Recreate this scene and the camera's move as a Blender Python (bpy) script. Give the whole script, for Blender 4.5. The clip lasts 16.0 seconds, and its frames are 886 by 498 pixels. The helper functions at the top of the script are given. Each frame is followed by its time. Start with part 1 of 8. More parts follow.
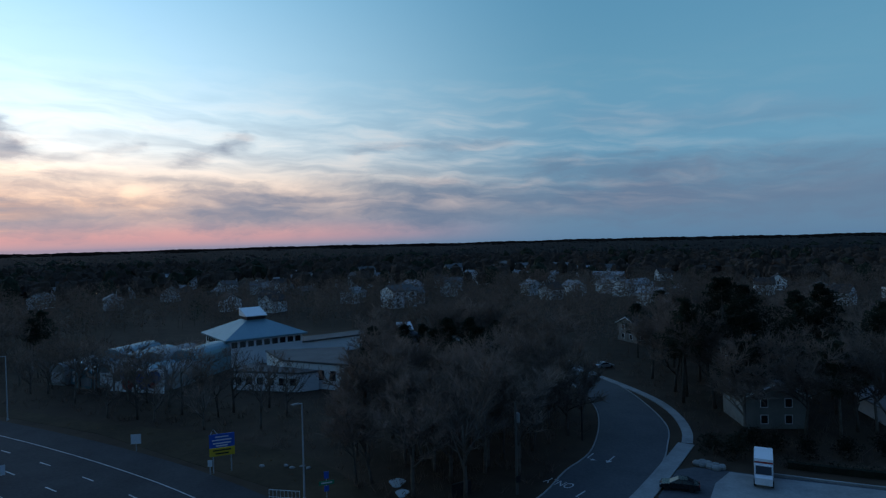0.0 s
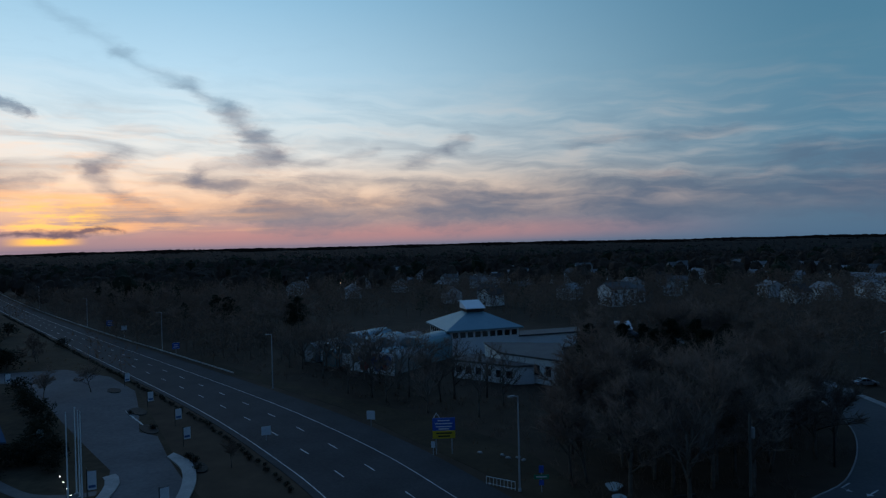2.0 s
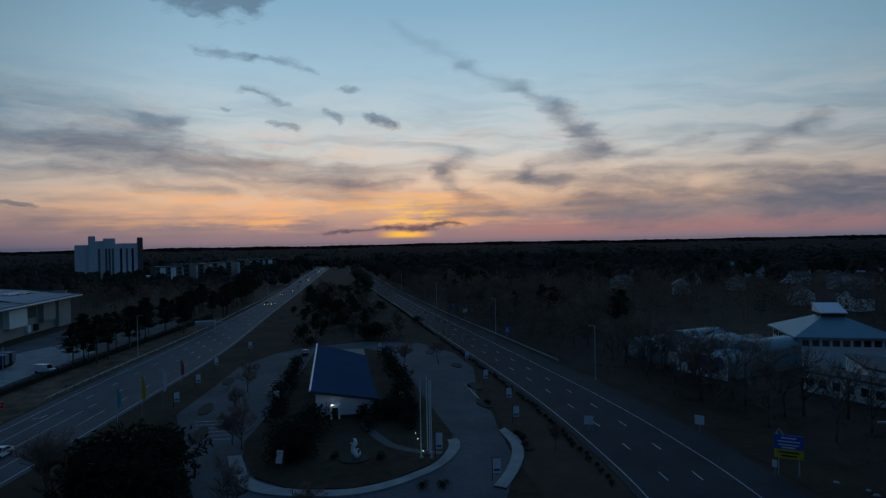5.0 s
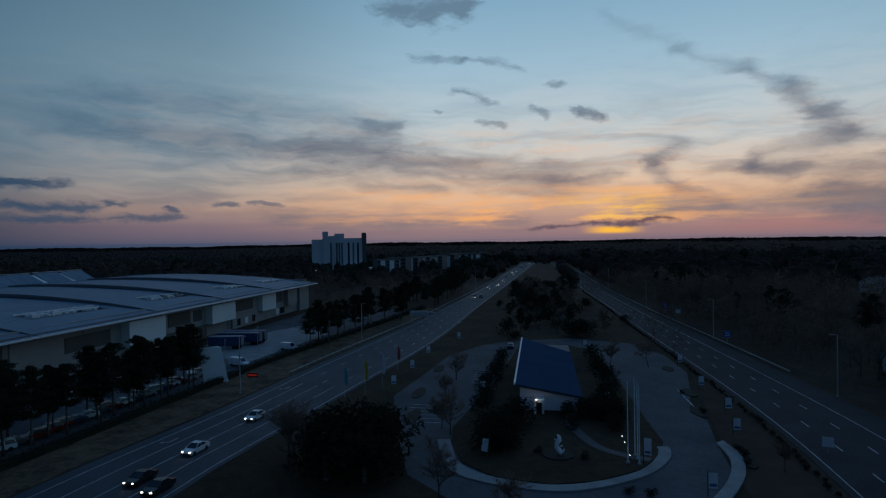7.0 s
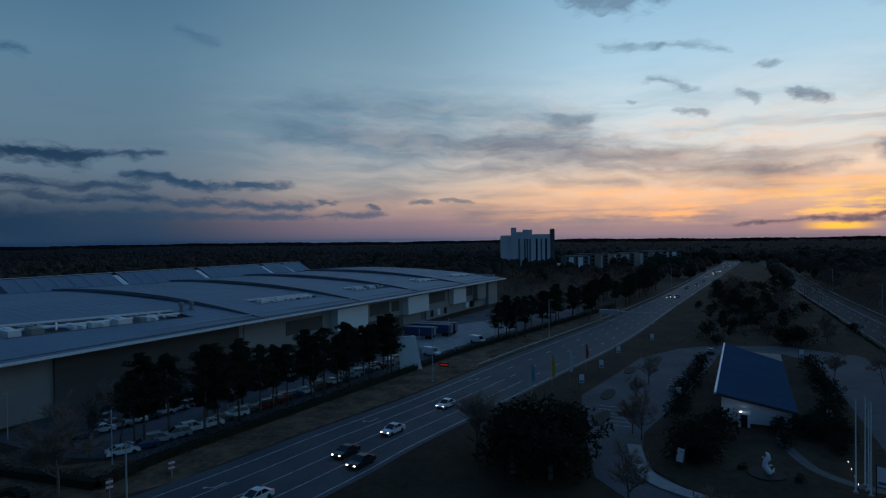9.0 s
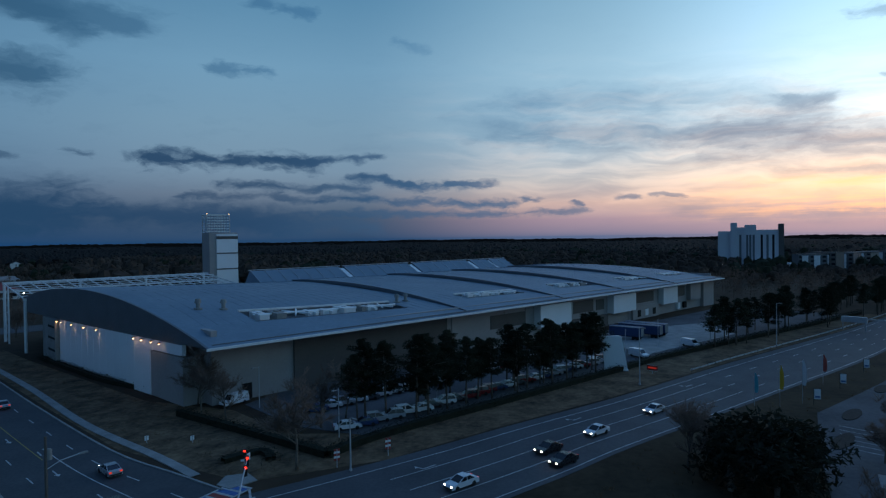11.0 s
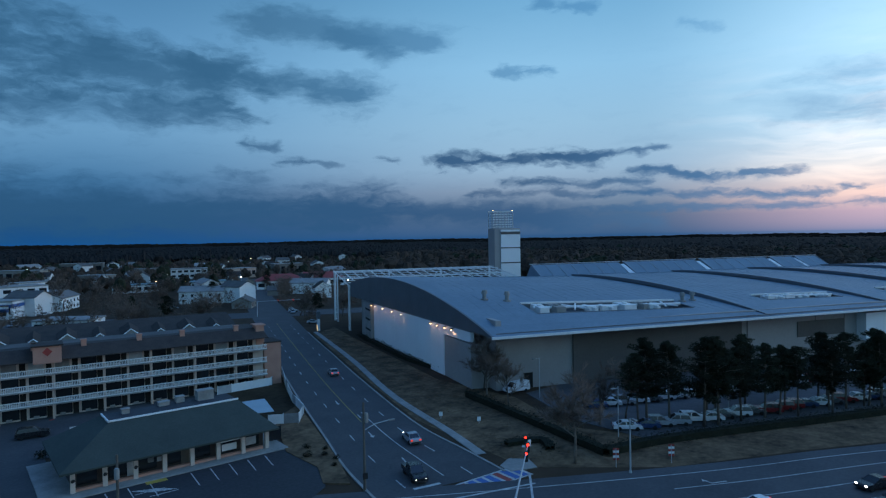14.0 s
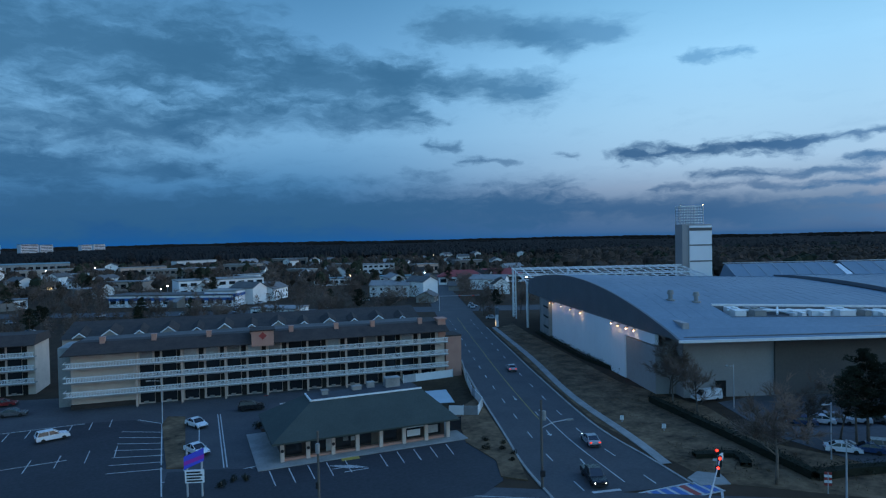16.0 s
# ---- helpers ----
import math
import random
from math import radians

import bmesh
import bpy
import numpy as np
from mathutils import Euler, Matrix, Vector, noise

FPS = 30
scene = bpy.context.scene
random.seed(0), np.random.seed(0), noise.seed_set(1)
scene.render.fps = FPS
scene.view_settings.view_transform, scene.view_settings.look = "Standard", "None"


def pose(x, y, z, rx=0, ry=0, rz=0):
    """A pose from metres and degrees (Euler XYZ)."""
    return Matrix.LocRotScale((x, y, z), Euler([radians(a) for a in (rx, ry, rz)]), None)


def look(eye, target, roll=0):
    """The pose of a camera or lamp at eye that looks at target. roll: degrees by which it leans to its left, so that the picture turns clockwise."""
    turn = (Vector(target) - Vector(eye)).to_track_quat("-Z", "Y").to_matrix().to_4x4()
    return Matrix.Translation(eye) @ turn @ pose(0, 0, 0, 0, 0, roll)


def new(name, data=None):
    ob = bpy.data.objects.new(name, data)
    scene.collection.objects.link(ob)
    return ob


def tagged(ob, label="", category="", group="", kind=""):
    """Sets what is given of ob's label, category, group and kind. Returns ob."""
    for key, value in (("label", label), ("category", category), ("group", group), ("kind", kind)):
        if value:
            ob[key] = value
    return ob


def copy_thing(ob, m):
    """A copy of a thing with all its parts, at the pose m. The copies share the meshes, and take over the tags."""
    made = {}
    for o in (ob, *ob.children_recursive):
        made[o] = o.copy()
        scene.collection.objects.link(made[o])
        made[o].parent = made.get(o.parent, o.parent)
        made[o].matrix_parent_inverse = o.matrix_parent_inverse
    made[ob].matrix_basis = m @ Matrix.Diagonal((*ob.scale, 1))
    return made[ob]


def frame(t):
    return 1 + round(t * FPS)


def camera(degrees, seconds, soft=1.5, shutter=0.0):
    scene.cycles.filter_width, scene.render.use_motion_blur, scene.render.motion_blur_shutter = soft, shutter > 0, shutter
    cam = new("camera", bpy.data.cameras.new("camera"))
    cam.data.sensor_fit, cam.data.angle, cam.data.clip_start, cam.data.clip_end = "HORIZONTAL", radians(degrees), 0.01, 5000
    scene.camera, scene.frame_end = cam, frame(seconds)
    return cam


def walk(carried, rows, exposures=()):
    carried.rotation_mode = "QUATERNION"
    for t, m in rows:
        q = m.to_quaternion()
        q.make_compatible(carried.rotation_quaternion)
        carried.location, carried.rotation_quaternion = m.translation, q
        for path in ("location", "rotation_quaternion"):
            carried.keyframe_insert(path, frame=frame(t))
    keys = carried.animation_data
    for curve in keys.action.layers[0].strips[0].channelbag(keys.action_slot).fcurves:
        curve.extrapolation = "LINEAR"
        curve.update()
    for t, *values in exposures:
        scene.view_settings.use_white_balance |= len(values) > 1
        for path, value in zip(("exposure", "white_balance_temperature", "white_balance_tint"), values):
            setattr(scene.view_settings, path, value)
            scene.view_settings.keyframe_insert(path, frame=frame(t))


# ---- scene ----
PATH = [
    # seconds, yaw, pitch, roll of a camera that hovers 32 m up and turns to its left
    (0, -0.00, -0.77, 1.45),
    (0.5, 4.98, -0.74, 1.38),
    (1, 9.75, -0.71, 1.36),
    (1.5, 14.71, -0.69, 1.33),
    (2, 19.74, -0.67, 1.34),
    (2.5, 24.67, -0.69, 1.32),
    (3, 29.76, -0.71, 1.24),
    (3.5, 34.58, -0.73, 1.24),
    (4, 39.55, -0.73, 1.21),
    (6.5, 62.86, -0.79, 0.95),
    (7, 67.72, -0.82, 0.89),
    (7.5, 72.09, -0.86, 0.86),
    (8, 76.28, -0.91, 0.83),
    (8.5, 80.50, -0.93, 0.75),
    (11, 103.50, -1.04, 0.75),
    (11.5, 107.93, -1.07, 0.79),
    (12, 112.15, -1.10, 0.79),
    (12.5, 116.40, -1.10, 0.80),
    (13, 120.63, -1.11, 0.81),
    (13.5, 124.70, -1.13, 0.91),
    (14, 128.84, -1.12, 0.95),
    (14.5, 132.91, -1.12, 1.02),
    (15, 137.01, -1.12, 1.05),
    (15.5, 141.08, -1.11, 1.07),
    (16, 145.15, -1.10, 1.10),
]
cam = camera(70.95, 16.0, soft=1.25)
EYE = (0.0, 0.0, 32.0)
EXPOSURES = [(0.0, 0.03), (0.8, -0.18), (1.5, -0.38), (2.5, -0.6), (3.5, -0.82), (5.2, -0.95), (7.0, -1.0), (8.5, -0.8), (11.0, 0.0), (13.5, 0.6), (16.0, 1.0)]
walk(cam, [(t, pose(*EYE, 90 + p, r, y)) for t, y, p, r in PATH], EXPOSURES)


# ---- small tools ----
def lin(r, g, b):
    """An 8-bit display colour as linear light."""
    return tuple(((c / 255 + 0.055) / 1.055) ** 2.4 if c > 10 else c / 255 / 12.92 for c in (r, g, b))


class Nodes:
    """Builds node trees from short expressions."""

    def __init__(self, tree):
        self.tree = tree
        tree.nodes.clear()

    def node(self, kind, **settings):
        n = self.tree.nodes.new(kind)
        for key, value in settings.items():
            setattr(n, key, value)
        return n

    def put(self, socket, value):
        if isinstance(value, bpy.types.NodeSocket):
            self.tree.links.new(value, socket)
        elif socket.type == "RGBA" and len(value) == 3:
            socket.default_value = (*value, 1)
        else:
            socket.default_value = value

    def math(self, op, a, b=0.0, c=0.0):
        n = self.node("ShaderNodeMath", operation=op)
        for i, v in enumerate((a, b, c)):
            self.put(n.inputs[i], v)
        return n.outputs[0]

    def add(self, a, b): return self.math("ADD", a, b)
    def sub(self, a, b): return self.math("SUBTRACT", a, b)
    def mul(self, a, b): return self.math("MULTIPLY", a, b)
    def div(self, a, b): return self.math("DIVIDE", a, b)

    def step(self, x, low, high, out0=0.0, out1=1.0, smooth=True):
        n = self.node("ShaderNodeMapRange", interpolation_type="SMOOTHSTEP" if smooth else "LINEAR")
        for i, v in enumerate((x, low, high, out0, out1)):
            self.put(n.inputs[i], v)
        return n.outputs[0]

    def mix(self, fac, a, b, blend="MIX"):
        n = self.node("ShaderNodeMix", data_type="RGBA", blend_type=blend)
        self.put(n.inputs[0], fac), self.put(n.inputs[6], a), self.put(n.inputs[7], b)
        return n.outputs[2]

    def xyz(self, x, y, z=0.0):
        n = self.node("ShaderNodeCombineXYZ")
        for i, v in enumerate((x, y, z)):
            self.put(n.inputs[i], v)
        return n.outputs[0]

    def noise(self, vector, scale, detail=4.0, rough=0.55, distortion=0.0):
        n = self.node("ShaderNodeTexNoise")
        self.put(n.inputs["Vector"], vector)
        for key, v in (("Scale", scale), ("Detail", detail), ("Roughness", rough), ("Distortion", distortion)):
            n.inputs[key].default_value = v
        return n.outputs[0]

    def ramp(self, fac, stops):
        n = self.node("ShaderNodeValToRGB")
        self.put(n.inputs[0], fac)
        e = n.color_ramp.elements
        while len(e) < len(stops):
            e.new(0.5)
        for el, (at, colour) in zip(e, stops):
            el.position, el.color = at, (*colour, 1)
        return n.outputs[0]


# ---- sky: dusk, the sun just below the horizon ----
SUN_YAW = 52.4


def make_sky():
    world = bpy.data.worlds.new("dusk")
    scene.world = world
    world.use_nodes = True
    n = Nodes(world.node_tree)
    coord = n.node("ShaderNodeTexCoord").outputs["Generated"]
    sep = n.node("ShaderNodeSeparateXYZ")
    n.put(sep.inputs[0], coord)
    x, y, z = sep.outputs
    sx, sy = -math.sin(radians(SUN_YAW)), math.cos(radians(SUN_YAW))
    along = n.add(n.mul(x, sx), n.mul(y, sy))
    left = n.add(n.mul(x, -sy), n.mul(y, sx))
    turn = n.mul(n.math("ARCTAN2", left, along), 180 / math.pi)      # degrees to the left of the sunset
    up = n.mul(n.math("ARCSINE", n.math("MINIMUM", n.math("MAXIMUM", z, -1.0), 1.0)), 180 / math.pi)
    high = n.math("MAXIMUM", up, 0.0)
    fac = n.math("POWER", n.div(high, 90.0), 0.5)

    def stops(mult, rows):
        return [((e / 90) ** 0.5, tuple(c * mult for c in lin(*rgb))) for e, rgb in rows]
    top = (90, (56, 91, 150))
    glow = n.ramp(fac, stops(2.15, ((0, (112, 102, 116)), (0.8, (140, 116, 120)), (2, (172, 140, 130)), (3.5, (218, 174, 138)), (5.5, (212, 188, 166)), (8, (196, 198, 196)),
                                   (11, (177, 194, 202)), (15, (152, 182, 200)), (21, (124, 163, 188)), (40, (80, 125, 174)), top)))
    right = n.ramp(fac, stops(1.0, ((0, (92, 126, 158)), (3, (100, 136, 164)), (8, (102, 154, 184)), (14, (98, 152, 182)), (22, (86, 142, 176)), (40, (70, 119, 174)), top)))
    near_left = n.ramp(fac, stops(1.7, ((0, (70, 84, 112)), (1.5, (132, 114, 126)), (3, (172, 146, 138)), (5, (166, 162, 160)), (9, (134, 160, 176)), (15, (122, 153, 172)),
                                        (22, (98, 134, 157)), (40, (70, 116, 171)), top)))
    mid_left = n.ramp(fac, stops(0.64, ((0, (46, 86, 130)), (2, (78, 106, 138)), (4, (128, 150, 176)), (6, (146, 178, 206)), (10, (146, 188, 218)), (15, (138, 190, 226)), (22, (104, 164, 206)), (40, (80, 130, 184)), top)))
    far_left = n.ramp(fac, stops(0.65, ((0, (20, 78, 136)), (2, (26, 76, 122)), (5, (62, 114, 158)), (9, (100, 150, 190)), (15, (92, 146, 190)), (22, (66, 118, 160)), (40, (70, 116, 171)), top)))
    sky = n.mix(n.step(turn, 14.0, 40.0), glow, near_left)
    sky = n.mix(n.step(turn, 36.0, 60.0), sky, mid_left)
    sky = n.mix(n.step(turn, 66.0, 108.0), sky, far_left)
    sky = n.mix(n.step(turn, -8.0, -68.0), sky, right)
    behind = n.ramp(fac, stops(0.6, ((0, (58, 80, 122)), (4, (74, 96, 144)), (10, (86, 116, 166)), (20, (80, 120, 176)), (40, (70, 116, 176)), top)))
    sky = n.mix(n.step(n.math("ABSOLUTE", turn), 128.0, 165.0), sky, behind)
    pink = n.mul(n.mul(n.step(turn, -62.0, -32.0), n.step(turn, -2.0, -14.0)), n.mul(n.step(up, -0.2, 0.9), n.step(up, 2.4, 1.1)))
    sky = n.mix(n.mul(pink, 0.5), sky, tuple(1.3 * c for c in lin(206, 142, 138)))

    # cloud drift: the plane of turn and height, bent by slow swirls and small eddies
    def swirl(fx, fy, depth, detail):
        nz = n.node("ShaderNodeTexNoise")
        n.put(nz.inputs["Vector"], n.xyz(n.mul(turn, fx), n.mul(up, fy), depth))
        for key, v in (("Scale", 1.0), ("Detail", detail), ("Roughness", 0.55)):
            nz.inputs[key].default_value = v
        parts = n.node("ShaderNodeSeparateXYZ")
        n.put(parts.inputs[0], nz.outputs[1])
        return n.sub(parts.outputs[0], 0.5), n.sub(parts.outputs[1], 0.5)
    slow_x, slow_y = swirl(0.14, 0.3, 0.0, 2.0)
    eddy_x, eddy_y = swirl(0.62, 1.25, 7.0, 4.0)
    wt = n.add(turn, n.add(n.mul(slow_x, 3.2), n.mul(eddy_x, 2.0)))
    wu = n.add(up, n.add(n.mul(slow_y, 1.5), n.mul(eddy_y, 0.95)))
    tilt = n.add(n.mul(wu, 0.5), n.mul(wt, 0.014))
    fibre = n.sub(n.noise(n.xyz(n.mul(wt, 0.13), tilt, 3.0), 1.8, 8, 0.64), 0.5)
    lump = n.sub(n.noise(n.xyz(n.mul(wt, 0.42), n.mul(wu, 1.1), 9.0), 1.0, 8, 0.62), 0.5)
    heap = n.sub(n.noise(n.xyz(n.mul(wt, 0.13), n.mul(wu, 0.36), 4.0), 1.0, 9, 0.62), 0.5)
    streak = n.sub(n.noise(n.xyz(n.mul(turn, 0.05), n.add(n.mul(up, 0.62), n.mul(turn, 0.012)), 5.0), 2.4, 6, 0.58), 0.5)
    fine = n.sub(n.noise(n.xyz(n.mul(turn, 0.3), n.mul(up, 0.7), 1.0), 2.0, 5, 0.6), 0.5)
    RAG = {"soft": n.add(n.mul(fibre, 1.9), n.mul(heap, 1.3)), "flat": n.add(n.mul(heap, 2.2), n.mul(lump, 3.2)), "mass": n.add(n.mul(heap, 3.4), n.mul(lump, 1.3))}
    EDGE = {"soft": (-0.8, 1.45), "flat": (-0.35, 1.05), "mass": (-0.45, 1.0)}

    FULL = {"soft": 1.3, "flat": 1.35, "mass": 1.25}

    def wisp(kind, t0, u0, t1, u1, wide, squash=1.6):
        """A ragged streak of cloud from one place of the sky to another; all in degrees."""
        dx, dy = t1 - t0, (u1 - u0) * squash
        long2 = dx * dx + dy * dy + 1e-6
        px, py = n.sub(wt, t0), n.mul(n.sub(wu, u0), squash)
        k = n.math("MULTIPLY_ADD", px, dx / long2, n.mul(py, dy / long2))
        k = n.math("MINIMUM", n.math("MAXIMUM", k, 0.0), 1.0)
        qx, qy = n.math("MULTIPLY_ADD", k, -dx, px), n.math("MULTIPLY_ADD", k, -dy, py)
        far = n.math("SQRT", n.add(n.mul(qx, qx), n.mul(qy, qy)))
        body = n.add(n.math("MULTIPLY_ADD", far, -1.0 / wide, 1.0), RAG[kind])
        return n.step(body, *EDGE[kind])

    def lay(base, mask, colour, strength):
        return n.mix(n.mul(mask, strength), base, colour)

    def shade(mult, r, g, b):
        return tuple(mult * c for c in lin(r, g, b))
    # warm veils over the sunset, lit from below
    near = n.step(n.math("ABSOLUTE", n.sub(turn, 3.0)), 34.0, 4.0)
    band = n.mul(n.step(up, 0.6, 2.6), n.step(up, 13.0, 5.0))
    sky = n.mix(n.mul(n.mul(near, band), n.mul(n.step(n.add(streak, n.mul(fibre, 0.7)), -0.06, 0.2), 0.55)), sky, shade(1.9, 240, 196, 160))
    ct, cu = n.add(turn, n.mul(slow_x, 5.0)), n.add(up, n.mul(slow_y, 2.4))
    comb = n.sub(n.noise(n.xyz(n.mul(ct, 0.06), n.add(n.mul(cu, 0.42), n.mul(ct, -0.02)), 11.0), 2.0, 5, 0.52), 0.5)
    grey = n.mix(n.step(turn, 16.0, 46.0), shade(1.55, 110, 114, 130), shade(1.2, 58, 92, 126))
    grey = n.mix(n.step(turn, 44.0, 72.0), grey, shade(0.75, 40, 78, 116))
    grey = n.mix(n.step(turn, 72.0, 110.0), grey, shade(0.7, 34, 80, 118))
    grey = n.mix(n.step(turn, -18.0, -60.0), grey, shade(1.0, 98, 120, 148))
    blue = n.mix(n.step(turn, 16.0, 50.0), shade(1.5, 104, 132, 156), shade(1.1, 62, 112, 152))
    blue = n.mix(n.step(turn, 50.0, 100.0), blue, shade(0.66, 48, 94, 130))
    grey = n.mix(n.step(up, 7.0, 13.0), grey, blue)

    def bank(base, kind, squash, rows):
        for t0, u0, t1, u1, wide, strength in rows:
            wide *= FULL[kind]
            base = lay(base, wisp(kind, t0, u0, t1, u1, wide, squash), grey, strength)
        return base
    # low bank to the right of the sunset
    sky = bank(sky, "soft", 2.3, ((-4, 2.3, -20, 2.7, 1.8, 0.7), (-18, 2.6, -36, 3.2, 2.8, 0.8), (-34, 3.2, -52, 3.3, 3.2, 0.85), (-50, 3.3, -72, 3.4, 3.4, 0.85),
                                  (-70, 3.4, -100, 3.4, 4.2, 0.75), (-62, 6.2, -98, 5.6, 1.9, 0.5), (-45, 8.4, -58, 8.9, 0.9, 0.45), (-66, 10.4, -86, 9.6, 1.6, 0.3)))
    # the hooked wisp, its curl and the smaller curls beside it
    sky = bank(sky, "soft", 1.4, ((0.2, 19.1, -5.8, 15.6, 0.5, 0.22), (-5.8, 15.6, -10.9, 13.6, 0.55, 0.38), (-10.9, 13.6, -13.9, 11.6, 0.6, 0.55), (-13.9, 11.6, -16.5, 9.5, 0.8, 0.68),
                                  (-16.5, 9.5, -18.0, 8.0, 1.0, 0.75), (-17.5, 7.5, -11.7, 6.6, 0.8, 0.65), (-11.7, 6.6, -11.2, 5.6, 0.6, 0.65), (-11.2, 5.5, -13.8, 4.8, 0.6, 0.65),
                                  (-5.6, 7.9, -3.5, 6.2, 0.7, 0.65), (-3.5, 6.2, -5.5, 4.1, 0.7, 0.65), (-5.5, 4.1, -8.5, 2.9, 0.7, 0.65), (-34.6, 9.1, -33.6, 8.6, 0.75, 0.6), (-33.5, 8.6, -29.5, 7.2, 0.6, 0.5)))
    sky = bank(sky, "soft", 2.0, ((-9, 5.6, -24, 4.6, 1.1, 0.5), (-19, 7.2, -27, 8.4, 0.6, 0.35), (-21, 6.2, -33, 5.4, 0.9, 0.45)))
    # small scraps above the sunset
    sky = bank(sky, "flat", 1.7, ((2.8, 11.0, 1.2, 10.6, 0.6, 0.85), (13.8, 13.3, 11.0, 12.6, 0.55, 0.7), (5.6, 13.8, 4.5, 13.6, 0.4, 0.6), (6.9, 11.8, 5.6, 11.0, 0.42, 0.6), (11.8, 10.6, 10.0, 10.4, 0.35, 0.6),
                                  (17.9, 16.3, 13.0, 16.2, 0.6, 0.55), (13.0, 16.2, 8.3, 15.4, 0.5, 0.5), (22.4, 10.8, 19.0, 10.5, 0.6, 0.5), (19.3, 20.3, 13.2, 20.2, 1.5, 0.8), (15.4, 12.0, 14.8, 11.8, 0.3, 0.6)))
    # long smears left of the sunset
    sky = bank(sky, "soft", 2.2, ((46, 10.0, 22, 8.5, 2.6, 0.42), (26, 8.4, 5, 5.2, 2.8, 0.7), (5, 5.3, -0.5, 5.7, 0.7, 0.65), (43, 12.0, 20, 10.8, 1.9, 0.42), (28, 6.4, 16, 4.6, 0.9, 0.35), (30, 1.9, 8, 1.7, 1.3, 0.5), (45, 9.4, 21, 8.2, 1.3, 0.3)))
    # dark flat clouds to the left
    sky = bank(sky, "flat", 2.3, ((58.5, 5.6, 54, 5.2, 0.7, 0.9), (53.4, 4.9, 46.8, 4.8, 0.8, 0.95), (62, 3.7, 44.6, 3.2, 0.8, 0.9), (62, 2.3, 39, 2.2, 0.7, 0.75), (76, 6.8, 63, 7.0, 1.35, 0.95), (66, 7.2, 57, 7.3, 0.6, 0.85),
                                  (60, 5.5, 54, 5.2, 0.8, 0.9), (71, 4.8, 58.4, 4.6, 0.7, 0.85), (43.4, 3.6, 42.4, 3.5, 0.4, 0.8), (35.2, 3.3, 33.8, 3.3, 0.45, 0.8), (31.8, 3.4, 30.6, 3.3, 0.45, 0.8), (39.6, 3.0, 38.9, 2.9, 0.35, 0.8), (74, 3.9, 58, 3.5, 0.6, 0.7)))
    # the bank low in the far left and the masses above it
    sky = bank(sky, "mass", 2.4, ((145, 2.9, 84, 2.7, 4.6, 0.95), (88, 2.6, 66, 1.9, 2.4, 0.85), (70, 1.4, 58, 1.1, 1.6, 0.6), (145, 6.4, 116, 6.0, 2.4, 0.8)))
    sky = bank(sky, "mass", 1.8, ((145, 16.5, 112, 15.6, 6.0, 0.9), (114, 14.6, 97, 13.4, 4.0, 0.85), (140, 10.4, 117, 9.4, 3.4, 0.85), (114, 10.6, 97, 10.8, 2.2, 0.75), (96, 14.4, 85, 13.0, 2.6, 0.85), (93, 18.7, 77, 17.1, 2.0, 0.7), (85, 17.6, 81.4, 15.9, 1.3, 0.6)))
    sky = bank(sky, "flat", 1.8, ((67.2, 20.3, 63.4, 19.4, 0.9, 0.7), (70.8, 14.8, 66.0, 14.3, 0.75, 0.65), (94, 8.4, 91.6, 8.2, 0.6, 0.7), (91, 7.0, 89, 6.9, 0.6, 0.75), (82, 7.3, 80.6, 7.1, 0.4, 0.6), (88.4, 7.0, 86, 6.8, 0.4, 0.6), (55.4, 17.8, 52, 16.8, 0.5, 0.4)))
    # combed cirrus, thin streaks everywhere, and lit edges by the sunset
    field = n.mul(n.mul(n.step(turn, -95.0, -40.0), n.step(turn, 60.0, 30.0)), n.mul(n.step(up, 1.5, 4.0), n.step(up, 17.0, 7.0)))
    sky = n.mix(n.mul(field, n.mul(n.step(comb, -0.12, 0.26), 0.42)), sky, grey)
    sky = n.mix(n.mul(field, n.mul(n.step(comb, 0.1, -0.3), 0.3)), sky, shade(1.8, 222, 196, 178))
    veil = n.step(fibre, 0.0, 0.22)
    sky = n.mix(n.mul(n.mul(veil, n.step(up, 26.0, 8.0)), 0.07), sky, grey)
    lit = n.mul(n.step(n.math("ABSOLUTE", n.sub(turn, 6.0)), 30.0, 4.0), n.mul(n.step(up, 0.8, 1.8), n.step(up, 5.6, 3.4)))
    bars = n.step(n.add(streak, n.mul(fibre, 0.6)), -0.12, 0.26)
    sky = n.mix(n.mul(lit, n.mul(bars, 0.9)), sky, shade(1.75, 255, 182, 118))
    core = n.mul(n.step(n.math("ABSOLUTE", turn), 6.5, 0.8), n.mul(n.step(up, 1.4, 2.2), n.step(up, 4.6, 2.6)))
    sky = n.mix(n.mul(core, n.step(n.add(streak, n.mul(fibre, 0.8)), -0.14, 0.2)), sky, shade(1.85, 255, 200, 92))
    ember = n.mul(n.step(n.math("ABSOLUTE", turn), 3.2, 0.3), n.mul(n.step(up, 0.25, 0.6), n.step(up, 1.15, 0.8)))
    sky = n.mix(ember, sky, shade(1.9, 255, 190, 70))
    low = wisp("flat", 7.0, 1.1, -4.2, 1.5, 0.75, 2.4)
    sky = lay(sky, low, shade(1.5, 86, 84, 104), 0.9)
    # a little of the true scattered sky under it all
    air = n.node("ShaderNodeTexSky", sky_type="NISHITA", sun_disc=False, sun_elevation=radians(0.6), sun_rotation=radians(-SUN_YAW))
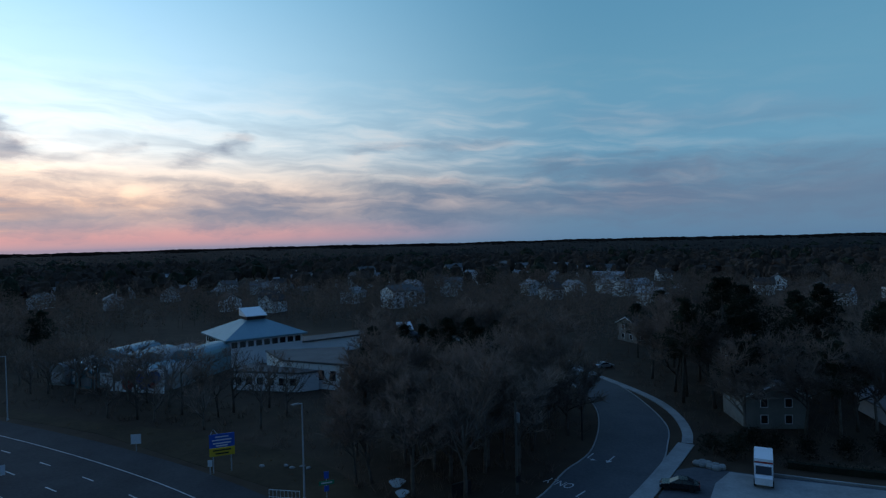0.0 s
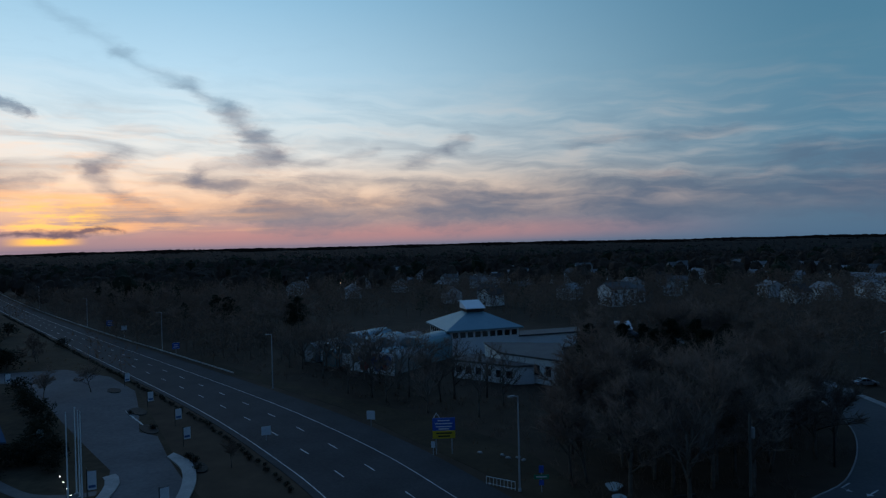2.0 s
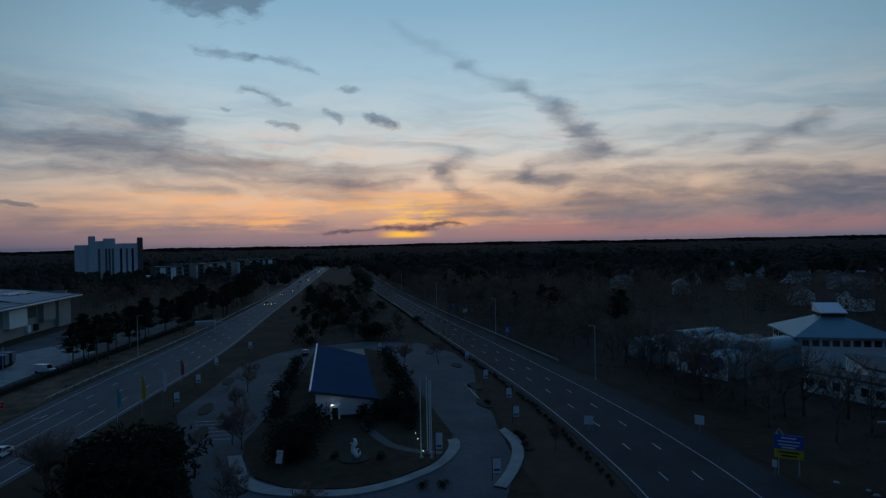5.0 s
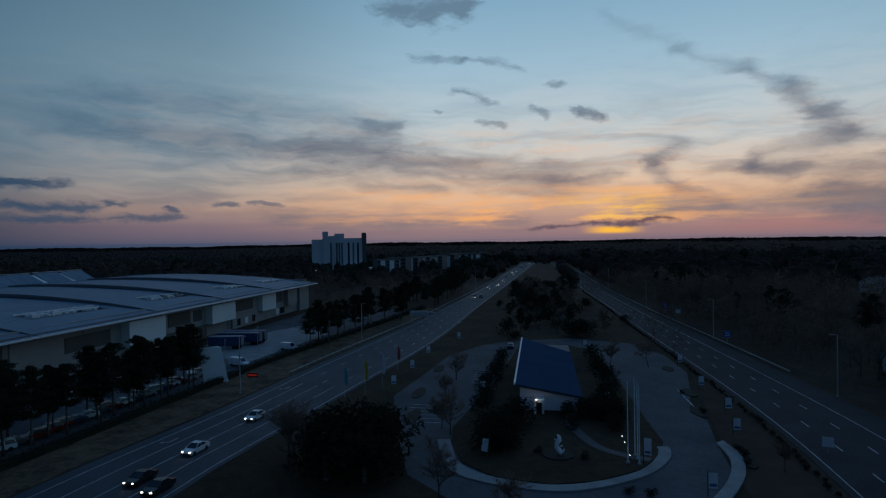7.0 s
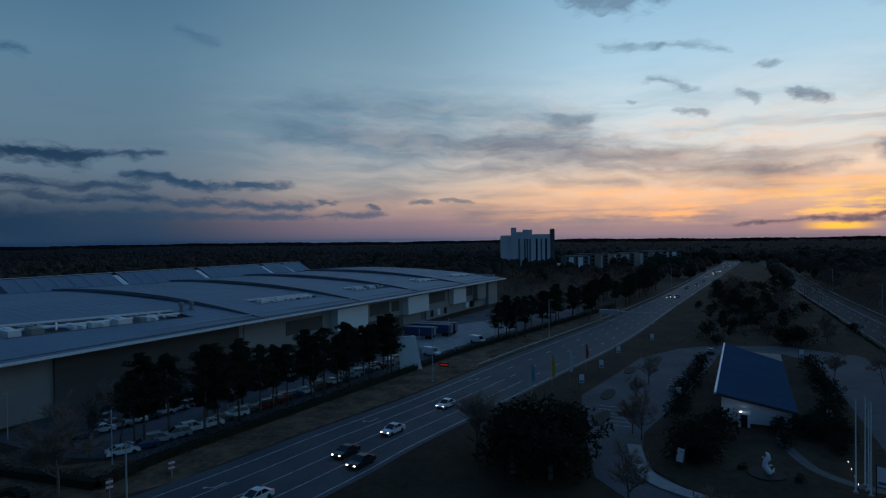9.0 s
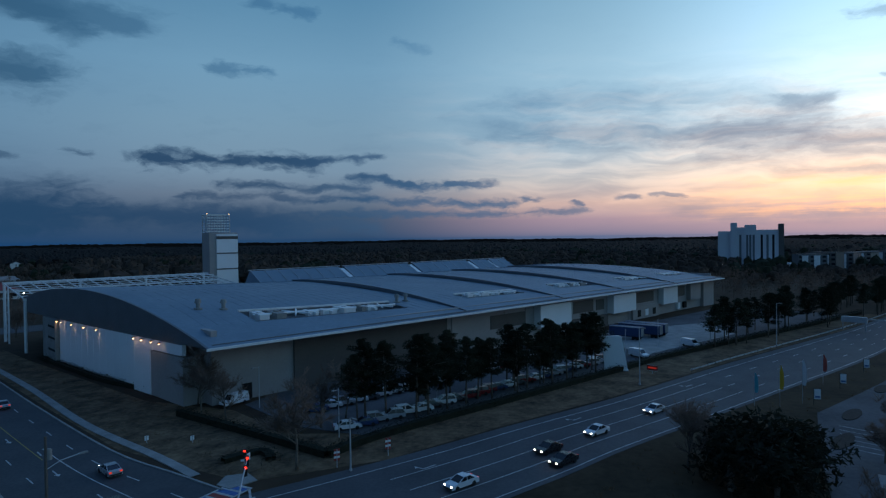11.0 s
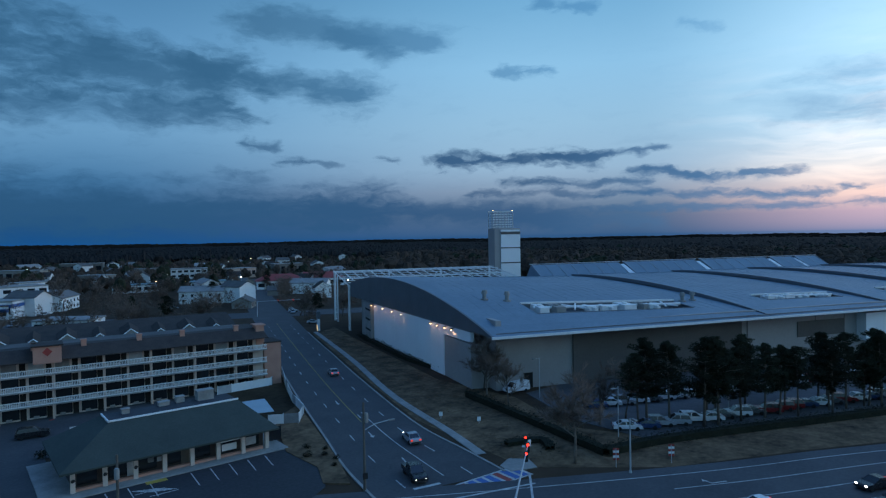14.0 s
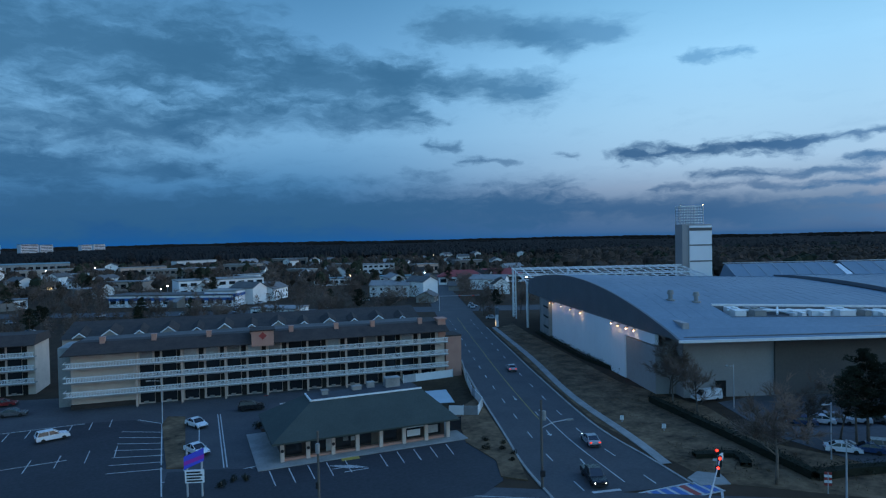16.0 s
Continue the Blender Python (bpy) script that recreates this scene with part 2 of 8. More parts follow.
    sky = n.mix(1.0, sky, n.mix(1.0, air.outputs[0], (0.004, 0.004, 0.004), "MULTIPLY"), "ADD")
    ground = n.step(up, -1.0, -0.4)
    sky = n.mix(ground, (0.012, 0.013, 0.016), sky)
    back = n.node("ShaderNodeBackground")
    n.put(back.inputs[0], sky)
    back.inputs[1].default_value = 1.0
    n.tree.links.new(back.outputs[0], n.node("ShaderNodeOutputWorld").inputs[0])


make_sky()


# ---- materials ----
def material(name, c1, c2=None, rough=0.8, metal=0.0, scale=1.5, fine=18.0, bump=0.15, detail=5.0, vary=0.0, coords="Object", spec=0.4, stretch=(1, 1, 1), through_light=0.0):
    """Two colours mixed by stains at one scale and grain at a finer one, with fine relief."""
    m = bpy.data.materials.new(name)
    m.use_nodes = True
    n = Nodes(m.node_tree)
    out, b = n.node("ShaderNodeOutputMaterial"), n.node("ShaderNodeBsdfPrincipled")
    n.tree.links.new(b.outputs[0], out.inputs[0])
    c2 = c2 or tuple(c * 0.7 for c in c1)
    if coords == "Object":
        co = n.node("ShaderNodeTexCoord").outputs["Object"]
    else:
        co = n.node("ShaderNodeNewGeometry").outputs["Position"]
    if stretch != (1, 1, 1):
        mp = n.node("ShaderNodeMapping")
        n.put(mp.inputs[0], co)
        mp.inputs[3].default_value = stretch
        co = mp.outputs[0]
    big, small = n.noise(co, scale, detail, 0.6), n.noise(co, fine, 3, 0.6)
    fac = n.step(n.add(n.mul(big, 0.7), n.mul(small, 0.3)), 0.34, 0.66, smooth=False)
    colour = n.mix(fac, c1, c2)
    if vary:
        rnd = n.node("ShaderNodeObjectInfo").outputs["Random"]
        hsv = n.node("ShaderNodeHueSaturation")
        n.put(hsv.inputs["Value"], n.step(rnd, 0.0, 1.0, 1 - vary, 1 + vary, smooth=False))
        n.put(hsv.inputs["Color"], colour)
        colour = hsv.outputs[0]
    n.put(b.inputs["Base Color"], colour)
    if through_light:                   # thin leaves and twig sprays let light pass
        tr, mx = n.node("ShaderNodeBsdfTranslucent"), n.node("ShaderNodeMixShader")
        n.put(tr.inputs[0], colour)
        mx.inputs[0].default_value = through_light
        n.tree.links.new(b.outputs[0], mx.inputs[1]), n.tree.links.new(tr.outputs[0], mx.inputs[2]), n.tree.links.new(mx.outputs[0], out.inputs[0])
    n.put(b.inputs["Roughness"], n.step(small, 0.2, 0.8, max(0.03, rough - 0.08), min(1, rough + 0.08), smooth=False))
    b.inputs["Metallic"].default_value = metal
    b.inputs["Specular IOR Level"].default_value = spec
    if bump:
        bp = n.node("ShaderNodeBump")
        bp.inputs["Strength"].default_value, bp.inputs["Distance"].default_value = bump, 0.05
        n.put(bp.inputs["Height"], small)
        n.put(b.inputs["Normal"], bp.outputs[0])
    return m


def glowing(name, colour, strength):
    m = bpy.data.materials.new(name)
    m.use_nodes = True
    n = Nodes(m.node_tree)
    e = n.node("ShaderNodeEmission")
    n.put(e.inputs[0], colour)
    e.inputs[1].default_value = strength
    n.tree.links.new(e.outputs[0], n.node("ShaderNodeOutputMaterial").inputs[0])
    return m


M_GRASS = material("winter_grass", (0.075, 0.052, 0.03), (0.03, 0.022, 0.014), 0.95, scale=0.09, fine=0.8, bump=0.5, coords="World", spec=0.1)
M_LAND = material("leaf_litter", (0.085, 0.056, 0.036), (0.036, 0.024, 0.017), 0.95, scale=0.02, fine=0.25, bump=0.4, coords="World", spec=0.1)
M_LAWN = material("dry_lawn", (0.235, 0.152, 0.09), (0.036, 0.027, 0.019), 0.95, scale=0.22, fine=1.1, bump=0.5, coords="World", spec=0.1)
M_ROAD = material("worn_asphalt", (0.096, 0.097, 0.102), (0.06, 0.061, 0.066), 0.76, scale=0.12, fine=2.2, bump=0.12, coords="World", spec=0.2)
M_ROADW = material("dark_asphalt", (0.056, 0.056, 0.058), (0.034, 0.034, 0.036), 0.85, scale=0.12, fine=2.2, bump=0.14, coords="World", spec=0.12)
M_ROAD2 = material("grey_asphalt", (0.078, 0.079, 0.083), (0.05, 0.051, 0.055), 0.74, scale=0.15, fine=2.2, bump=0.1, coords="World", spec=0.3)
M_TAR = material("new_asphalt", (0.034, 0.036, 0.042), (0.022, 0.023, 0.027), 0.75, scale=0.12, fine=2.2, bump=0.1, coords="World", spec=0.4)
M_LOT = material("lot_asphalt", (0.125, 0.125, 0.13), (0.066, 0.067, 0.071), 0.82, scale=0.09, fine=1.4, bump=0.14, coords="World", spec=0.12)
M_KERB = material("concrete", (0.34, 0.33, 0.31), (0.2, 0.2, 0.19), 0.85, scale=0.3, fine=3, bump=0.15, coords="World")
M_PAINT = material("road_paint", (0.62, 0.62, 0.6), (0.3, 0.3, 0.3), 0.6, scale=0.8, fine=6, bump=0.0, coords="World")
M_YELLOW = material("yellow_paint", (0.5, 0.35, 0.06), (0.28, 0.2, 0.05), 0.6, scale=0.8, fine=6, bump=0.0, coords="World")
M_BLUEPAINT = material("blue_paint", (0.05, 0.16, 0.42), (0.04, 0.1, 0.3), 0.6, coords="World")
M_REDPAINT = material("red_paint", (0.4, 0.05, 0.04), (0.25, 0.04, 0.03), 0.6, coords="World")
M_ROOF = material("standing_seam_roof", (0.2, 0.262, 0.315), (0.16, 0.21, 0.255), 0.55, 0.05, scale=0.06, fine=1.2, bump=0.06, spec=0.12)
M_FASCIA = material("dark_fascia_metal", (0.15, 0.165, 0.18), (0.12, 0.132, 0.145), 0.5, 0.3, scale=0.2, fine=3, bump=0.03)
M_CCWALL = material("warm_grey_panels", (0.37, 0.338, 0.322), (0.3, 0.276, 0.264), 0.75, scale=0.12, fine=2, bump=0.06)
M_CCDARK = material("dark_tan_panels", (0.13, 0.116, 0.105), (0.1, 0.09, 0.083), 0.8, scale=0.12, fine=2, bump=0.06)
M_SCREEN = material("white_screen_wall", (0.84, 0.84, 0.84), (0.77, 0.77, 0.77), 0.7, scale=0.1, fine=2, bump=0.04)
M_WHITE = material("white_metal", (0.8, 0.8, 0.79), (0.68, 0.68, 0.67), 0.45, scale=0.8, fine=8, bump=0.04)
M_CREAM = material("cream_stucco", (0.6, 0.49, 0.42), (0.48, 0.39, 0.33), 0.85, scale=0.4, fine=5, bump=0.12)
M_TAN = material("tan_stucco", (0.52, 0.38, 0.3), (0.42, 0.31, 0.25), 0.85, scale=0.4, fine=5, bump=0.12)
M_PINK = material("pink_stucco", (0.5, 0.26, 0.19), (0.42, 0.21, 0.155), 0.85, scale=0.4, fine=5, bump=0.12)
M_BROWN = material("brown_shingle", (0.062, 0.048, 0.042), (0.034, 0.028, 0.026), 0.9, scale=0.5, fine=5, bump=0.4)
M_GREEN = material("green_shingle", (0.055, 0.068, 0.058), (0.038, 0.048, 0.042), 0.9, scale=0.25, fine=4, bump=0.4)
M_SHINGLE = material("grey_shingle", (0.24, 0.23, 0.225), (0.14, 0.135, 0.13), 0.9, scale=0.4, fine=4, bump=0.4, vary=0.6)
M_SIDING = material("pale_siding", (0.8, 0.79, 0.77), (0.68, 0.67, 0.65), 0.75, scale=0.5, fine=4, bump=0.08, vary=0.25)
M_BRICKISH = material("dull_siding", (0.24, 0.215, 0.19), (0.18, 0.165, 0.145), 0.85, scale=0.5, fine=4, bump=0.1, vary=0.3)
M_BLUEROOF = material("blue_metal_roof", (0.055, 0.088, 0.14), (0.04, 0.066, 0.108), 0.65, 0.0, scale=0.15, fine=2, bump=0.04, spec=0.0)
M_TEALROOF = material("teal_metal_roof", (0.19, 0.3, 0.33), (0.135, 0.23, 0.26), 0.5, 0.3, scale=0.12, fine=2, bump=0.05)
M_REDROOF = material("red_roof", (0.33, 0.06, 0.055), (0.24, 0.045, 0.04), 0.7, scale=0.3, fine=4, bump=0.1)
M_FLATROOF = material("flat_roof", (0.13, 0.125, 0.12), (0.075, 0.073, 0.072), 0.9, scale=0.2, fine=3, bump=0.15)
M_DARKROOF = material("dark_membrane", (0.045, 0.05, 0.06), (0.03, 0.033, 0.04), 0.7, scale=0.2, fine=3, bump=0.1)
M_GLASS = material("window_glass", (0.02, 0.023, 0.027), (0.014, 0.016, 0.02), 0.08, 0.0, scale=0.5, bump=0.0, spec=0.6)
M_CURTAIN = material("pale_curtain", (0.36, 0.36, 0.36), (0.25, 0.25, 0.25), 0.9, scale=1.0, fine=6, bump=0.1, vary=0.4)
M_DARK = material("dark_recess", (0.02, 0.018, 0.017), (0.012, 0.011, 0.01), 0.9, bump=0.0)
M_STEEL = material("galvanised_steel", (0.5, 0.51, 0.52), (0.38, 0.39, 0.4), 0.55, 0.25, scale=1, fine=9, bump=0.03)
M_POLEWOOD = material("weathered_pole", (0.14, 0.12, 0.1), (0.085, 0.075, 0.065), 0.9, scale=1, fine=14, bump=0.3, stretch=(1, 1, 0.1))
M_BLACK = material("black_metal", (0.02, 0.02, 0.021), (0.014, 0.014, 0.015), 0.5, bump=0.02)
M_BARK = material("grey_bark", (0.19, 0.155, 0.128), (0.09, 0.073, 0.06), 0.95, scale=1.2, fine=9, bump=0.5, vary=0.3, spec=0.1)
M_TWIG = material("bare_twigs", (0.27, 0.2, 0.16), (0.14, 0.105, 0.085), 0.95, scale=0.6, fine=4, bump=0.0, vary=0.35, spec=0.1, through_light=0.4)
M_NEEDLE = material("pine_needles", (0.045, 0.05, 0.03), (0.024, 0.027, 0.017), 0.9, scale=0.5, fine=3, bump=0.0, vary=0.3, spec=0.15, through_light=0.35)
M_LEAF = material("evergreen_leaves", (0.026, 0.029, 0.017), (0.014, 0.016, 0.01), 0.85, scale=0.7, fine=4, bump=0.0, vary=0.3, spec=0.2, through_light=0.3)
M_HEDGE = material("hedge_leaves", (0.03, 0.032, 0.02), (0.017, 0.018, 0.012), 0.9, scale=0.7, fine=4, bump=0.0, spec=0.15)
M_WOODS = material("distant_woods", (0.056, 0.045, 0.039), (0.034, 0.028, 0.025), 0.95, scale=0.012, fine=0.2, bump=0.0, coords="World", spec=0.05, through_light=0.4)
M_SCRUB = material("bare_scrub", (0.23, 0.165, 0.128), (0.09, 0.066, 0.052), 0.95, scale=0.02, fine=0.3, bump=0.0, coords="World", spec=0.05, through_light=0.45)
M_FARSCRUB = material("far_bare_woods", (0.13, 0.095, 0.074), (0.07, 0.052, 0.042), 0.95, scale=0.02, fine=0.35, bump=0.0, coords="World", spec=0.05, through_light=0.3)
M_GRASSBLADE = material("dead_grass_blades", (0.2, 0.125, 0.066), (0.08, 0.053, 0.03), 0.95, scale=0.15, fine=1.5, bump=0.0, coords="World", spec=0.1, through_light=0.4)
M_SIGNBLUE = material("sign_blue", (0.03, 0.12, 0.5), (0.025, 0.1, 0.42), 0.5, bump=0.0)
M_SIGNYEL = material("sign_yellow", (0.75, 0.5, 0.03), (0.65, 0.43, 0.03), 0.5, bump=0.0)
M_SIGNGREEN = material("sign_green", (0.02, 0.25, 0.13), (0.02, 0.2, 0.1), 0.5, bump=0.0)
M_BANNER = material("banner_cloth", (0.72, 0.73, 0.74), (0.6, 0.61, 0.62), 0.8, scale=2, fine=14, bump=0.05)
M_BANNERBLUE = material("banner_blue", (0.06, 0.14, 0.3), (0.05, 0.11, 0.24), 0.8, bump=0.0)
M_FLAGTEAL = material("flag_teal", (0.1, 0.42, 0.48), (0.08, 0.35, 0.4), 0.8, bump=0.0)
M_FLAGYEL = material("flag_yellow", (0.7, 0.42, 0.03), (0.6, 0.35, 0.03), 0.8, bump=0.0)
M_FLAGRED = material("flag_red", (0.5, 0.1, 0.07), (0.42, 0.08, 0.06), 0.8, bump=0.0)
M_TYRE = material("tyre_rubber", (0.015, 0.015, 0.015), (0.01, 0.01, 0.01), 0.9, bump=0.0)
M_WATER = material("still_water", (0.015, 0.018, 0.02), (0.01, 0.012, 0.014), 0.04, bump=0.02, spec=0.6)
M_MULCH = material("dark_mulch", (0.035, 0.026, 0.02), (0.02, 0.016, 0.013), 0.95, coords="World", bump=0.3)
M_POOL = material("pool_cover_and_sky_glint", (0.42, 0.5, 0.53), (0.36, 0.43, 0.46), 0.6, scale=0.3, fine=3, bump=0.1)
M_TRAILER = material("blue_trailer_paint", (0.03, 0.06, 0.15), (0.022, 0.044, 0.11), 0.45, scale=0.4, fine=4, bump=0.03)
M_HOTEL = material("hotel_concrete", (0.62, 0.63, 0.65), (0.54, 0.55, 0.57), 0.8, scale=0.05, fine=0.8, bump=0.05)
G_RED = glowing("red_signal_glow", (1.0, 0.035, 0.02), 2.2)
G_WARM = glowing("warm_lamp_glow", (1.0, 0.55, 0.25), 9.0)
G_WHITE = glowing("white_lamp_glow", (1.0, 0.93, 0.82), 8.0)
G_HEAD = glowing("headlamp_glow", (1.0, 0.92, 0.75), 9.0)
G_TAIL = glowing("tail_lamp_glow", (1.0, 0.06, 0.03), 0.7)
G_SIGN = glowing("red_sign_glow", (1.0, 0.07, 0.05), 0.22)
G_WINDOW = glowing("lit_window", (1.0, 0.75, 0.42), 0.5)
G_BLUE = glowing("blue_sign_glow", (0.04, 0.09, 0.85), 0.2)
G_MAGENTA = glowing("violet_sign_glow", (0.2, 0.06, 0.7), 0.16)


# ---- mesh tools ----
class Solid:
    """Collects the faces of one mesh."""

    def __init__(self):
        self.v, self.f = [], []

    def face(self, *points):
        k = len(self.v)
        self.v.extend(points)
        self.f.append(tuple(range(k, k + len(points))))
        return self

    def box(self, x0, x1, y0, y1, z0, z1):
        k = len(self.v)
        self.v.extend(((x0, y0, z0), (x1, y0, z0), (x1, y1, z0), (x0, y1, z0), (x0, y0, z1), (x1, y0, z1), (x1, y1, z1), (x0, y1, z1)))
        self.f.extend(tuple(k + i for i in q) for q in ((0, 3, 2, 1), (4, 5, 6, 7), (0, 1, 5, 4), (1, 2, 6, 5), (2, 3, 7, 6), (3, 0, 4, 7)))
        return self

    def turned(self, m, other):
        k = len(self.v)
        self.v.extend(tuple(m @ Vector(p)) for p in other.v)
        self.f.extend(tuple(i + k for i in q) for q in other.f)
        return self

    def prism(self, poly, z0, z1):
        """An upright prism; z0 and z1 may be lists."""
        count, k = len(poly), len(self.v)
        low = z0 if isinstance(z0, (list, tuple)) else [z0] * count
        top = z1 if isinstance(z1, (list, tuple)) else [z1] * count
        area = sum(poly[i - 1][0] * poly[i][1] - poly[i][0] * poly[i - 1][1] for i in range(count))
        order = list(range(count)) if area > 0 else list(range(count - 1, -1, -1))
        self.v.extend((poly[i][0], poly[i][1], low[i]) for i in order)
        self.v.extend((poly[i][0], poly[i][1], top[i]) for i in order)
        self.f.append(tuple(k + i for i in range(count - 1, -1, -1)))
        self.f.append(tuple(k + count + i for i in range(count)))
        for i in range(count):
            j = (i + 1) % count
            self.f.append((k + i, k + j, k + count + j, k + count + i))
        return self

    def profile(self, points, y0, y1):
        """A shape in x and z drawn along y."""
        count, k = len(points), len(self.v)
        self.v.extend((x, y0, z) for x, z in points)
        self.v.extend((x, y1, z) for x, z in points)
        self.f.append(tuple(k + i for i in range(count)))
        self.f.append(tuple(k + count + i for i in range(count - 1, -1, -1)))
        for i in range(count):
            j = (i + 1) % count
            self.f.append((k + j, k + i, k + count + i, k + count + j))
        return self

    def tube(self, points, radii, sides=6):
        """A tapered pipe along points."""
        pts = [Vector(p) for p in points]
        if not isinstance(radii, (list, tuple)):
            radii = [radii] * len(pts)
        k = len(self.v)
        for i, p in enumerate(pts):
            d = (pts[min(i + 1, len(pts) - 1)] - pts[max(i - 1, 0)]).normalized()
            a = d.cross(Vector((0.3, 1, 0.2))).normalized() if abs(d.y) < 0.9 else d.cross(Vector((1, 0, 0.2))).normalized()
            b = d.cross(a)
            self.v.extend(tuple(p + radii[i] * (math.cos(s) * a + math.sin(s) * b)) for s in (2 * math.pi * j / sides for j in range(sides)))
        for i in range(len(pts) - 1):
            for j in range(sides):
                q = (j + 1) % sides
                self.f.append((k + i * sides + j, k + i * sides + q, k + (i + 1) * sides + q, k + (i + 1) * sides + j))
        self.f.append(tuple(k + j for j in range(sides - 1, -1, -1)))
        self.f.append(tuple(k + (len(pts) - 1) * sides + j for j in range(sides)))
        return self

    def cyl(self, x, y, z0, z1, r, sides=12, r2=None):
        return self.tube(((x, y, z0), (x, y, z1)), (r, r if r2 is None else r2), sides)

    def ball(self, x, y, z, rx, ry, rz, rings=6, sides=10):
        k = len(self.v)
        for i in range(rings + 1):
            a = math.pi * i / rings - math.pi / 2
            for j in range(sides):
                s = 2 * math.pi * j / sides
                self.v.append((x + rx * math.cos(a) * math.cos(s), y + ry * math.cos(a) * math.sin(s), z + rz * math.sin(a)))
        for i in range(rings):
            for j in range(sides):
                q = (j + 1) % sides
                self.f.append((k + i * sides + j, k + i * sides + q, k + (i + 1) * sides + q, k + (i + 1) * sides + j))
        return self

    def mesh(self, name, mat, smooth=False):
        me = bpy.data.meshes.new(name)
        me.from_pydata([tuple(p) for p in self.v], [], self.f)
        if mat:
            me.materials.append(mat)
        if smooth:
            me.polygons.foreach_set("use_smooth", [True] * len(me.polygons))
        me.update()
        return me


def part(name, solid, mat, parent=None, label="", smooth=False, at=None):
    """One mesh object, under a thing or under a part."""
    ob = new(name, solid if isinstance(solid, bpy.types.Mesh) else solid.mesh(name, mat, smooth))
    ob.parent = parent
    if at is not None:
        ob.matrix_basis = at
    if label:
        ob["label"] = label
    return ob


def thing(name, label, category, at=None, group="", kind=""):
    ob = new(name)
    ob.empty_display_size = 0.5
    if at is not None:
        ob.matrix_basis = at
    return tagged(ob, label, category, group, kind)


def single(name, solid, mat, label, category, group="", kind="", smooth=False, at=None):
    return tagged(part(name, solid, mat, None, "", smooth, at), label, category, group, kind)


def smooth_line(points, gap=6.0):
    """A rounded line through points, with a corner every gap metres or so."""
    pts = [Vector((*p, 0)) for p in points]
    out = []
    for i in range(len(pts) - 1):
        p0, p1, p2, p3 = pts[max(i - 1, 0)], pts[i], pts[i + 1], pts[min(i + 2, len(pts) - 1)]
        count = max(2, int((p2 - p1).length / gap))
        for j in range(count):
            s = j / count
            out.append(0.5 * (2 * p1 + (p2 - p0) * s + (2 * p0 - 5 * p1 + 4 * p2 - p3) * s * s + (3 * p1 - p0 - 3 * p2 + p3) * s ** 3))
    return out + [pts[-1]]


def offset(line, d):
    """The line moved d metres to its left."""
    out = []
    for i, p in enumerate(line):
        t = (line[min(i + 1, len(line) - 1)] - line[max(i - 1, 0)]).normalized()
        out.append(p + d * Vector((-t.y, t.x, 0)))
    return out


def ribbon(solid, a, b, z0, z1):
    """A slab between two lines of as many points."""
    k, count = len(solid.v), len(a)
    for z in (z0, z1):
        for line in (a, b):
            solid.v.extend((p.x, p.y, z) for p in line)
    la, lb, ua, ub = k, k + count, k + 2 * count, k + 3 * count
    for i in range(count - 1):
        solid.f.append((ua + i, ua + i + 1, ub + i + 1, ub + i))
        solid.f.append((la + i, la + i + 1, ua + i + 1, ua + i))
        solid.f.append((lb + i, ub + i, ub + i + 1, lb + i + 1))
    return solid


def resample(points, count):
    line = smooth_line(points, 1.5)
    run = [0.0]
    for p, q in zip(line, line[1:]):
        run.append(run[-1] + (q - p).length)
    out, j = [], 0
    for i in range(count):
        s = run[-1] * i / (count - 1)
        while j < len(run) - 2 and run[j + 1] < s:
            j += 1
        k = (s - run[j]) / max(1e-6, run[j + 1] - run[j])
        out.append(line[j].lerp(line[j + 1], min(1, k)))
    return out


def dashes(line, length, gap, start=0.0, limit=1e9):
    """Middle and heading of dashes along a line."""
    out, s, nxt = [], 0.0, start
    for p, q in zip(line, line[1:]):
        step = (q - p).length
        while s + step >= nxt and nxt < limit:
            out.append((p.lerp(q, (nxt - s) / max(step, 1e-6)), math.degrees(math.atan2(q.y - p.y, q.x - p.x))))
            nxt += length + gap
        s += step
    return out


# ---- the ground, roads and lots ----
ground = Solid()
rings = [0, 60, 140, 260, 420, 700, 1200, 2200, 3600, 4950]
for r0, r1 in zip(rings, rings[1:]):
    for i in range(48):
        a0, a1 = 2 * math.pi * i / 48, 2 * math.pi * (i + 1) / 48
        p = [(r * math.cos(a), r * math.sin(a), 0.0) for r, a in ((r0, a0), (r1, a0), (r1, a1), (r0, a1))]
        ground.face(*(p if r0 else (p[1], p[2], (0, 0, 0))))
single("ground", ground, M_LAND, "brown winter ground of leaf litter and dead grass", "ground", kind="structure")

NO_TREES = []


def patch(name, poly, z, mat, label, category, clear=True, thick=0.3, parent=None):
    if clear:
        NO_TREES.append(poly)
    s = Solid().prism(poly, z - thick, z)
    if parent:
        return part(name, s, mat, parent, label)
    return single(name, s, mat, label, category, kind="structure")


def road(name, left, right, z, mat, label, count=120):
    a, b = resample(left, count), resample(right, count)
    NO_TREES.append([(p.x, p.y) for p in a] + [(p.x, p.y) for p in reversed(b)])
    return single(name, ribbon(Solid(), a, b, z - 0.3, z), mat, label, "road", kind="structure"), a, b


def edge_line(road_ob, line, z, wide=0.14, mat=None, name="edge_line"):
    return part(name, ribbon(Solid(), offset(line, wide / 2), offset(line, -wide / 2), z - 0.02, z), mat or M_PAINT, road_ob)


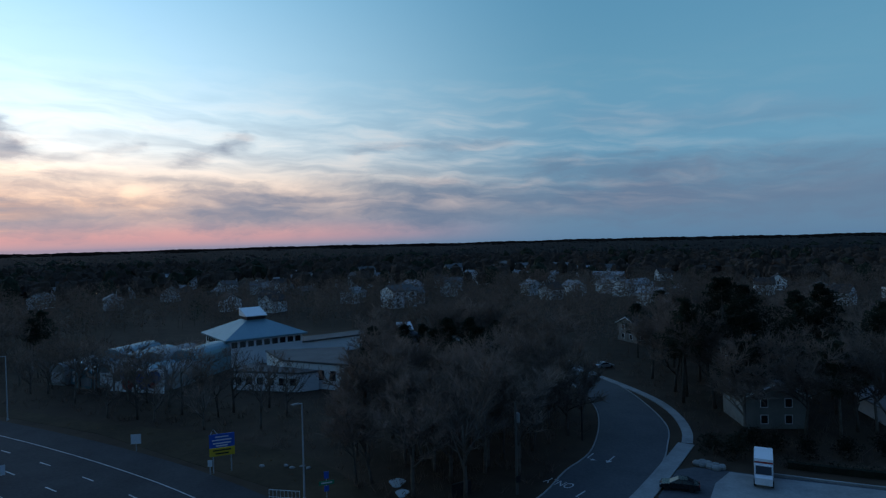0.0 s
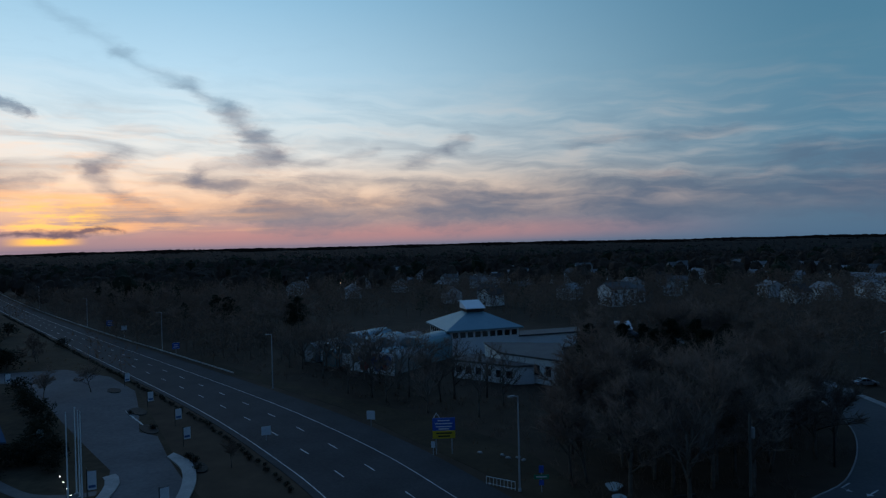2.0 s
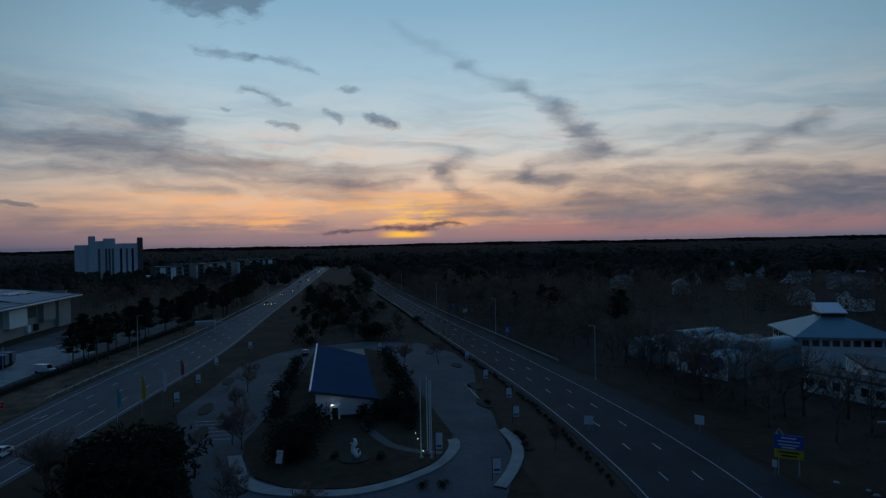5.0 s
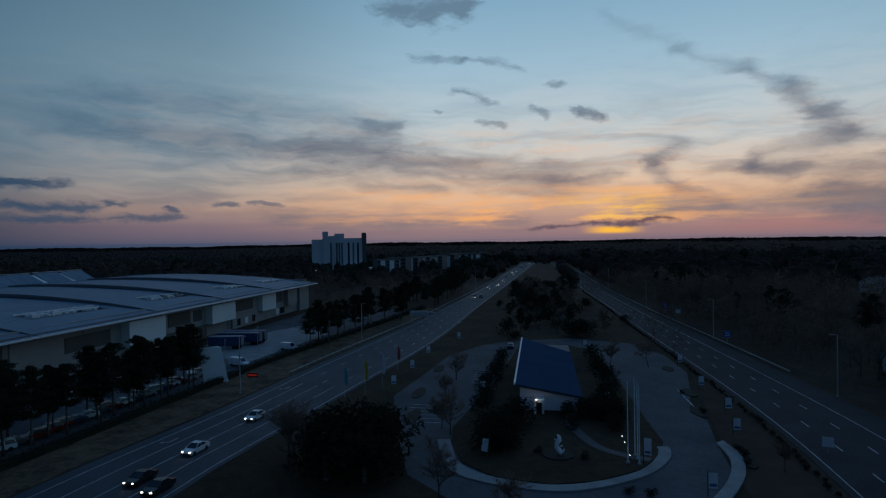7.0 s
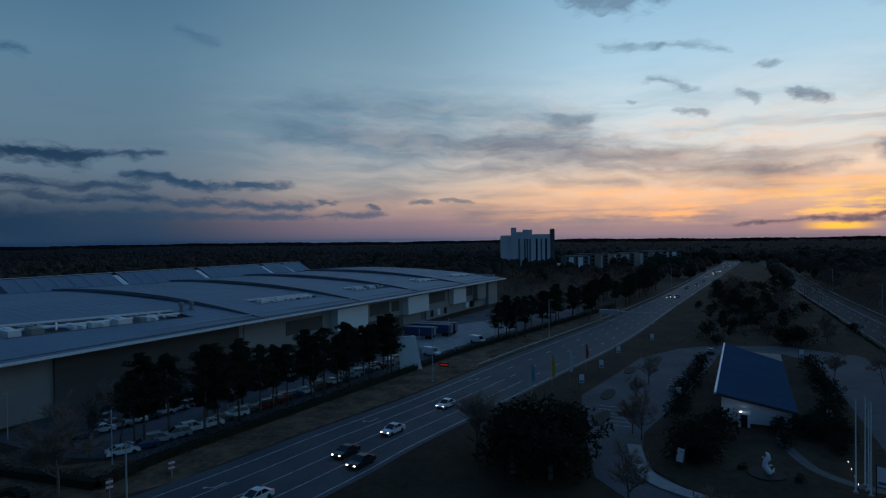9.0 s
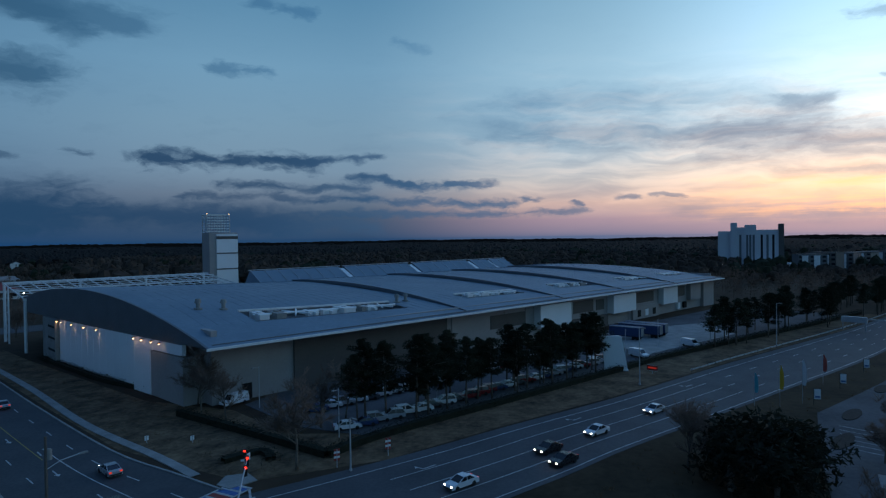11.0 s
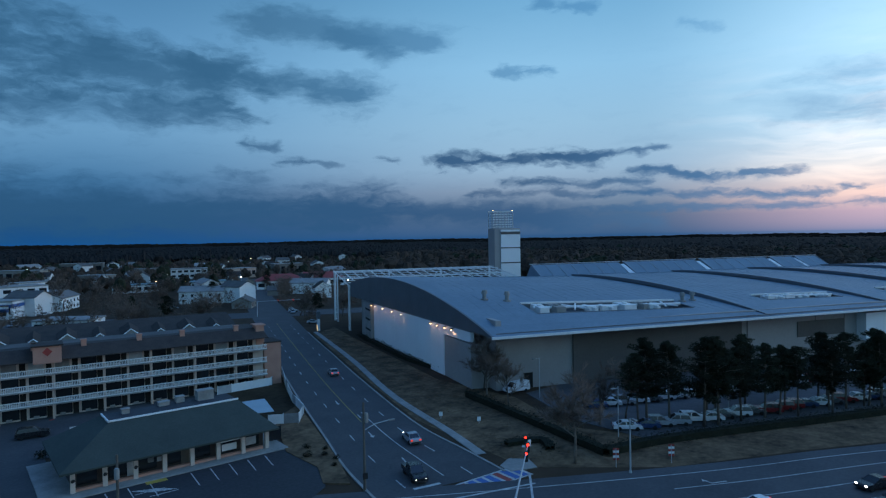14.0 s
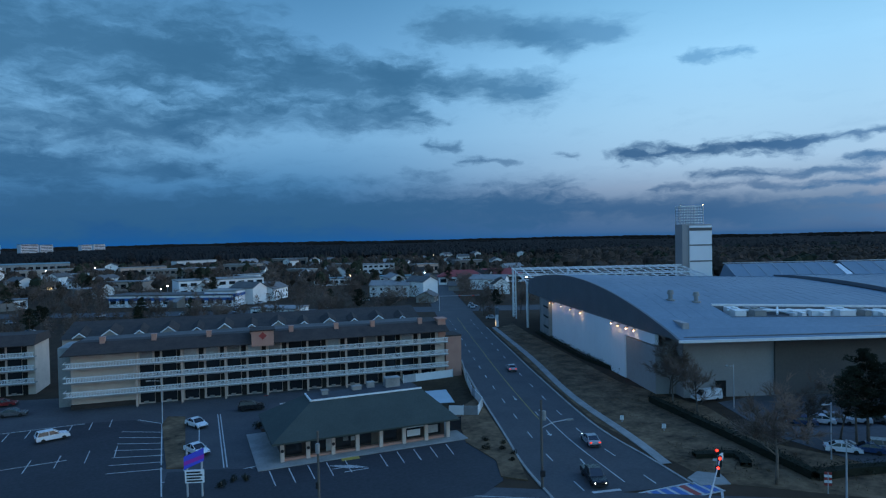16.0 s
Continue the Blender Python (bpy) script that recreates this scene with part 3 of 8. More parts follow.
DASH = Solid().box(-1.5, 1.5, -0.08, 0.08, -0.01, 0.012).mesh("lane_dash", M_PAINT)
BAR = Solid().box(-0.5, 0.5, -0.5, 0.5, -0.01, 0.012).mesh("painted_bar", M_PAINT)


def lane_dashes(road_ob, line, z, length=3.0, gap=9.0, start=0.0, limit=1e9):
    for p, yaw in dashes(line, length, gap, start, limit):
        part("lane_dash", DASH, None, road_ob, at=pose(p.x, p.y, z, 0, 0, yaw))


def bar(parent, x, y, yaw, long, wide, z, mesh=None):
    part("painted_bar", mesh or BAR, None, parent, at=pose(x, y, z, 0, 0, yaw) @ Matrix.Diagonal((long, wide, 1, 1)))


def between(a, b, k):
    return [p.lerp(q, k) for p, q in zip(a, b)]


# verges of rough grass that the roads lie in
patch("verge_median", [(10, 20), (-60, 66), (-125, 118), (-205, 163), (-398, 268), (-760, 475), (-673, 404), (-382, 204), (-274, 131), (-186, 75), (-114, 18), (-80, -7), (-40, -36)],
      0.03, M_GRASS, "rough brown grass of the wide highway median", "grass", clear=False)
patch("verge_north", [(-8, 66), (-20, 79), (-60, 107), (-145, 150), (-225, 189), (-228, 193), (-150, 155), (-64, 114), (-44, 107), (-22, 94), (-15, 86), (-10, 78)],
      0.03, M_GRASS, "mown brown verge beside the highway", "grass")
VERGE_N = NO_TREES[-1]
patch("verge_south", [(-73, -45), (-85, -29), (-104, -15), (-128, 4.5), (-168, 33.5), (-228, 80), (-266, 106), (-262, 111), (-275, 105), (-236, 72), (-176, 24), (-150, 3), (-120, -17), (-96, -36), (-93, -49), (-104, -66), (-107, -88), (-138, -150), (-150, -172), (-134, -164), (-99, -104), (-81, -72)],
      0.03, M_LAWN, "dry brown lawn between street and hall", "grass", clear=False)

# two carriageways
WB_N = [(120, -50), (60, 8), (12, 50), (-20, 76), (-38, 90), (-62, 105), (-92, 121), (-143, 147), (-222, 187), (-357, 260), (-620, 411), (-720, 468)]
WB_S = [(106, -66), (46, -8), (-6, 38), (-39, 65), (-54, 76), (-78, 91.5), (-106, 107.5), (-155, 134), (-232, 176), (-366, 249), (-627, 397), (-727, 455)]
EB_N = [(70, -140), (20, -93), (-40, -38), (-80, -6.5), (-95, 4), (-114, 18.8), (-140, 39), (-186, 74), (-274, 132), (-382, 204), (-560, 322), (-720, 428)]
EB_S = [(54, -160), (4, -112), (-56, -55), (-86, -28), (-104, -14), (-128, 5.4), (-168, 34.5), (-226, 79), (-270, 110), (-376, 183), (-566, 306), (-731, 414)]
road_w, wbn, wbs = road("road_westbound", WB_N, WB_S, 0.08, M_ROADW, "grey asphalt westbound carriageway with white lane marks", 220)
road_e, ebn, ebs = road("road_eastbound", EB_N, EB_S, 0.08, M_ROAD, "grey asphalt eastbound carriageway with white lane marks", 220)
edge_line(road_w, between(wbn, wbs, 0.28), 0.095)
edge_line(road_w, between(wbn, wbs, 0.94), 0.095)
lane_dashes(road_w, between(wbn, wbs, 0.49), 0.09, start=2, limit=620)
lane_dashes(road_w, between(wbn, wbs, 0.71), 0.09, start=2, limit=620)
edge_line(road_e, between(ebn, ebs, 0.05), 0.095)
edge_line(road_e, between(ebn, ebs, 0.88), 0.095)
near_e = [i for i, p in enumerate(ebn) if -136 < p.x < -66]
for k in (0.26, 0.47, 0.68):
    line = between(ebn, ebs, k)
    edge_line(road_e, [line[i] for i in near_e], 0.095, 0.12, name="lane_line")
    lane_dashes(road_e, [p for p in line if p.x < -136], 0.09, start=4, limit=420)

# the cross street, its kerbs and pavement
CR_R = [(-70.2, -46.2), (-73.7, -55.4), (-80, -71.6), (-97.7, -103.6), (-114, -131.6), (-132, -162.6), (-155, -200.6), (-215, -300), (-300, -440)]
CR_L = [(-53, -54), (-58, -65), (-64.5, -76.5), (-81, -106), (-98, -135), (-116, -165), (-140, -206), (-199, -306), (-284, -448)]
road_c, crr, crl = road("road_cross_street", CR_R, CR_L, 0.06, M_ROAD2, "worn grey asphalt side street with turn lanes", 160)
kerb_r = [p for p in crr if p.y > -172]
kerb_l = [p for p in crl if p.y > -176]
single("kerb_street_east", ribbon(Solid(), offset(kerb_r, 0.25), offset(kerb_r, -0.1), -0.2, 0.17), M_KERB, "pale concrete kerb along the side street", "kerb", kind="structure")
single("kerb_street_west", ribbon(Solid(), offset(kerb_l, 0.1), offset(kerb_l, -0.25), -0.2, 0.17), M_KERB, "pale concrete kerb along the side street", "kerb", kind="structure")
walk_line = resample([(-73.6, -52.7), (-79.4, -63.5), (-91, -87.2), (-112, -122), (-138, -168)], 60)
single("pavement_street", ribbon(Solid(), offset(walk_line, 0.75), offset(walk_line, -0.75), -0.1, 0.14), M_KERB, "pale concrete pavement beside the side street", "pavement", kind="structure")
mid = between(crr, crl, 0.42)
edge_line(road_c, [p for p in mid if -84 < p.y < -50], 0.075, 0.16, name="turn_lane_line")
edge_line(road_c, [p for p in between(crr, crl, 0.52) if -200 < p.y < -78], 0.075, 0.12, M_YELLOW, "centre_line")
for k in (0.23, 0.75):
    lane_dashes(road_c, [p for p in between(crr, crl, k) if p.y > -195], 0.07, 2.5, 8.0, 3)
bar(road_c, -60.0, -51.6, 157, 3.8, 0.55, 0.075)


def turn_arrow(parent, x, y, yaw, z, flip=1):
    s = Solid()
    s.box(-1.4, 0.9, -0.1, 0.1, -0.01, 0.012)
    s.face((0.9, 0.1, 0.012), (0.75, -0.1, 0.012), (1.15, 0.75 * flip, 0.012), (1.3, 0.85 * flip, 0.012))
    s.face((0.85, 0.75 * flip, 0.012), (1.65, 0.75 * flip, 0.012), (1.25, 1.45 * flip, 0.012))
    part("turn_arrow", s, M_PAINT, parent, at=pose(x, y, z, 0, 0, yaw))


def straight_arrow(parent, x, y, yaw, z):
    s = Solid().box(-1.5, 0.7, -0.1, 0.1, -0.01, 0.012)
    s.face((0.7, -0.45, 0.012), (1.6, 0, 0.012), (0.7, 0.45, 0.012))
    part("straight_arrow", s, M_PAINT, parent, at=pose(x, y, z, 0, 0, yaw))


for x, y in ((-76.5, -81.5), (-65, -60)):
    turn_arrow(road_c, x, y, 60, 0.075)
for x, y in ((-80.5, -92), (-70.5, -72.5)):
    straight_arrow(road_c, x, y, 60, 0.075)
turn_arrow(road_e, -110, -3.0, -36, 0.095, -1)
turn_arrow(road_e, -139, 19.5, -37, 0.095, -1)
turn_arrow(road_e, -83, -22.5, -36, 0.095, -1)

# the painted crossing
crossing = thing("painted_crossing", "street crossing of blue blocks between white rungs", "crosswalk", pose(-59.6, -49.4, 0.066, 0, 0, 166), kind="structure")
part("side_line", Solid().box(0, 13.2, 0.0, 0.3, 0, 0.012), M_PAINT, crossing)
part("side_line", Solid().box(0, 13.2, -3.5, -3.2, 0, 0.012), M_PAINT, crossing)
for i in range(9):
    part("blue_block", Solid().box(0.25 + i * 1.44, 1.2 + i * 1.44, -3.15, -0.05, 0, 0.01), M_BLUEPAINT if i % 4 != 2 else M_REDPAINT, crossing)
    part("white_rung", Solid().box(1.22 + i * 1.44, 1.66 + i * 1.44, -3.15, -0.05, 0, 0.012), M_PAINT, crossing)
for x0, y0, x1, y1 in ((-71, -43, -62, -37), (-69, -41, -58, -47)):
    yaw = math.degrees(math.atan2(y1 - y0, x1 - x0))
    bar(road_e, (x0 + x1) / 2, (y0 + y1) / 2, yaw, math.hypot(x1 - x0, y1 - y0), 0.3, 0.1)
patch("corner_ramp", [(-70.6, -45.6), (-74, -43.6), (-76, -46.2), (-74.4, -48.6), (-71.4, -48)], 0.13, M_KERB, "pale concrete corner ramp at the crossing", "pavement")

# the far avenue across the end of the street
patch("road_avenue", [(-330, -96), (-214, -176), (-150, -220), (-40, -300), (120, -420), (112, -434), (-52, -312), (-162, -236), (-224, -192), (-340, -112)], 0.05, M_ROAD2,
      "wide grey asphalt avenue behind the motel", "road")

# street to the north
NS_L = [(2, 66), (11, 76), (16, 84.6), (21.2, 92), (26, 106), (28, 119), (27.3, 135), (24, 152), (10, 185), (-6, 220)]
NS_R = [(15, 66), (22, 75.5), (28.7, 84.7), (33.1, 93.8), (36.8, 105), (37.5, 124), (35.5, 142), (32, 155), (19, 190), (3, 224)]
road_n, nsl, nsr = road("road_north_street", NS_L, NS_R, 0.06, M_ROAD2, "curved grey asphalt street between bare trees", 80)
for line, d in ((nsl, 0.2), (nsr, -0.2)):
    single("kerb_north_street", ribbon(Solid(), offset(line, d), line, -0.2, 0.17), M_KERB, "pale concrete kerb of the curved street", "kerb", kind="structure")
wl = resample([(22.5, 74.0), (29.5, 84.1), (36.3, 94.4)], 24)
single("pavement_north", ribbon(Solid(), offset(wl, 1.2), offset(wl, -1.2), -0.1, 0.15), M_KERB, "pale concrete pavement beside the street", "pavement", kind="structure")
wl = resample([(36.5, 94.6), (38.8, 100.6), (40.5, 110), (40.4, 120), (37.9, 131.7), (34.5, 143), (30.7, 151.7)], 50)
single("pavement_north", ribbon(Solid(), offset(wl, 0.8), offset(wl, -0.8), -0.1, 0.15), M_KERB, "narrow pale concrete pavement by the street", "pavement", kind="structure")
turn_arrow(road_n, 20.6, 90.2, 235, 0.075)
straight_arrow(road_n, 23.2, 88.6, 235, 0.075)
turn_arrow(road_n, 16.2, 76.8, 228, 0.075)


def flat_text(parent, words, x, y, yaw, size, z, mat):
    cu = bpy.data.curves.new("lettering", "FONT")
    cu.body, cu.size, cu.align_x, cu.align_y, cu.extrude = words, size, "CENTER", "CENTER", 0.004
    tmp = bpy.data.objects.new("tmp", cu)
    me = bpy.data.meshes.new_from_object(tmp)
    bpy.data.objects.remove(tmp)
    me.materials.append(mat)
    return part("lettering", me, None, parent, at=pose(x, y, z, 0, 0, yaw) if not isinstance(yaw, Matrix) else yaw)


flat_text(road_n, "ONLY", 14.4, 80.6, 0, 2.0, 0.075, M_PAINT).matrix_basis = pose(14.4, 80.6, 0.075, 0, 0, 138) @ Matrix.Diagonal((0.75, 1.25, 1, 1))
patch("truck_lot", [(25.5, 75.5), (23, 66), (60, 64), (66, 71), (42.1, 80.9), (37, 83.4), (33.6, 84.8), (31, 84.0)], 0.09, M_LOT, "cracked asphalt yard beside the street", "parking lot")
patch("truck_lot_slab", [(30, 72), (62, 66.5), (64.5, 70.5), (42.0, 80.4), (37.6, 82.8), (34, 79)], 0.12, M_KERB, "pale concrete slab of the truck yard", "pavement")

# visitor centre lot between the carriageways
patch("visitor_lot", [(-172, 92), (-169, 82), (-158, 66), (-140, 52.5), (-122, 38.5), (-97, 31), (-80, 27), (-66, 30), (-55, 42), (-51, 53), (-56, 60), (-62, 67), (-71.5, 74), (-82, 82.5), (-87, 83.5), (-100, 96), (-113, 107.6), (-132, 118), (-152, 122), (-168, 112)],
      0.08, M_LOT, "faded asphalt car park around the visitor centre", "parking lot")
island = [(-158, 104), (-147, 105), (-120.6, 92.4), (-106, 84), (-88, 74), (-76, 67.5), (-71.6, 63), (-68.2, 56.5), (-67.4, 48.6), (-69, 42.6), (-74.6, 37.2), (-81, 35.6), (-90, 37.8), (-97, 41), (-119, 59), (-138, 73), (-163, 91)]
patch("visitor_island", island, 0.22, M_GRASS, "raised grass island with shrubs around the visitor centre", "grass")
outer = resample([(-92, 36.2), (-88, 34.9), (-80, 32.9), (-74, 34.6), (-67.3, 41.2), (-65.4, 48), (-66.5, 57), (-70.6, 64.2), (-74, 66.6)], 70)
inner = resample([(-91, 38.0), (-87.6, 36.9), (-81, 35.2), (-74.8, 36.8), (-69, 42.2), (-67.2, 48.6), (-68, 56.5), (-71.8, 62.8), (-74.6, 65)], 70)
single("pavement_circle", ribbon(Solid(), outer, inner, -0.1, 0.26), M_KERB, "curved pale concrete walk around the grass circle", "pavement", kind="structure")
ka, kb = resample([(-72.2, 74.4), (-66.5, 71), (-62.2, 66.6), (-58.8, 61.5), (-56.5, 57)], 40), resample([(-72.6, 76.2), (-66.6, 73.4), (-61.2, 68.2), (-57.4, 62.5), (-54.8, 57.6)], 40)
single("pavement_entry", ribbon(Solid(), ka, kb, -0.1, 0.26), M_KERB, "curved pale concrete walk at the car park entry", "pavement", kind="structure")
inner_walk = resample([(-96, 64), (-90, 60), (-84, 58), (-78, 57), (-73, 58.5), (-70.6, 60.5)], 30)
single("pavement_garden", ribbon(Solid(), offset(inner_walk, 0.8), offset(inner_walk, -0.8), 0.1, 0.25), M_ROAD2, "dark paved garden path to the statue", "pavement", kind="structure")
lot_marks = thing("stall_lines", "faded white parking stall lines", "road marking", kind="structure")
for i in range(6):
    bar(lot_marks, -136 + 2.6 * i * 0.86, 66.8 - 2.6 * i * 0.5, 56, 5.2, 0.12, 0.095)
    bar(lot_marks, -113 + 2.6 * i * 0.86, 41.5 - 1.4 * i * 0.5, 56, 5.2, 0.12, 0.095)
    bar(lot_marks, -88 - 2.6 * i * 0.86, 86 + 2.6 * i * 0.5, 146, 4.6, 0.12, 0.095)
for x, y, rx in ((-122, 44, 4.5), (-143, 57, 4.0), (-155, 69, 4), (-106, 37, 5), (-98, 94, 3.5), (-86.5, 85.2, 3.6), (-118, 106.5, 3.0), (-65, 72.5, 3.2)):
    poly = [(x + rx * math.cos(a) * 0.86 - 1.3 * math.sin(a) * -0.5, y + rx * math.cos(a) * -0.5 * (1 if y < 75 else 1) + 1.3 * math.sin(a) * 0.86) for a in (2 * math.pi * i / 14 for i in range(14))]
    patch("lot_island", poly, 0.2, M_MULCH, "dark mulched planting bed in the car park", "planting bed", clear=False)

# hall car park and service yard
patch("hall_lot", [(-94.5, -35), (-120, -17.5), (-149.5, 2.5), (-172, 17), (-214, 50), (-270, 95), (-300, 60), (-218, 6), (-160, -37), (-118, -64), (-108, -66), (-97, -50)], 0.07, M_LOT, "grey asphalt car park in front of the hall", "parking lot")
patch("service_yard", [(-172, 13), (-186, 23), (-214, 44), (-240, 40), (-222, 16), (-204, 0)], 0.1, M_KERB, "pale concrete service yard beside the loading docks", "pavement", clear=False)

# motel and restaurant lots
patch("motel_yard", [(-10, -78), (-30, -88), (-34, -104), (-60, -100), (-64, -91), (-70, -104), (-86, -122), (-10, -150), (40, -175), (60, -150), (40, -120)], 0.06, M_ROAD2, "grey asphalt yard in front of the motel", "parking lot")
patch("restaurant_lot", [(-14.6, -84), (-17, -92.5), (-22, -90), (-28.7, -85.5), (-58, -78), (-56.5, -72), (-55.5, -66), (-52, -62), (-47, -60), (-20, -72), (-12, -78)], 0.10, M_TAR, "fresh black asphalt lot with white stall lines", "parking lot")
patch("motel_lot", [(-10.5, -126.8), (-17.6, -123.6), (-18.6, -120), (-21.2, -118), (-16.9, -95), (-14.6, -84), (-8, -76), (40, -92), (48, -120), (2.3, -129.5)], 0.10, M_TAR, "fresh black asphalt lot with white stall lines", "parking lot")
patch("lot_divider", [(-22.8, -121.8), (-25.4, -119.8), (-19.4, -92.6), (-17.2, -94), (-20.9, -117)], 0.22, M_LAWN, "narrow grass strip between two lots", "grass")
patch("corner_verge", [(-57.2, -77), (-66, -92), (-75, -97), (-64.3, -76.8), (-58.2, -65.8), (-54.5, -60), (-52.5, -63), (-55.8, -68), (-56.6, -73)], 0.2, M_LAWN, "dry grass verge with clipped shrubs", "grass")
patch("pool_lawn", [(-62.5, -92), (-71.5, -91.5), (-90, -122.5), (-82, -116), (-69, -117.5), (-64, -110)], 0.12, M_GRASS, "worn grass yard around the covered pool", "grass")
patch("pool_surface", [(-68.9, -107.8), (-73.8, -106), (-69.4, -96.8), (-66, -98.6)], 0.2, M_POOL, "pale blue covered swimming pool", "pool", clear=False)
marks = thing("stall_lines", "white parking stall lines on black asphalt", "road marking", kind="structure")
for i in range(11):
    k = i / 10
    if i not in (5,):
        bar(marks, -28.0 - 25.4 * k, -81.3 + 5.3 * k, 79 - 10 * k, 5.6 - 1.0 * k, 0.13, 0.117)
for i in range(5):
    bar(marks, -37.0 - 0.55 * i, -79.6 + 0.35 * i, 125, 3.0, 0.16, 0.117)
bar(marks, -37.6, -79.0, 167, 3.6, 0.14, 0.117), bar(marks, -38.4, -77.0, 167, 3.4, 0.14, 0.117)
for i in range(7):
    k = i / 6
    bar(marks, -17.4 + 4.0 * k, -114.9 + 19.2 * k, -41 + 18 * k, 7.4, 0.13, 0.117)
for x0, y0, x1, y1 in ((-21.1, -118, -16.9, -96), (-18.1, -123.2, -21, -118.2), (2.3, -129, -10, -126.6), (-16.7, -95, -14.7, -84)):
    bar(marks, (x0 + x1) / 2, (y0 + y1) / 2, math.degrees(math.atan2(y1 - y0, x1 - x0)), math.hypot(x1 - x0, y1 - y0), 0.18, 0.118)
for i in range(6):
    bar(marks, 6.5 - 4.2 * i * 0.9, -108 + 0.3 * i, 78, 5.6, 0.13, 0.117)
    bar(marks, 1.5 - 3.4 * i * 0.9, -126 + 0.4 * i, 78, 4.6, 0.13, 0.117)
bar(marks, -1.5, -107.6, 172, 9, 0.13, 0.117)
for x0, y0, x1, y1 in ((-25.2, -119.8, -17, -82.2), (-27.4, -118, -22.8, -99), (-30.6, -117.8, -23.9, -89.5), (-31.0, -117.6, -24.3, -89.3), (-22, -87.5, -29.6, -87.2), (-21.4, -86, -29.4, -85.8)):
    bar(marks, (x0 + x1) / 2, (y0 + y1) / 2, math.degrees(math.atan2(y1 - y0, x1 - x0)), math.hypot(x1 - x0, y1 - y0), 0.16, 0.07)
for i in range(8):
    bar(marks, -21.8 - 1.05 * i, -86.7, 96, 1.5, 0.14, 0.07)


def inside(x, y, poly):
    hit = False
    for i in range(len(poly)):
        (x0, y0), (x1, y1) = poly[i - 1], poly[i]
        if (y0 > y) != (y1 > y) and x < (x1 - x0) * (y - y0) / (y1 - y0) + x0:
            hit = not hit
    return hit


# ---- the exhibition hall: local x along the front, y to the back ----
HALL_YAW = 148.1
HALL = pose(0, 0, 0, 0, 0, HALL_YAW)
hall = thing("exhibition_hall", "huge pale grey exhibition hall under a curved metal roof", "convention hall", HALL)
BAYS = [50.5, 121.0, 166.0, 204.5, 245.0, 290.0]
WELLS = [(65.0, 108.0, 123.5, 131.0), (134, 161, 126, 131), (181, 203, 126, 131), (227, 253, 126, 131), (262, 280, 126, 130)]


def roof_z(y):
    return 16.9 - 4.9 * ((197 - y) / 85) ** 2.25 if y < 197 else 16.8 - 2.0 * ((y - 197) / 30) ** 2


def lift(x, b, y):
    """Each bay stands a little proud at its near end, most in mid-slope."""
    k = (BAYS[b + 1] - x) / (BAYS[b + 1] - BAYS[b])
    if not b:
        return 3.8 * k * max(0.0, math.sin(math.pi * min(1, max(0, (y - 112) / 103)))) ** 0.85
    return 1.2 * k * max(0.0, math.sin(math.pi * min(1, max(0, (y - 112) / 100)))) ** 0.7


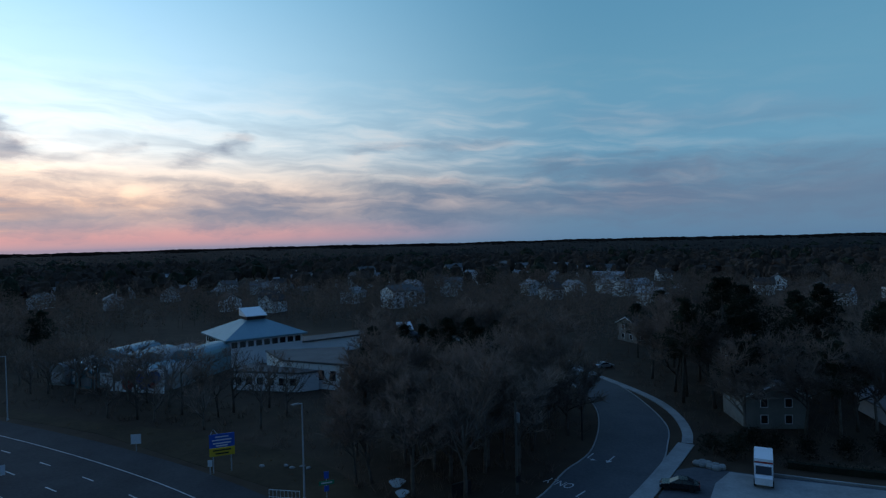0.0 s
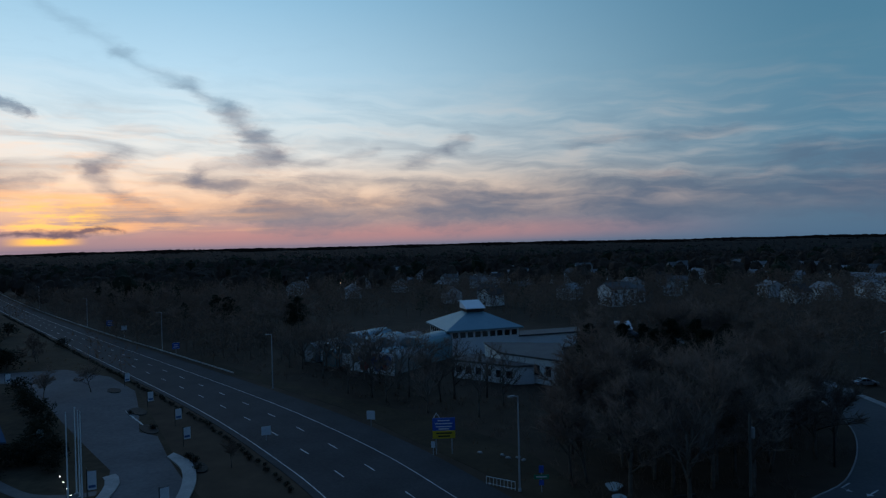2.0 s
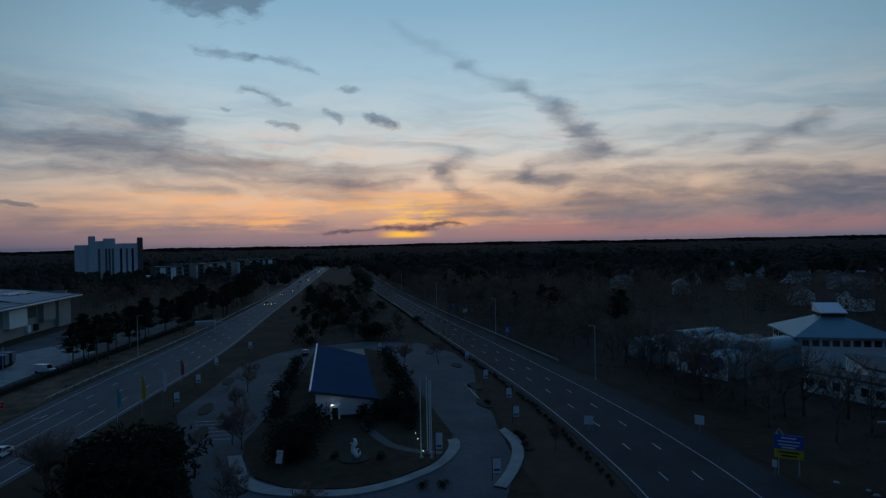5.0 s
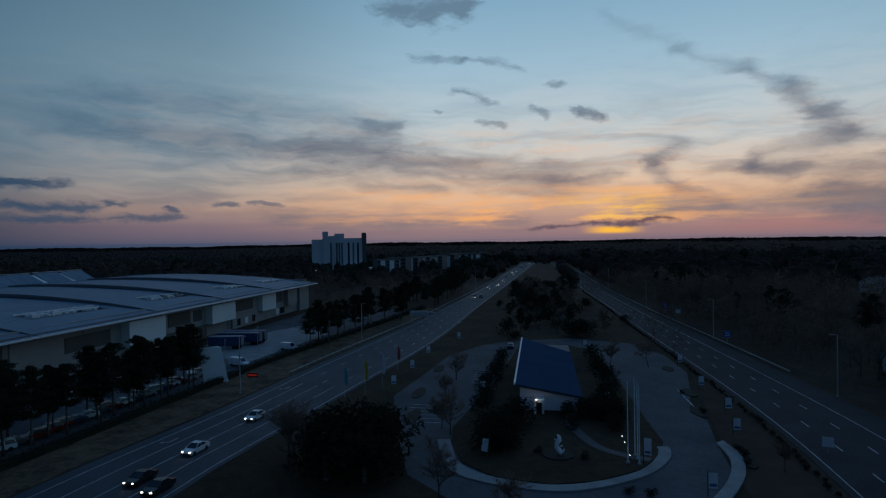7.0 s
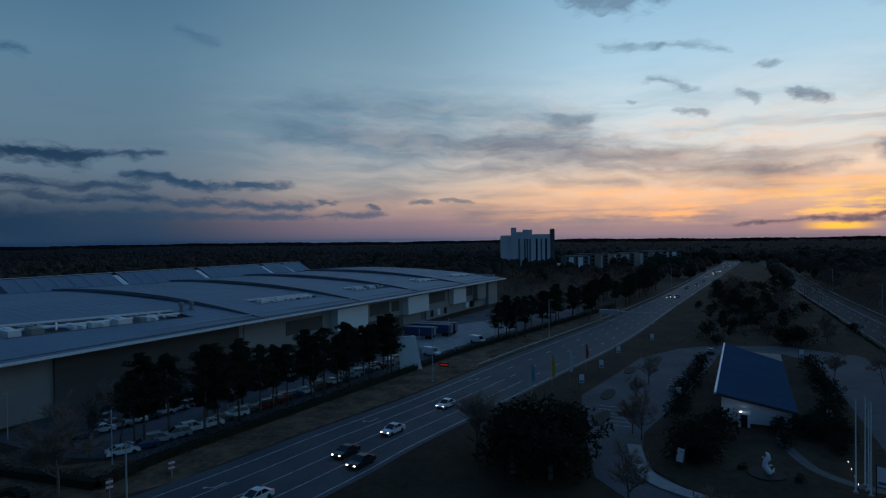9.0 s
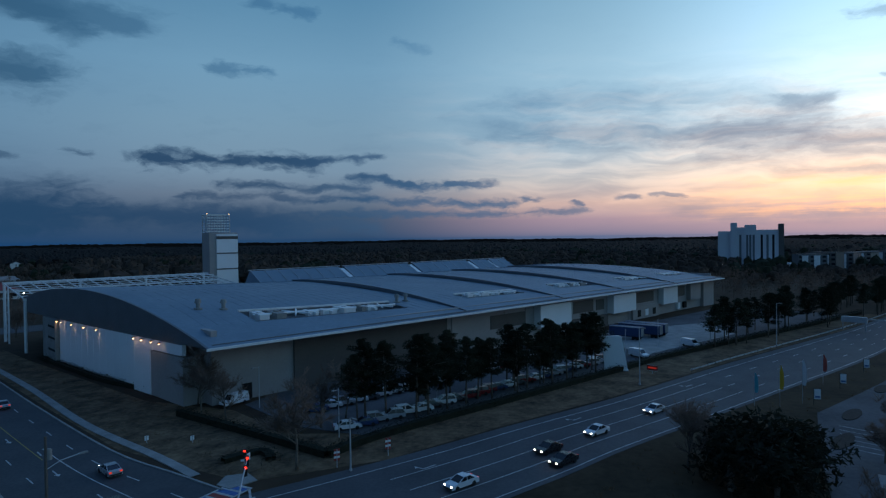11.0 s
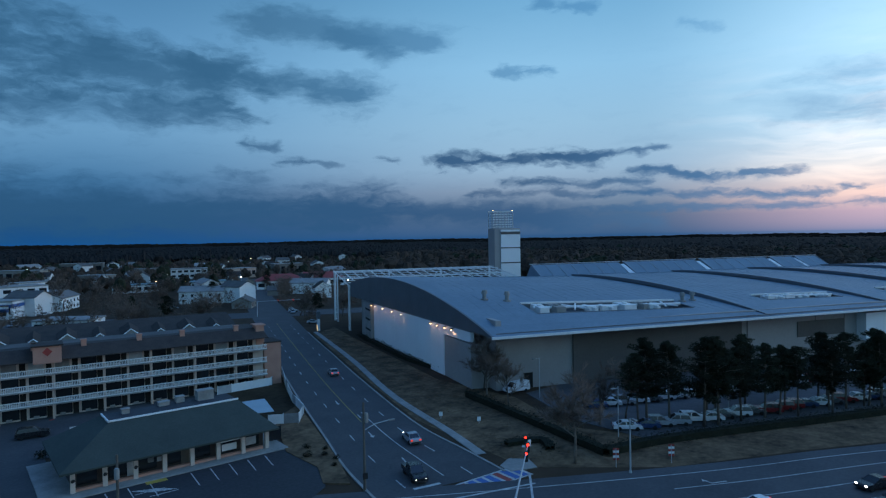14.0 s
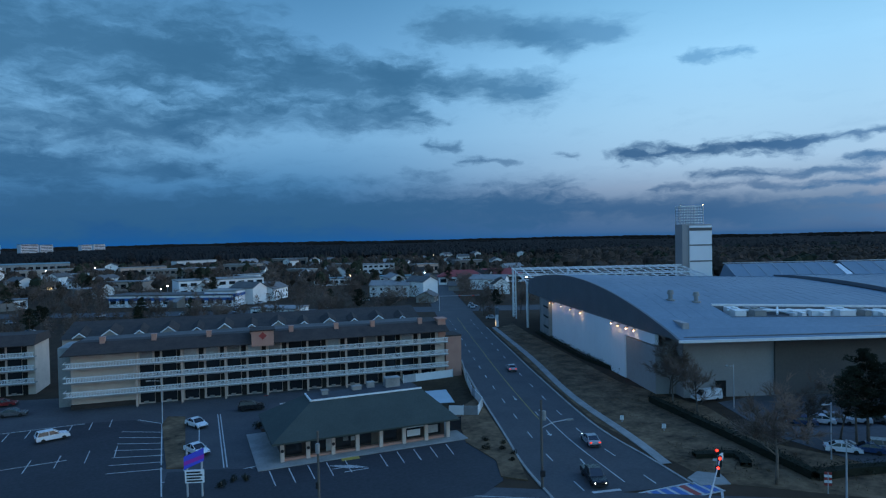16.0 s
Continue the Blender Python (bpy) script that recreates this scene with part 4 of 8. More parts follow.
for b in range(5):
    x0, x1 = BAYS[b], BAYS[b + 1]
    wx0, wx1, wy0, wy1 = WELLS[b]
    xs = sorted({x0, x1, wx0, wx1, *(x0 + (x1 - x0) * i / 6 for i in range(7))})
    ys = sorted({112.0, 197.0, 215.0, wy0, wy1, *(112 + 85 * i / 16 for i in range(17)), *(197 + 6 * i for i in range(4))})
    s = Solid()
    for top in (0.0, -0.45):
        for xa, xb in zip(xs, xs[1:]):
            for ya, yb in zip(ys, ys[1:]):
                if wx0 - 0.01 <= xa and xb <= wx1 + 0.01 and wy0 - 0.01 <= ya and yb <= wy1 + 0.01:
                    continue
                q = [(x, y, roof_z(y) + lift(x, b, y) + top) for x, y in ((xa, ya), (xb, ya), (xb, yb), (xa, yb))]
                s.face(*(q if top == 0 else q[::-1]))
    roof = part("roof", s, M_ROOF, hall, "curved standing-seam metal roof bay")
    seam = Solid()
    count = int((x1 - x0) / 2.9)
    for i in range(1, count):
        x = x0 + (x1 - x0) * i / count
        ok = not wx0 < x < wx1
        for ya, yb in ((112.1, wy0), (wy0, wy1), (wy1, 205)):
            if ya == wy0 and not ok:
                continue
            steps = max(1, int((yb - ya) / 8))
            for j in range(steps):
                p, q = ya + (yb - ya) * j / steps, ya + (yb - ya) * (j + 1) / steps
                zp, zq = roof_z(p) + lift(x, b, p), roof_z(q) + lift(x, b, q)
                for dx in (-0.05, 0.05):
                    seam.face((x + dx, p, zp - 0.02), (x + dx, q, zq - 0.02), (x + dx, q, zq + 0.03), (x + dx, p, zp + 0.03))
                seam.face((x - 0.05, p, zp + 0.03), (x + 0.05, p, zp + 0.03), (x + 0.05, q, zq + 0.03), (x - 0.05, q, zq + 0.03))
    part("seams", seam, M_ROOF, roof)
    part("eave_trim", Solid().box(x0, x1 - 0.1, 111.6, 112.0, 11.6, 12.08), M_WHITE, hall, "pale metal eave edge")
    part("gutter", Solid().box(x0, x1 - 0.1, 113.2, 113.6, roof_z(113.4) + 0.02, roof_z(113.4) + 0.3), M_FASCIA, hall)
    # near end of the bay
    if b:
        f = Solid()
        for j in range(20):
            ya, yb = 112.5 + 100 * j / 20, 112.5 + 100 * (j + 1) / 20
            za, zb = roof_z(ya) + lift(x0, b, ya), roof_z(yb) + lift(x0, b, yb)
            f.face((x0 - 0.05, ya, za - 1.0), (x0 - 0.05, ya, za + 0.03), (x0 - 0.05, yb, zb + 0.03), (x0 - 0.05, yb, zb - 1.0))
            f.face((x0 - 0.05, ya, za + 0.03), (x0 + 0.5, ya, za + 0.03), (x0 + 0.5, yb, zb + 0.03), (x0 - 0.05, yb, zb + 0.03))
        part("bay_fascia", f, M_FASCIA, hall, "dark curved fascia between roof bays")
    # roof well with white ducts
    zw = roof_z((wy0 + wy1) / 2) - 1.3
    tray = Solid().box(wx0 - 0.2, wx1 + 0.2, wy0 - 0.2, wy1 + 0.2, zw - 0.2, zw)
    for a, c, d, e in ((wx0 - 0.2, wx0, wy0 - 0.2, wy1 + 0.2), (wx1, wx1 + 0.2, wy0 - 0.2, wy1 + 0.2)):
        tray.box(a, c, d, e, zw, roof_z(d) - 0.05)
    tray.box(wx0, wx1, wy0 - 0.2, wy0, zw, roof_z(wy0) + 0.1).box(wx0, wx1, wy1, wy1 + 0.2, zw, roof_z(wy1) + 0.05)
    well = part("roof_well", tray, M_FASCIA, hall, "sunken roof well full of ducts")
    part("well_rim", Solid().box(wx0 - 0.3, wx1 + 0.3, wy1, wy1 + 0.5, roof_z(wy1) + 0.02, roof_z(wy1) + 0.45), M_WHITE, well)
    rnd = random.Random(b + 11)
    x = wx0 + 1.5
    while x < wx1 - 4:
        w = rnd.uniform(2.0, 5.0)
        kind = rnd.random()
        if kind < 0.45:
            part("duct", Solid().box(x, x + w, wy0 + 2.2, wy0 + 3.4, zw + 0.1, zw + 1.7).box(x + w * 0.4, x + w * 0.4 + 0.9, wy0 + 0.8, wy1 - 1.0, zw + 0.4, zw + 1.5), M_WHITE, well)
        elif kind < 0.75:
            part("air_unit", Solid().box(x, x + w * 0.7, wy0 + 1.2, wy1 - 1.4, zw, zw + 1.9).cyl(x + w * 0.35, (wy0 + wy1) / 2, zw + 1.9, zw + 2.2, 0.7), M_KERB if rnd.random() < 0.4 else M_WHITE, well)
        else:
            part("brace", Solid().tube(((x, wy0 + 0.6, zw + 1.4), (x + w, wy1 - 0.5, zw + 1.6)), 0.22, 6).tube(((x, wy1 - 0.6, zw + 1.5), (x + w, wy0 + 0.5, zw + 1.4)), 0.22, 6), M_WHITE, well)
        x += w + rnd.uniform(0.3, 1.4)
    part("pipe_run", Solid().tube(((wx0 + 1, (wy0 + wy1) / 2, zw + 1.5), (wx1 - 1, (wy0 + wy1) / 2, zw + 1.5)), 0.3, 8), M_WHITE, well)
    # the well rides on the raised bay
    for ob in (well, *well.children):
        for v in ob.data.vertices:
            v.co.z += lift(v.co.x, b, v.co.y)

for x, y in ((57.5, 135.6), (62.7, 134.2), (110.5, 130.5), (114.5, 131.5)):
    z = roof_z(y) + lift(x, 0, y)
    part("roof_vent", Solid().cyl(x, y, z - 0.2, z + 1.4, 0.45, 10).cyl(x, y, z + 1.4, z + 2.3, 0.75, 10, 0.55).cyl(x, y, z - 0.1, z + 0.25, 0.9, 10), M_KERB, hall)
# gable of the first bay
g = Solid()
pts = [(y, roof_z(y) + lift(50.5, 0, y)) for y in [112 + 103 * i / 32 for i in range(33)]]
def gable_x(y):
    """The gable follows the skewed screen below it."""
    return 48.9 - 0.084 * (y - 112)


strip = Solid()
for (ya, za), (yb, zb) in zip(pts, pts[1:]):
    la, lb = min(za, 12.0), min(zb, 12.0)
    xa, xb = gable_x(ya), gable_x(yb)
    g.face((xa, ya, la), (xa, ya, za + 0.12), (xb, yb, zb + 0.12), (xb, yb, lb))
    g.face((xa, ya, za + 0.12), (xa + 0.5, ya, za + 0.12), (xb + 0.5, yb, zb + 0.12), (xb, yb, zb + 0.12))
    g.face((xa, ya, la), (xb, yb, lb), (52.5, yb, lb), (52.5, ya, la))
    strip.face((xa + 0.4, ya, za), (50.5, ya, za), (50.5, yb, zb), (xb + 0.4, yb, zb))
part("roof", strip, M_ROOF, hall, "roof strip along the gable")
part("eave_trim", Solid().box(48.9, 50.5, 111.6, 112.0, 11.6, 12.08), M_WHITE, hall, "pale metal eave edge")
part("gable_fascia", g, M_FASCIA, hall, "dark grey curved gable above the screen wall")
# walls
part("front_wall", Solid().box(53, 288, 117.0, 118.0, 0, 13.0), M_CCWALL, hall, "warm grey panelled front wall")
part("end_wall", Solid().box(52, 53.2, 117.0, 212, 0, 14.5).box(52, 288, 212, 213, 0, 16).box(287, 288, 117, 212, 0, 14), M_CCWALL, hall, "grey panelled wall")
for x0, x1, z0, z1, d, mat, lab in (
        (70, 116, 0.2, 11.2, 0.5, M_CCDARK, "dark tan panelled bay"), (118, 132, 0.0, 10.6, 0.35, M_CCWALL, ""), (154.5, 171, 3.6, 10.7, 2.6, M_SCREEN, "white projecting box above the dock"),
        (197.5, 213.5, 4.2, 10.7, 2.6, M_SCREEN, "white projecting box above the dock"), (236.5, 249, 4.2, 10.7, 2.2, M_SCREEN, "white projecting box"), (262, 272, 4.0, 10.7, 2.0, M_CCWALL, ""),
        (276, 287, 0.0, 11.0, 1.6, M_CCWALL, ""), (173.5, 196, 0, 4.2, 1.2, M_CCDARK, "dark dock wall"), (214.5, 235, 0, 5.0, 0.8, M_CCWALL, "")):
    part("wall_bay", Solid().box(x0, x1, 117 - d, 117.0, z0, z1), mat, hall, lab)
for x0, x1, z0, z1 in ((134, 150, 5.5, 9.4), (176, 188, 6.0, 10), (217, 232, 6, 10), (253, 260, 6, 10), (58.3, 60.3, 0.1, 3.2), (190, 195, 6, 9.6)):
    part("louvre", Solid().box(x0, x1, 116.8, 117.0, z0, z1), M_CCDARK if z0 > 1 else M_DARK, hall, "dark louvred opening")
for x in (122, 127, 160, 168, 176, 182, 188, 218, 224, 230, 252, 258):
    part("dock_door", Solid().box(x, x + 2.4, 115.6 if 173 < x < 196 else 116.1, 117.0, 0.9, 3.4), M_DARK if x % 4 else M_SCREEN, hall)
for x in (119, 140, 150, 172, 212, 236):
    part("wall_joint", Solid().box(x, x + 0.15, 116.93, 117.0, 0, 11), M_CCDARK, hall)
# white screen on the end, slightly askew to the hall
screen = part("screen_wall", Solid().box(0, 52.5, -0.4, 0.4, 0.0, 9.6).box(-14, 52.5, -0.4, 0.4, 9.6, 11.8), M_SCREEN, hall, "tall blank white screen wall lit by small lamps", at=pose(47.4, 135.3, 0, 0, 0, 94.8))
part("screen_cap", Solid().box(-14.1, 52.6, -0.5, 0.5, 11.8, 12.0), M_FASCIA, screen)
for i in range(1, 14):
    part("screen_joint", Solid().box(3.75 * i - 0.02, 3.75 * i + 0.02, 0.4, 0.412, 0.0, 11.8), M_SCREEN, screen)
part("corner_block", Solid().prism([(47.2, 135.2), (52.3, 135.2), (52.3, 120.5), (47.9, 120.5)], 0, 9.3), M_CCWALL, hall)
pier = part("end_pier", Solid().box(41.6, 48, 187.9, 201, 0, 11.8).box(42.2, 47, 195, 200.4, 11.8, 14.6), M_KERB, hall, "pale concrete pier with horizontal slots")
for z in (3.2, 6.4, 9.4):
    part("slot", Solid().box(41.5, 41.7, 188.4, 195, z, z + 0.55), M_DARK, pier)
# lamps over the screen
for i, v in enumerate((129.5, 133.2, 137.6, 141.4, 161.5, 169, 177, 184.5, 187.5)):
    k = (v - 135.3) / 51.5
    x, y = 46.1 - 4.4 * k, v
    lamp = part("wall_lamp", Solid().box(x + 0.2, x + 1.2, y - 0.06, y + 0.06, 11.6, 11.72).box(x, x + 0.4, y - 0.2, y + 0.2, 11.35, 11.6), M_BLACK, hall)
    part("bulb", Solid().ball(x + 0.2, y, 11.26, 0.16, 0.16, 0.1), G_WARM, lamp)
    p = HALL @ Vector((x - 0.2, y, 11.2))
    data = bpy.data.lights.new("wall_lamp_light", "SPOT")
    data.energy, data.color, data.shadow_soft_size, data.spot_size, data.spot_blend = 26, (1.0, 0.62, 0.34), 0.15, radians(110), 0.8
    lo = new("wall_lamp_light", data)
    lo.matrix_world = look(p, HALL @ Vector((x + 0.9, y, 9.0)))
# raised clerestory behind the crest
for i, (x0, x1) in enumerate(((108, 146), (149, 183), (186.5, 221), (224, 236), (238, 250))):
    s = Solid()
    s.v = [(x0, 201, 16.5), (x1, 201, 16.5), (x1, 209, 20.8), (x0, 209, 20.8), (x0, 213, 16.5), (x1, 213, 16.5), (x1, 209.6, 20.8), (x0, 209.6, 20.8)]
    s.f = [(0, 1, 2, 3), (3, 2, 6, 7), (5, 4, 7, 6), (0, 3, 7, 4), (1, 5, 6, 2)]
    cl = part("clerestory", s, M_ROOF, hall, "sloped silver clerestory roof")
    part("clerestory_rail", Solid().box(x0 - 0.5, x1 + 1.5, 209.4, 209.8, 21.0, 21.25), M_STEEL, cl)
    n = max(2, int((x1 - x0) / 5))
    for j in range(n + 1):
        x = x0 + (x1 - x0) * j / n
        part("clerestory_rib", Solid().tube(((x, 200.8, 16.6), (x, 208.9, 21.0)), 0.09, 5), M_STEEL, cl)
    if i < 4:
        part("clerestory_gap", Solid().prism([(x1 + 0.3, 201), (x1 + 2.6, 201), (x1 + 2.6, 208.5), (x1 + 0.3, 208.5)], 16, [16.6, 16.6, 20.2, 20.2]), M_WHITE, hall, "white panel between clerestories")
# open pergola at the street end
perg = part("pergola", Solid().box(39.5, 107, 213.6, 214.2, 15.2, 15.9).box(39.5, 107, 243.6, 244.2, 18.6, 19.3).box(39.5, 107, 228.5, 229.0, 16.9, 17.5), M_WHITE, hall, "open white steel canopy frame")
for i in range(20):
    x = 39.6 + 3.5 * i
    part("rafter", Solid().tube(((x, 213.5, 15.9), (x, 244.2, 19.3)), 0.2, 6), M_WHITE, perg)
for j in range(7):
    y = 216 + 4.2 * j
    part("purlin", Solid().tube(((39.5, y, 16.25 + 0.11 * (y - 214)), (107, y, 16.25 + 0.11 * (y - 214))), 0.11, 5), M_WHITE, perg)
for x in (40, 62, 84, 106):
    for y, z in ((214, 15.3), (244, 18.6)):
        part("leg", Solid().cyl(x, y, 0, z, 0.42, 10), M_WHITE, perg)
for y0, y1 in ((214, 244),):
    for j in range(7):
        z = 2.2 * (j + 0.5)
        part("ladder_rail", Solid().tube(((40, 238, z), (40, 244, z)), 0.1, 5), M_WHITE, perg)
part("ladder_post", Solid().cyl(40, 238, 0, 18, 0.25, 8), M_WHITE, perg)
part("street_end_wall", Solid().box(50, 106, 218, 240, 0, 12.5), M_GLASS, hall, "dark glazed entrance wing under the canopy")
hall_inner = part("inner_roof", Solid().box(53, 287, 205, 213, 13, 16.0), M_FASCIA, hall)

# ---- tower behind the hall ----
tx, ty = -math.sin(radians(123.2)) * 272, math.cos(radians(123.2)) * 272
tower = thing("signal_tower", "grey panelled tower topped by an open steel lattice", "tower", pose(tx, ty, 0, 0, 0, HALL_YAW))
part("shaft", Solid().box(-6.2, 5.6, -3.4, 3.4, 0, 35.2), M_CCWALL, tower, "pale grey panelled shaft")
part("face_panel", Solid().box(-3.4, 5.65, -3.9, -3.4, 0, 34.6), M_SCREEN, tower, "pale face panel")
for z in (20.2, 26.6, 32.6):
    part("shadow_gap", Solid().box(-3.5, 5.7, -4.0, -3.9, z, z + (0.5 if z < 30 else 1.2)), M_CCDARK, tower)
lat = part("lattice", Solid().box(-5.4, 4.2, 0.0, 0.35, 42.4, 42.8).box(-5.4, 4.2, 4.6, 5.0, 42.4, 42.8), M_WHITE, tower, "open white steel lattice crown")
for x in (-5.3, -3.9, -2.5, -1.1, 0.3, 1.7, 2.9, 4.1):
    for y in (0.2, 4.8):
        part("lattice_post", Solid().cyl(x, y, 24, 42.6, 0.22, 6), M_STEEL, lat)
for i in range(14):
    z = 28 + i * 1.1
    part("lattice_rung", Solid().box(-5.4, 4.2, 0.1, 0.3, z, z + 0.3).box(-5.4, 4.2, 4.7, 4.9, z, z + 0.3).box(-5.5, -5.3, 0.2, 4.8, z, z + 0.3), M_WHITE, lat)
for x in (-5.3, 4.1):
    part("beacon", Solid().ball(x, 0.2, 43.0, 0.12, 0.12, 0.12), G_WARM, tower, "lit warning beacon")
part("beacon", Solid().ball(-5.6, -1.5, 30.5, 0.13, 0.13, 0.13), G_WARM, tower, "lit warning beacon")
# hedge at the foot of the screen and at the hall lot


# ---- motel: local x along the front, y to the back ----
def motel_wing(at, length, storeys, depth, room, label, solid_end=0.0, tower_at=None):
    wing = thing("motel_wing", label, "motel", at)
    sh = 2.75
    part("body", Solid().box(0.3, length - 0.3, 2.0, depth, 0, storeys * sh), M_CREAM, wing, "cream stucco walls")
    if solid_end:
        part("base_band", Solid().box(0.2, solid_end, 1.85, 2.0, 0, 1.0), M_BROWN, wing, "dark brown base band")
    rooms = int((length - solid_end - 1) / room)
    win = Solid().box(0, 2.6, -0.06, 0.04, -0.3, 1.6).mesh("window", M_GLASS)
    cur = Solid().box(0, 2.3, -0.08, 0.0, 0, 1.9).mesh("curtain", M_CURTAIN)
    door = Solid().box(0, 0.95, -0.05, 0.04, 0, 2.05).mesh("door", M_DARK)
    unit = Solid().box(0, 0.9, -0.12, 0.1, 0, 0.5).mesh("heater_grille", M_KERB)
    rnd = random.Random(int(length))
    for s in range(storeys):
        z = s * sh
        if s:
            deck = part("balcony", Solid().box(-0.6 if solid_end else 0, length, 0.0, 2.05, z - 0.2, z), M_KERB, wing, "balcony with white railing")
            rail = Solid().box(-0.6 if solid_end else 0, length, 0.0, 0.09, z + 0.94, z + 1.08).box(-0.6 if solid_end else 0, length, 0.0, 0.09, z + 0.06, z + 0.2)
            if solid_end:
                rail.box(-0.6, -0.53, 0, 2.05, z + 0.98, z + 1.06)
            part("rail", rail, M_WHITE, deck)
            pal = Solid()
            k = int(length / 0.26)
            for i in range(k):
                x = length * i / k
                pal.box(x, x + 0.1, 0.01, 0.06, z + 0.15, z + 1.0)
            part("railing_infill", pal, M_WHITE, deck)
        for i in range(rooms):
            x = solid_end + 0.6 + i * room
            if s == 3 and rnd.random() < 0.45:
                part("curtain", cur, None, wing, "pale curtained window", at=pose(x + 0.3, 1.97, z + 0.25))
            else:
                part("window", win, None, wing, at=pose(x + 0.3, 1.97, z + 0.6))
                part("heater_grille", unit, None, wing, at=pose(x + 0.9, 1.95, z + 0.05))
            part("door", door, None, wing, at=pose(x + 3.0, 1.97, z + 0.02))
            if i % 2 == 0:
                part("pier", Solid().box(x - 0.28, x + 0.1, 0.25 if s else 0.1, 0.6, z, z + sh - 0.1), M_TAN, wing)
    zt = storeys * sh
    # shingled mansard with a flat deck behind
    s = Solid()
    a, b = -0.9, length + 0.2
    s.v = [(a, -0.5, zt - 0.25), (b, -0.5, zt - 0.25), (b - 0.4, 3.2, zt + 1.7), (a + 1.5, 3.2, zt + 1.7), (a + 1.5, depth, zt + 1.4), (b - 0.4, depth, zt + 1.4), (a, depth + 0.3, zt - 0.25), (b, depth + 0.3, zt - 0.25)]
    s.f = [(0, 1, 2, 3), (3, 2, 5, 4), (0, 3, 4, 6), (1, 7, 5, 2), (4, 5, 7, 6), (0, 6, 7, 1)]
    roof = part("roof", s, M_BROWN, wing, "brown shingled mansard roof")
    part("gutter", Solid().box(a, b, -0.62, -0.5, zt - 0.3, zt - 0.12), M_BROWN, roof)
    for i in range(int(length / 9)):
        x = 5 + i * 9.2 + rnd.uniform(-1.5, 1.5)
        part("roof_vent", Solid().box(x, x + 0.9, 2.6, 3.6, zt + 1.0, zt + 2.5).box(x - 0.1, x + 1.0, 2.5, 3.7, zt + 2.5, zt + 2.65), M_PINK, roof, "squat pink stucco chimney")
    return wing, zt


MOTEL = pose(-8.0, -137.0, 0.06, 0, 0, 162.7)
wing, zt = motel_wing(MOTEL, 76.0, 4, 13.0, 4.1, "four-storey cream motel wing with white balconies", 11.5)
tow = part("lift_tower", Solid().box(33.6, 38.0, -0.7, 4.0, zt - 0.7, zt + 2.4), M_PINK, wing, "pink stucco tower with a diamond emblem")
part("tower_cap", Solid().prism([(33.3, -1.0), (38.3, -1.0), (38.3, 4.3), (33.3, 4.3)], zt + 2.4, zt + 2.65), M_BROWN, tow)
part("emblem", Solid().prism([(35.8, -0.8), (36.6, -0.8), (36.6, -0.7), (35.8, -0.7)], 0, 0.1).face((35.8, -0.76, zt + 0.6), (36.6, -0.76, zt + 1.4), (35.8, -0.76, zt + 2.2), (35.0, -0.76, zt + 1.4)), M_REDPAINT, tow, "dark red diamond emblem")
end = part("end_tower", Solid().box(75.9, 79.6, 1.6, 7.5, 0, 9.2), M_PINK, wing, "pink stucco end stair tower")
part("tower_band", Solid().box(75.8, 79.7, 1.5, 7.6, 9.2, 9.5), M_BROWN, end)
part("end_turret", Solid().box(74.2, 76.0, 1.8, 4.4, 9, zt + 2.2).box(73.9, 76.3, 1.5, 4.7, zt + 2.2, zt + 2.45), M_PINK, wing, "small pink roof turret")
part("north_end_wall", Solid().box(-2.6, 0.2, 5.0, 14.0, 0, zt + 0.6), M_KERB, wing, "blank grey end wall")
motel_wing(pose(30, -167.5, 0.06, 0, 0, 162.7), 35.0, 4, 12.0, 4.1, "further cream motel wing with white balconies")
part("roof_deck", Solid().box(1, 72, 7.0, 12.5, zt + 1.42, zt + 1.6), M_FLATROOF, wing)

# row of small gabled units behind the motel
row = thing("gabled_row", "low row building with white-edged dormer gables", "motel", pose(-10, -182, 0.9, 0, 0, 161))
part("body", Solid().box(0, 92, 0, 12, -0.9, 7.2), M_CREAM, row)
part("roof", Solid().prism([(-0.5, -0.5), (92.5, -0.5), (92.5, 12.5), (-0.5, 12.5)], 7.2, [7.2, 7.2, 10.2, 10.2]), M_BROWN, row, "dark shingled roof")
for i in range(13):
    x = 4 + i * 6.9
    w = 2.2 if i % 2 else 1.5
    g = Solid()
    g.v = [(x - w, -0.6, 7.4), (x + w, -0.6, 7.4), (x, -0.6, 7.4 + w * 0.75), (x - w, 5.5, 8.8), (x + w, 5.5, 8.8), (x, 5.5, 9.2 + w * 0.5)]
    g.f = [(0, 1, 2), (0, 2, 5, 3), (1, 4, 5, 2)]
    d = part("dormer", g, M_BROWN, row)
    part("gable_front", Solid().face((x - w + 0.1, -0.64, 7.42), (x + w - 0.1, -0.64, 7.42), (x, -0.64, 7.34 + w * 0.75)), M_BRICKISH, d)
    part("bargeboard", Solid().tube(((x - w - 0.1, -0.7, 7.4), (x, -0.7, 7.5 + w * 0.75), (x + w + 0.1, -0.7, 7.4)), 0.16, 4), M_WHITE, d, "white bargeboard")

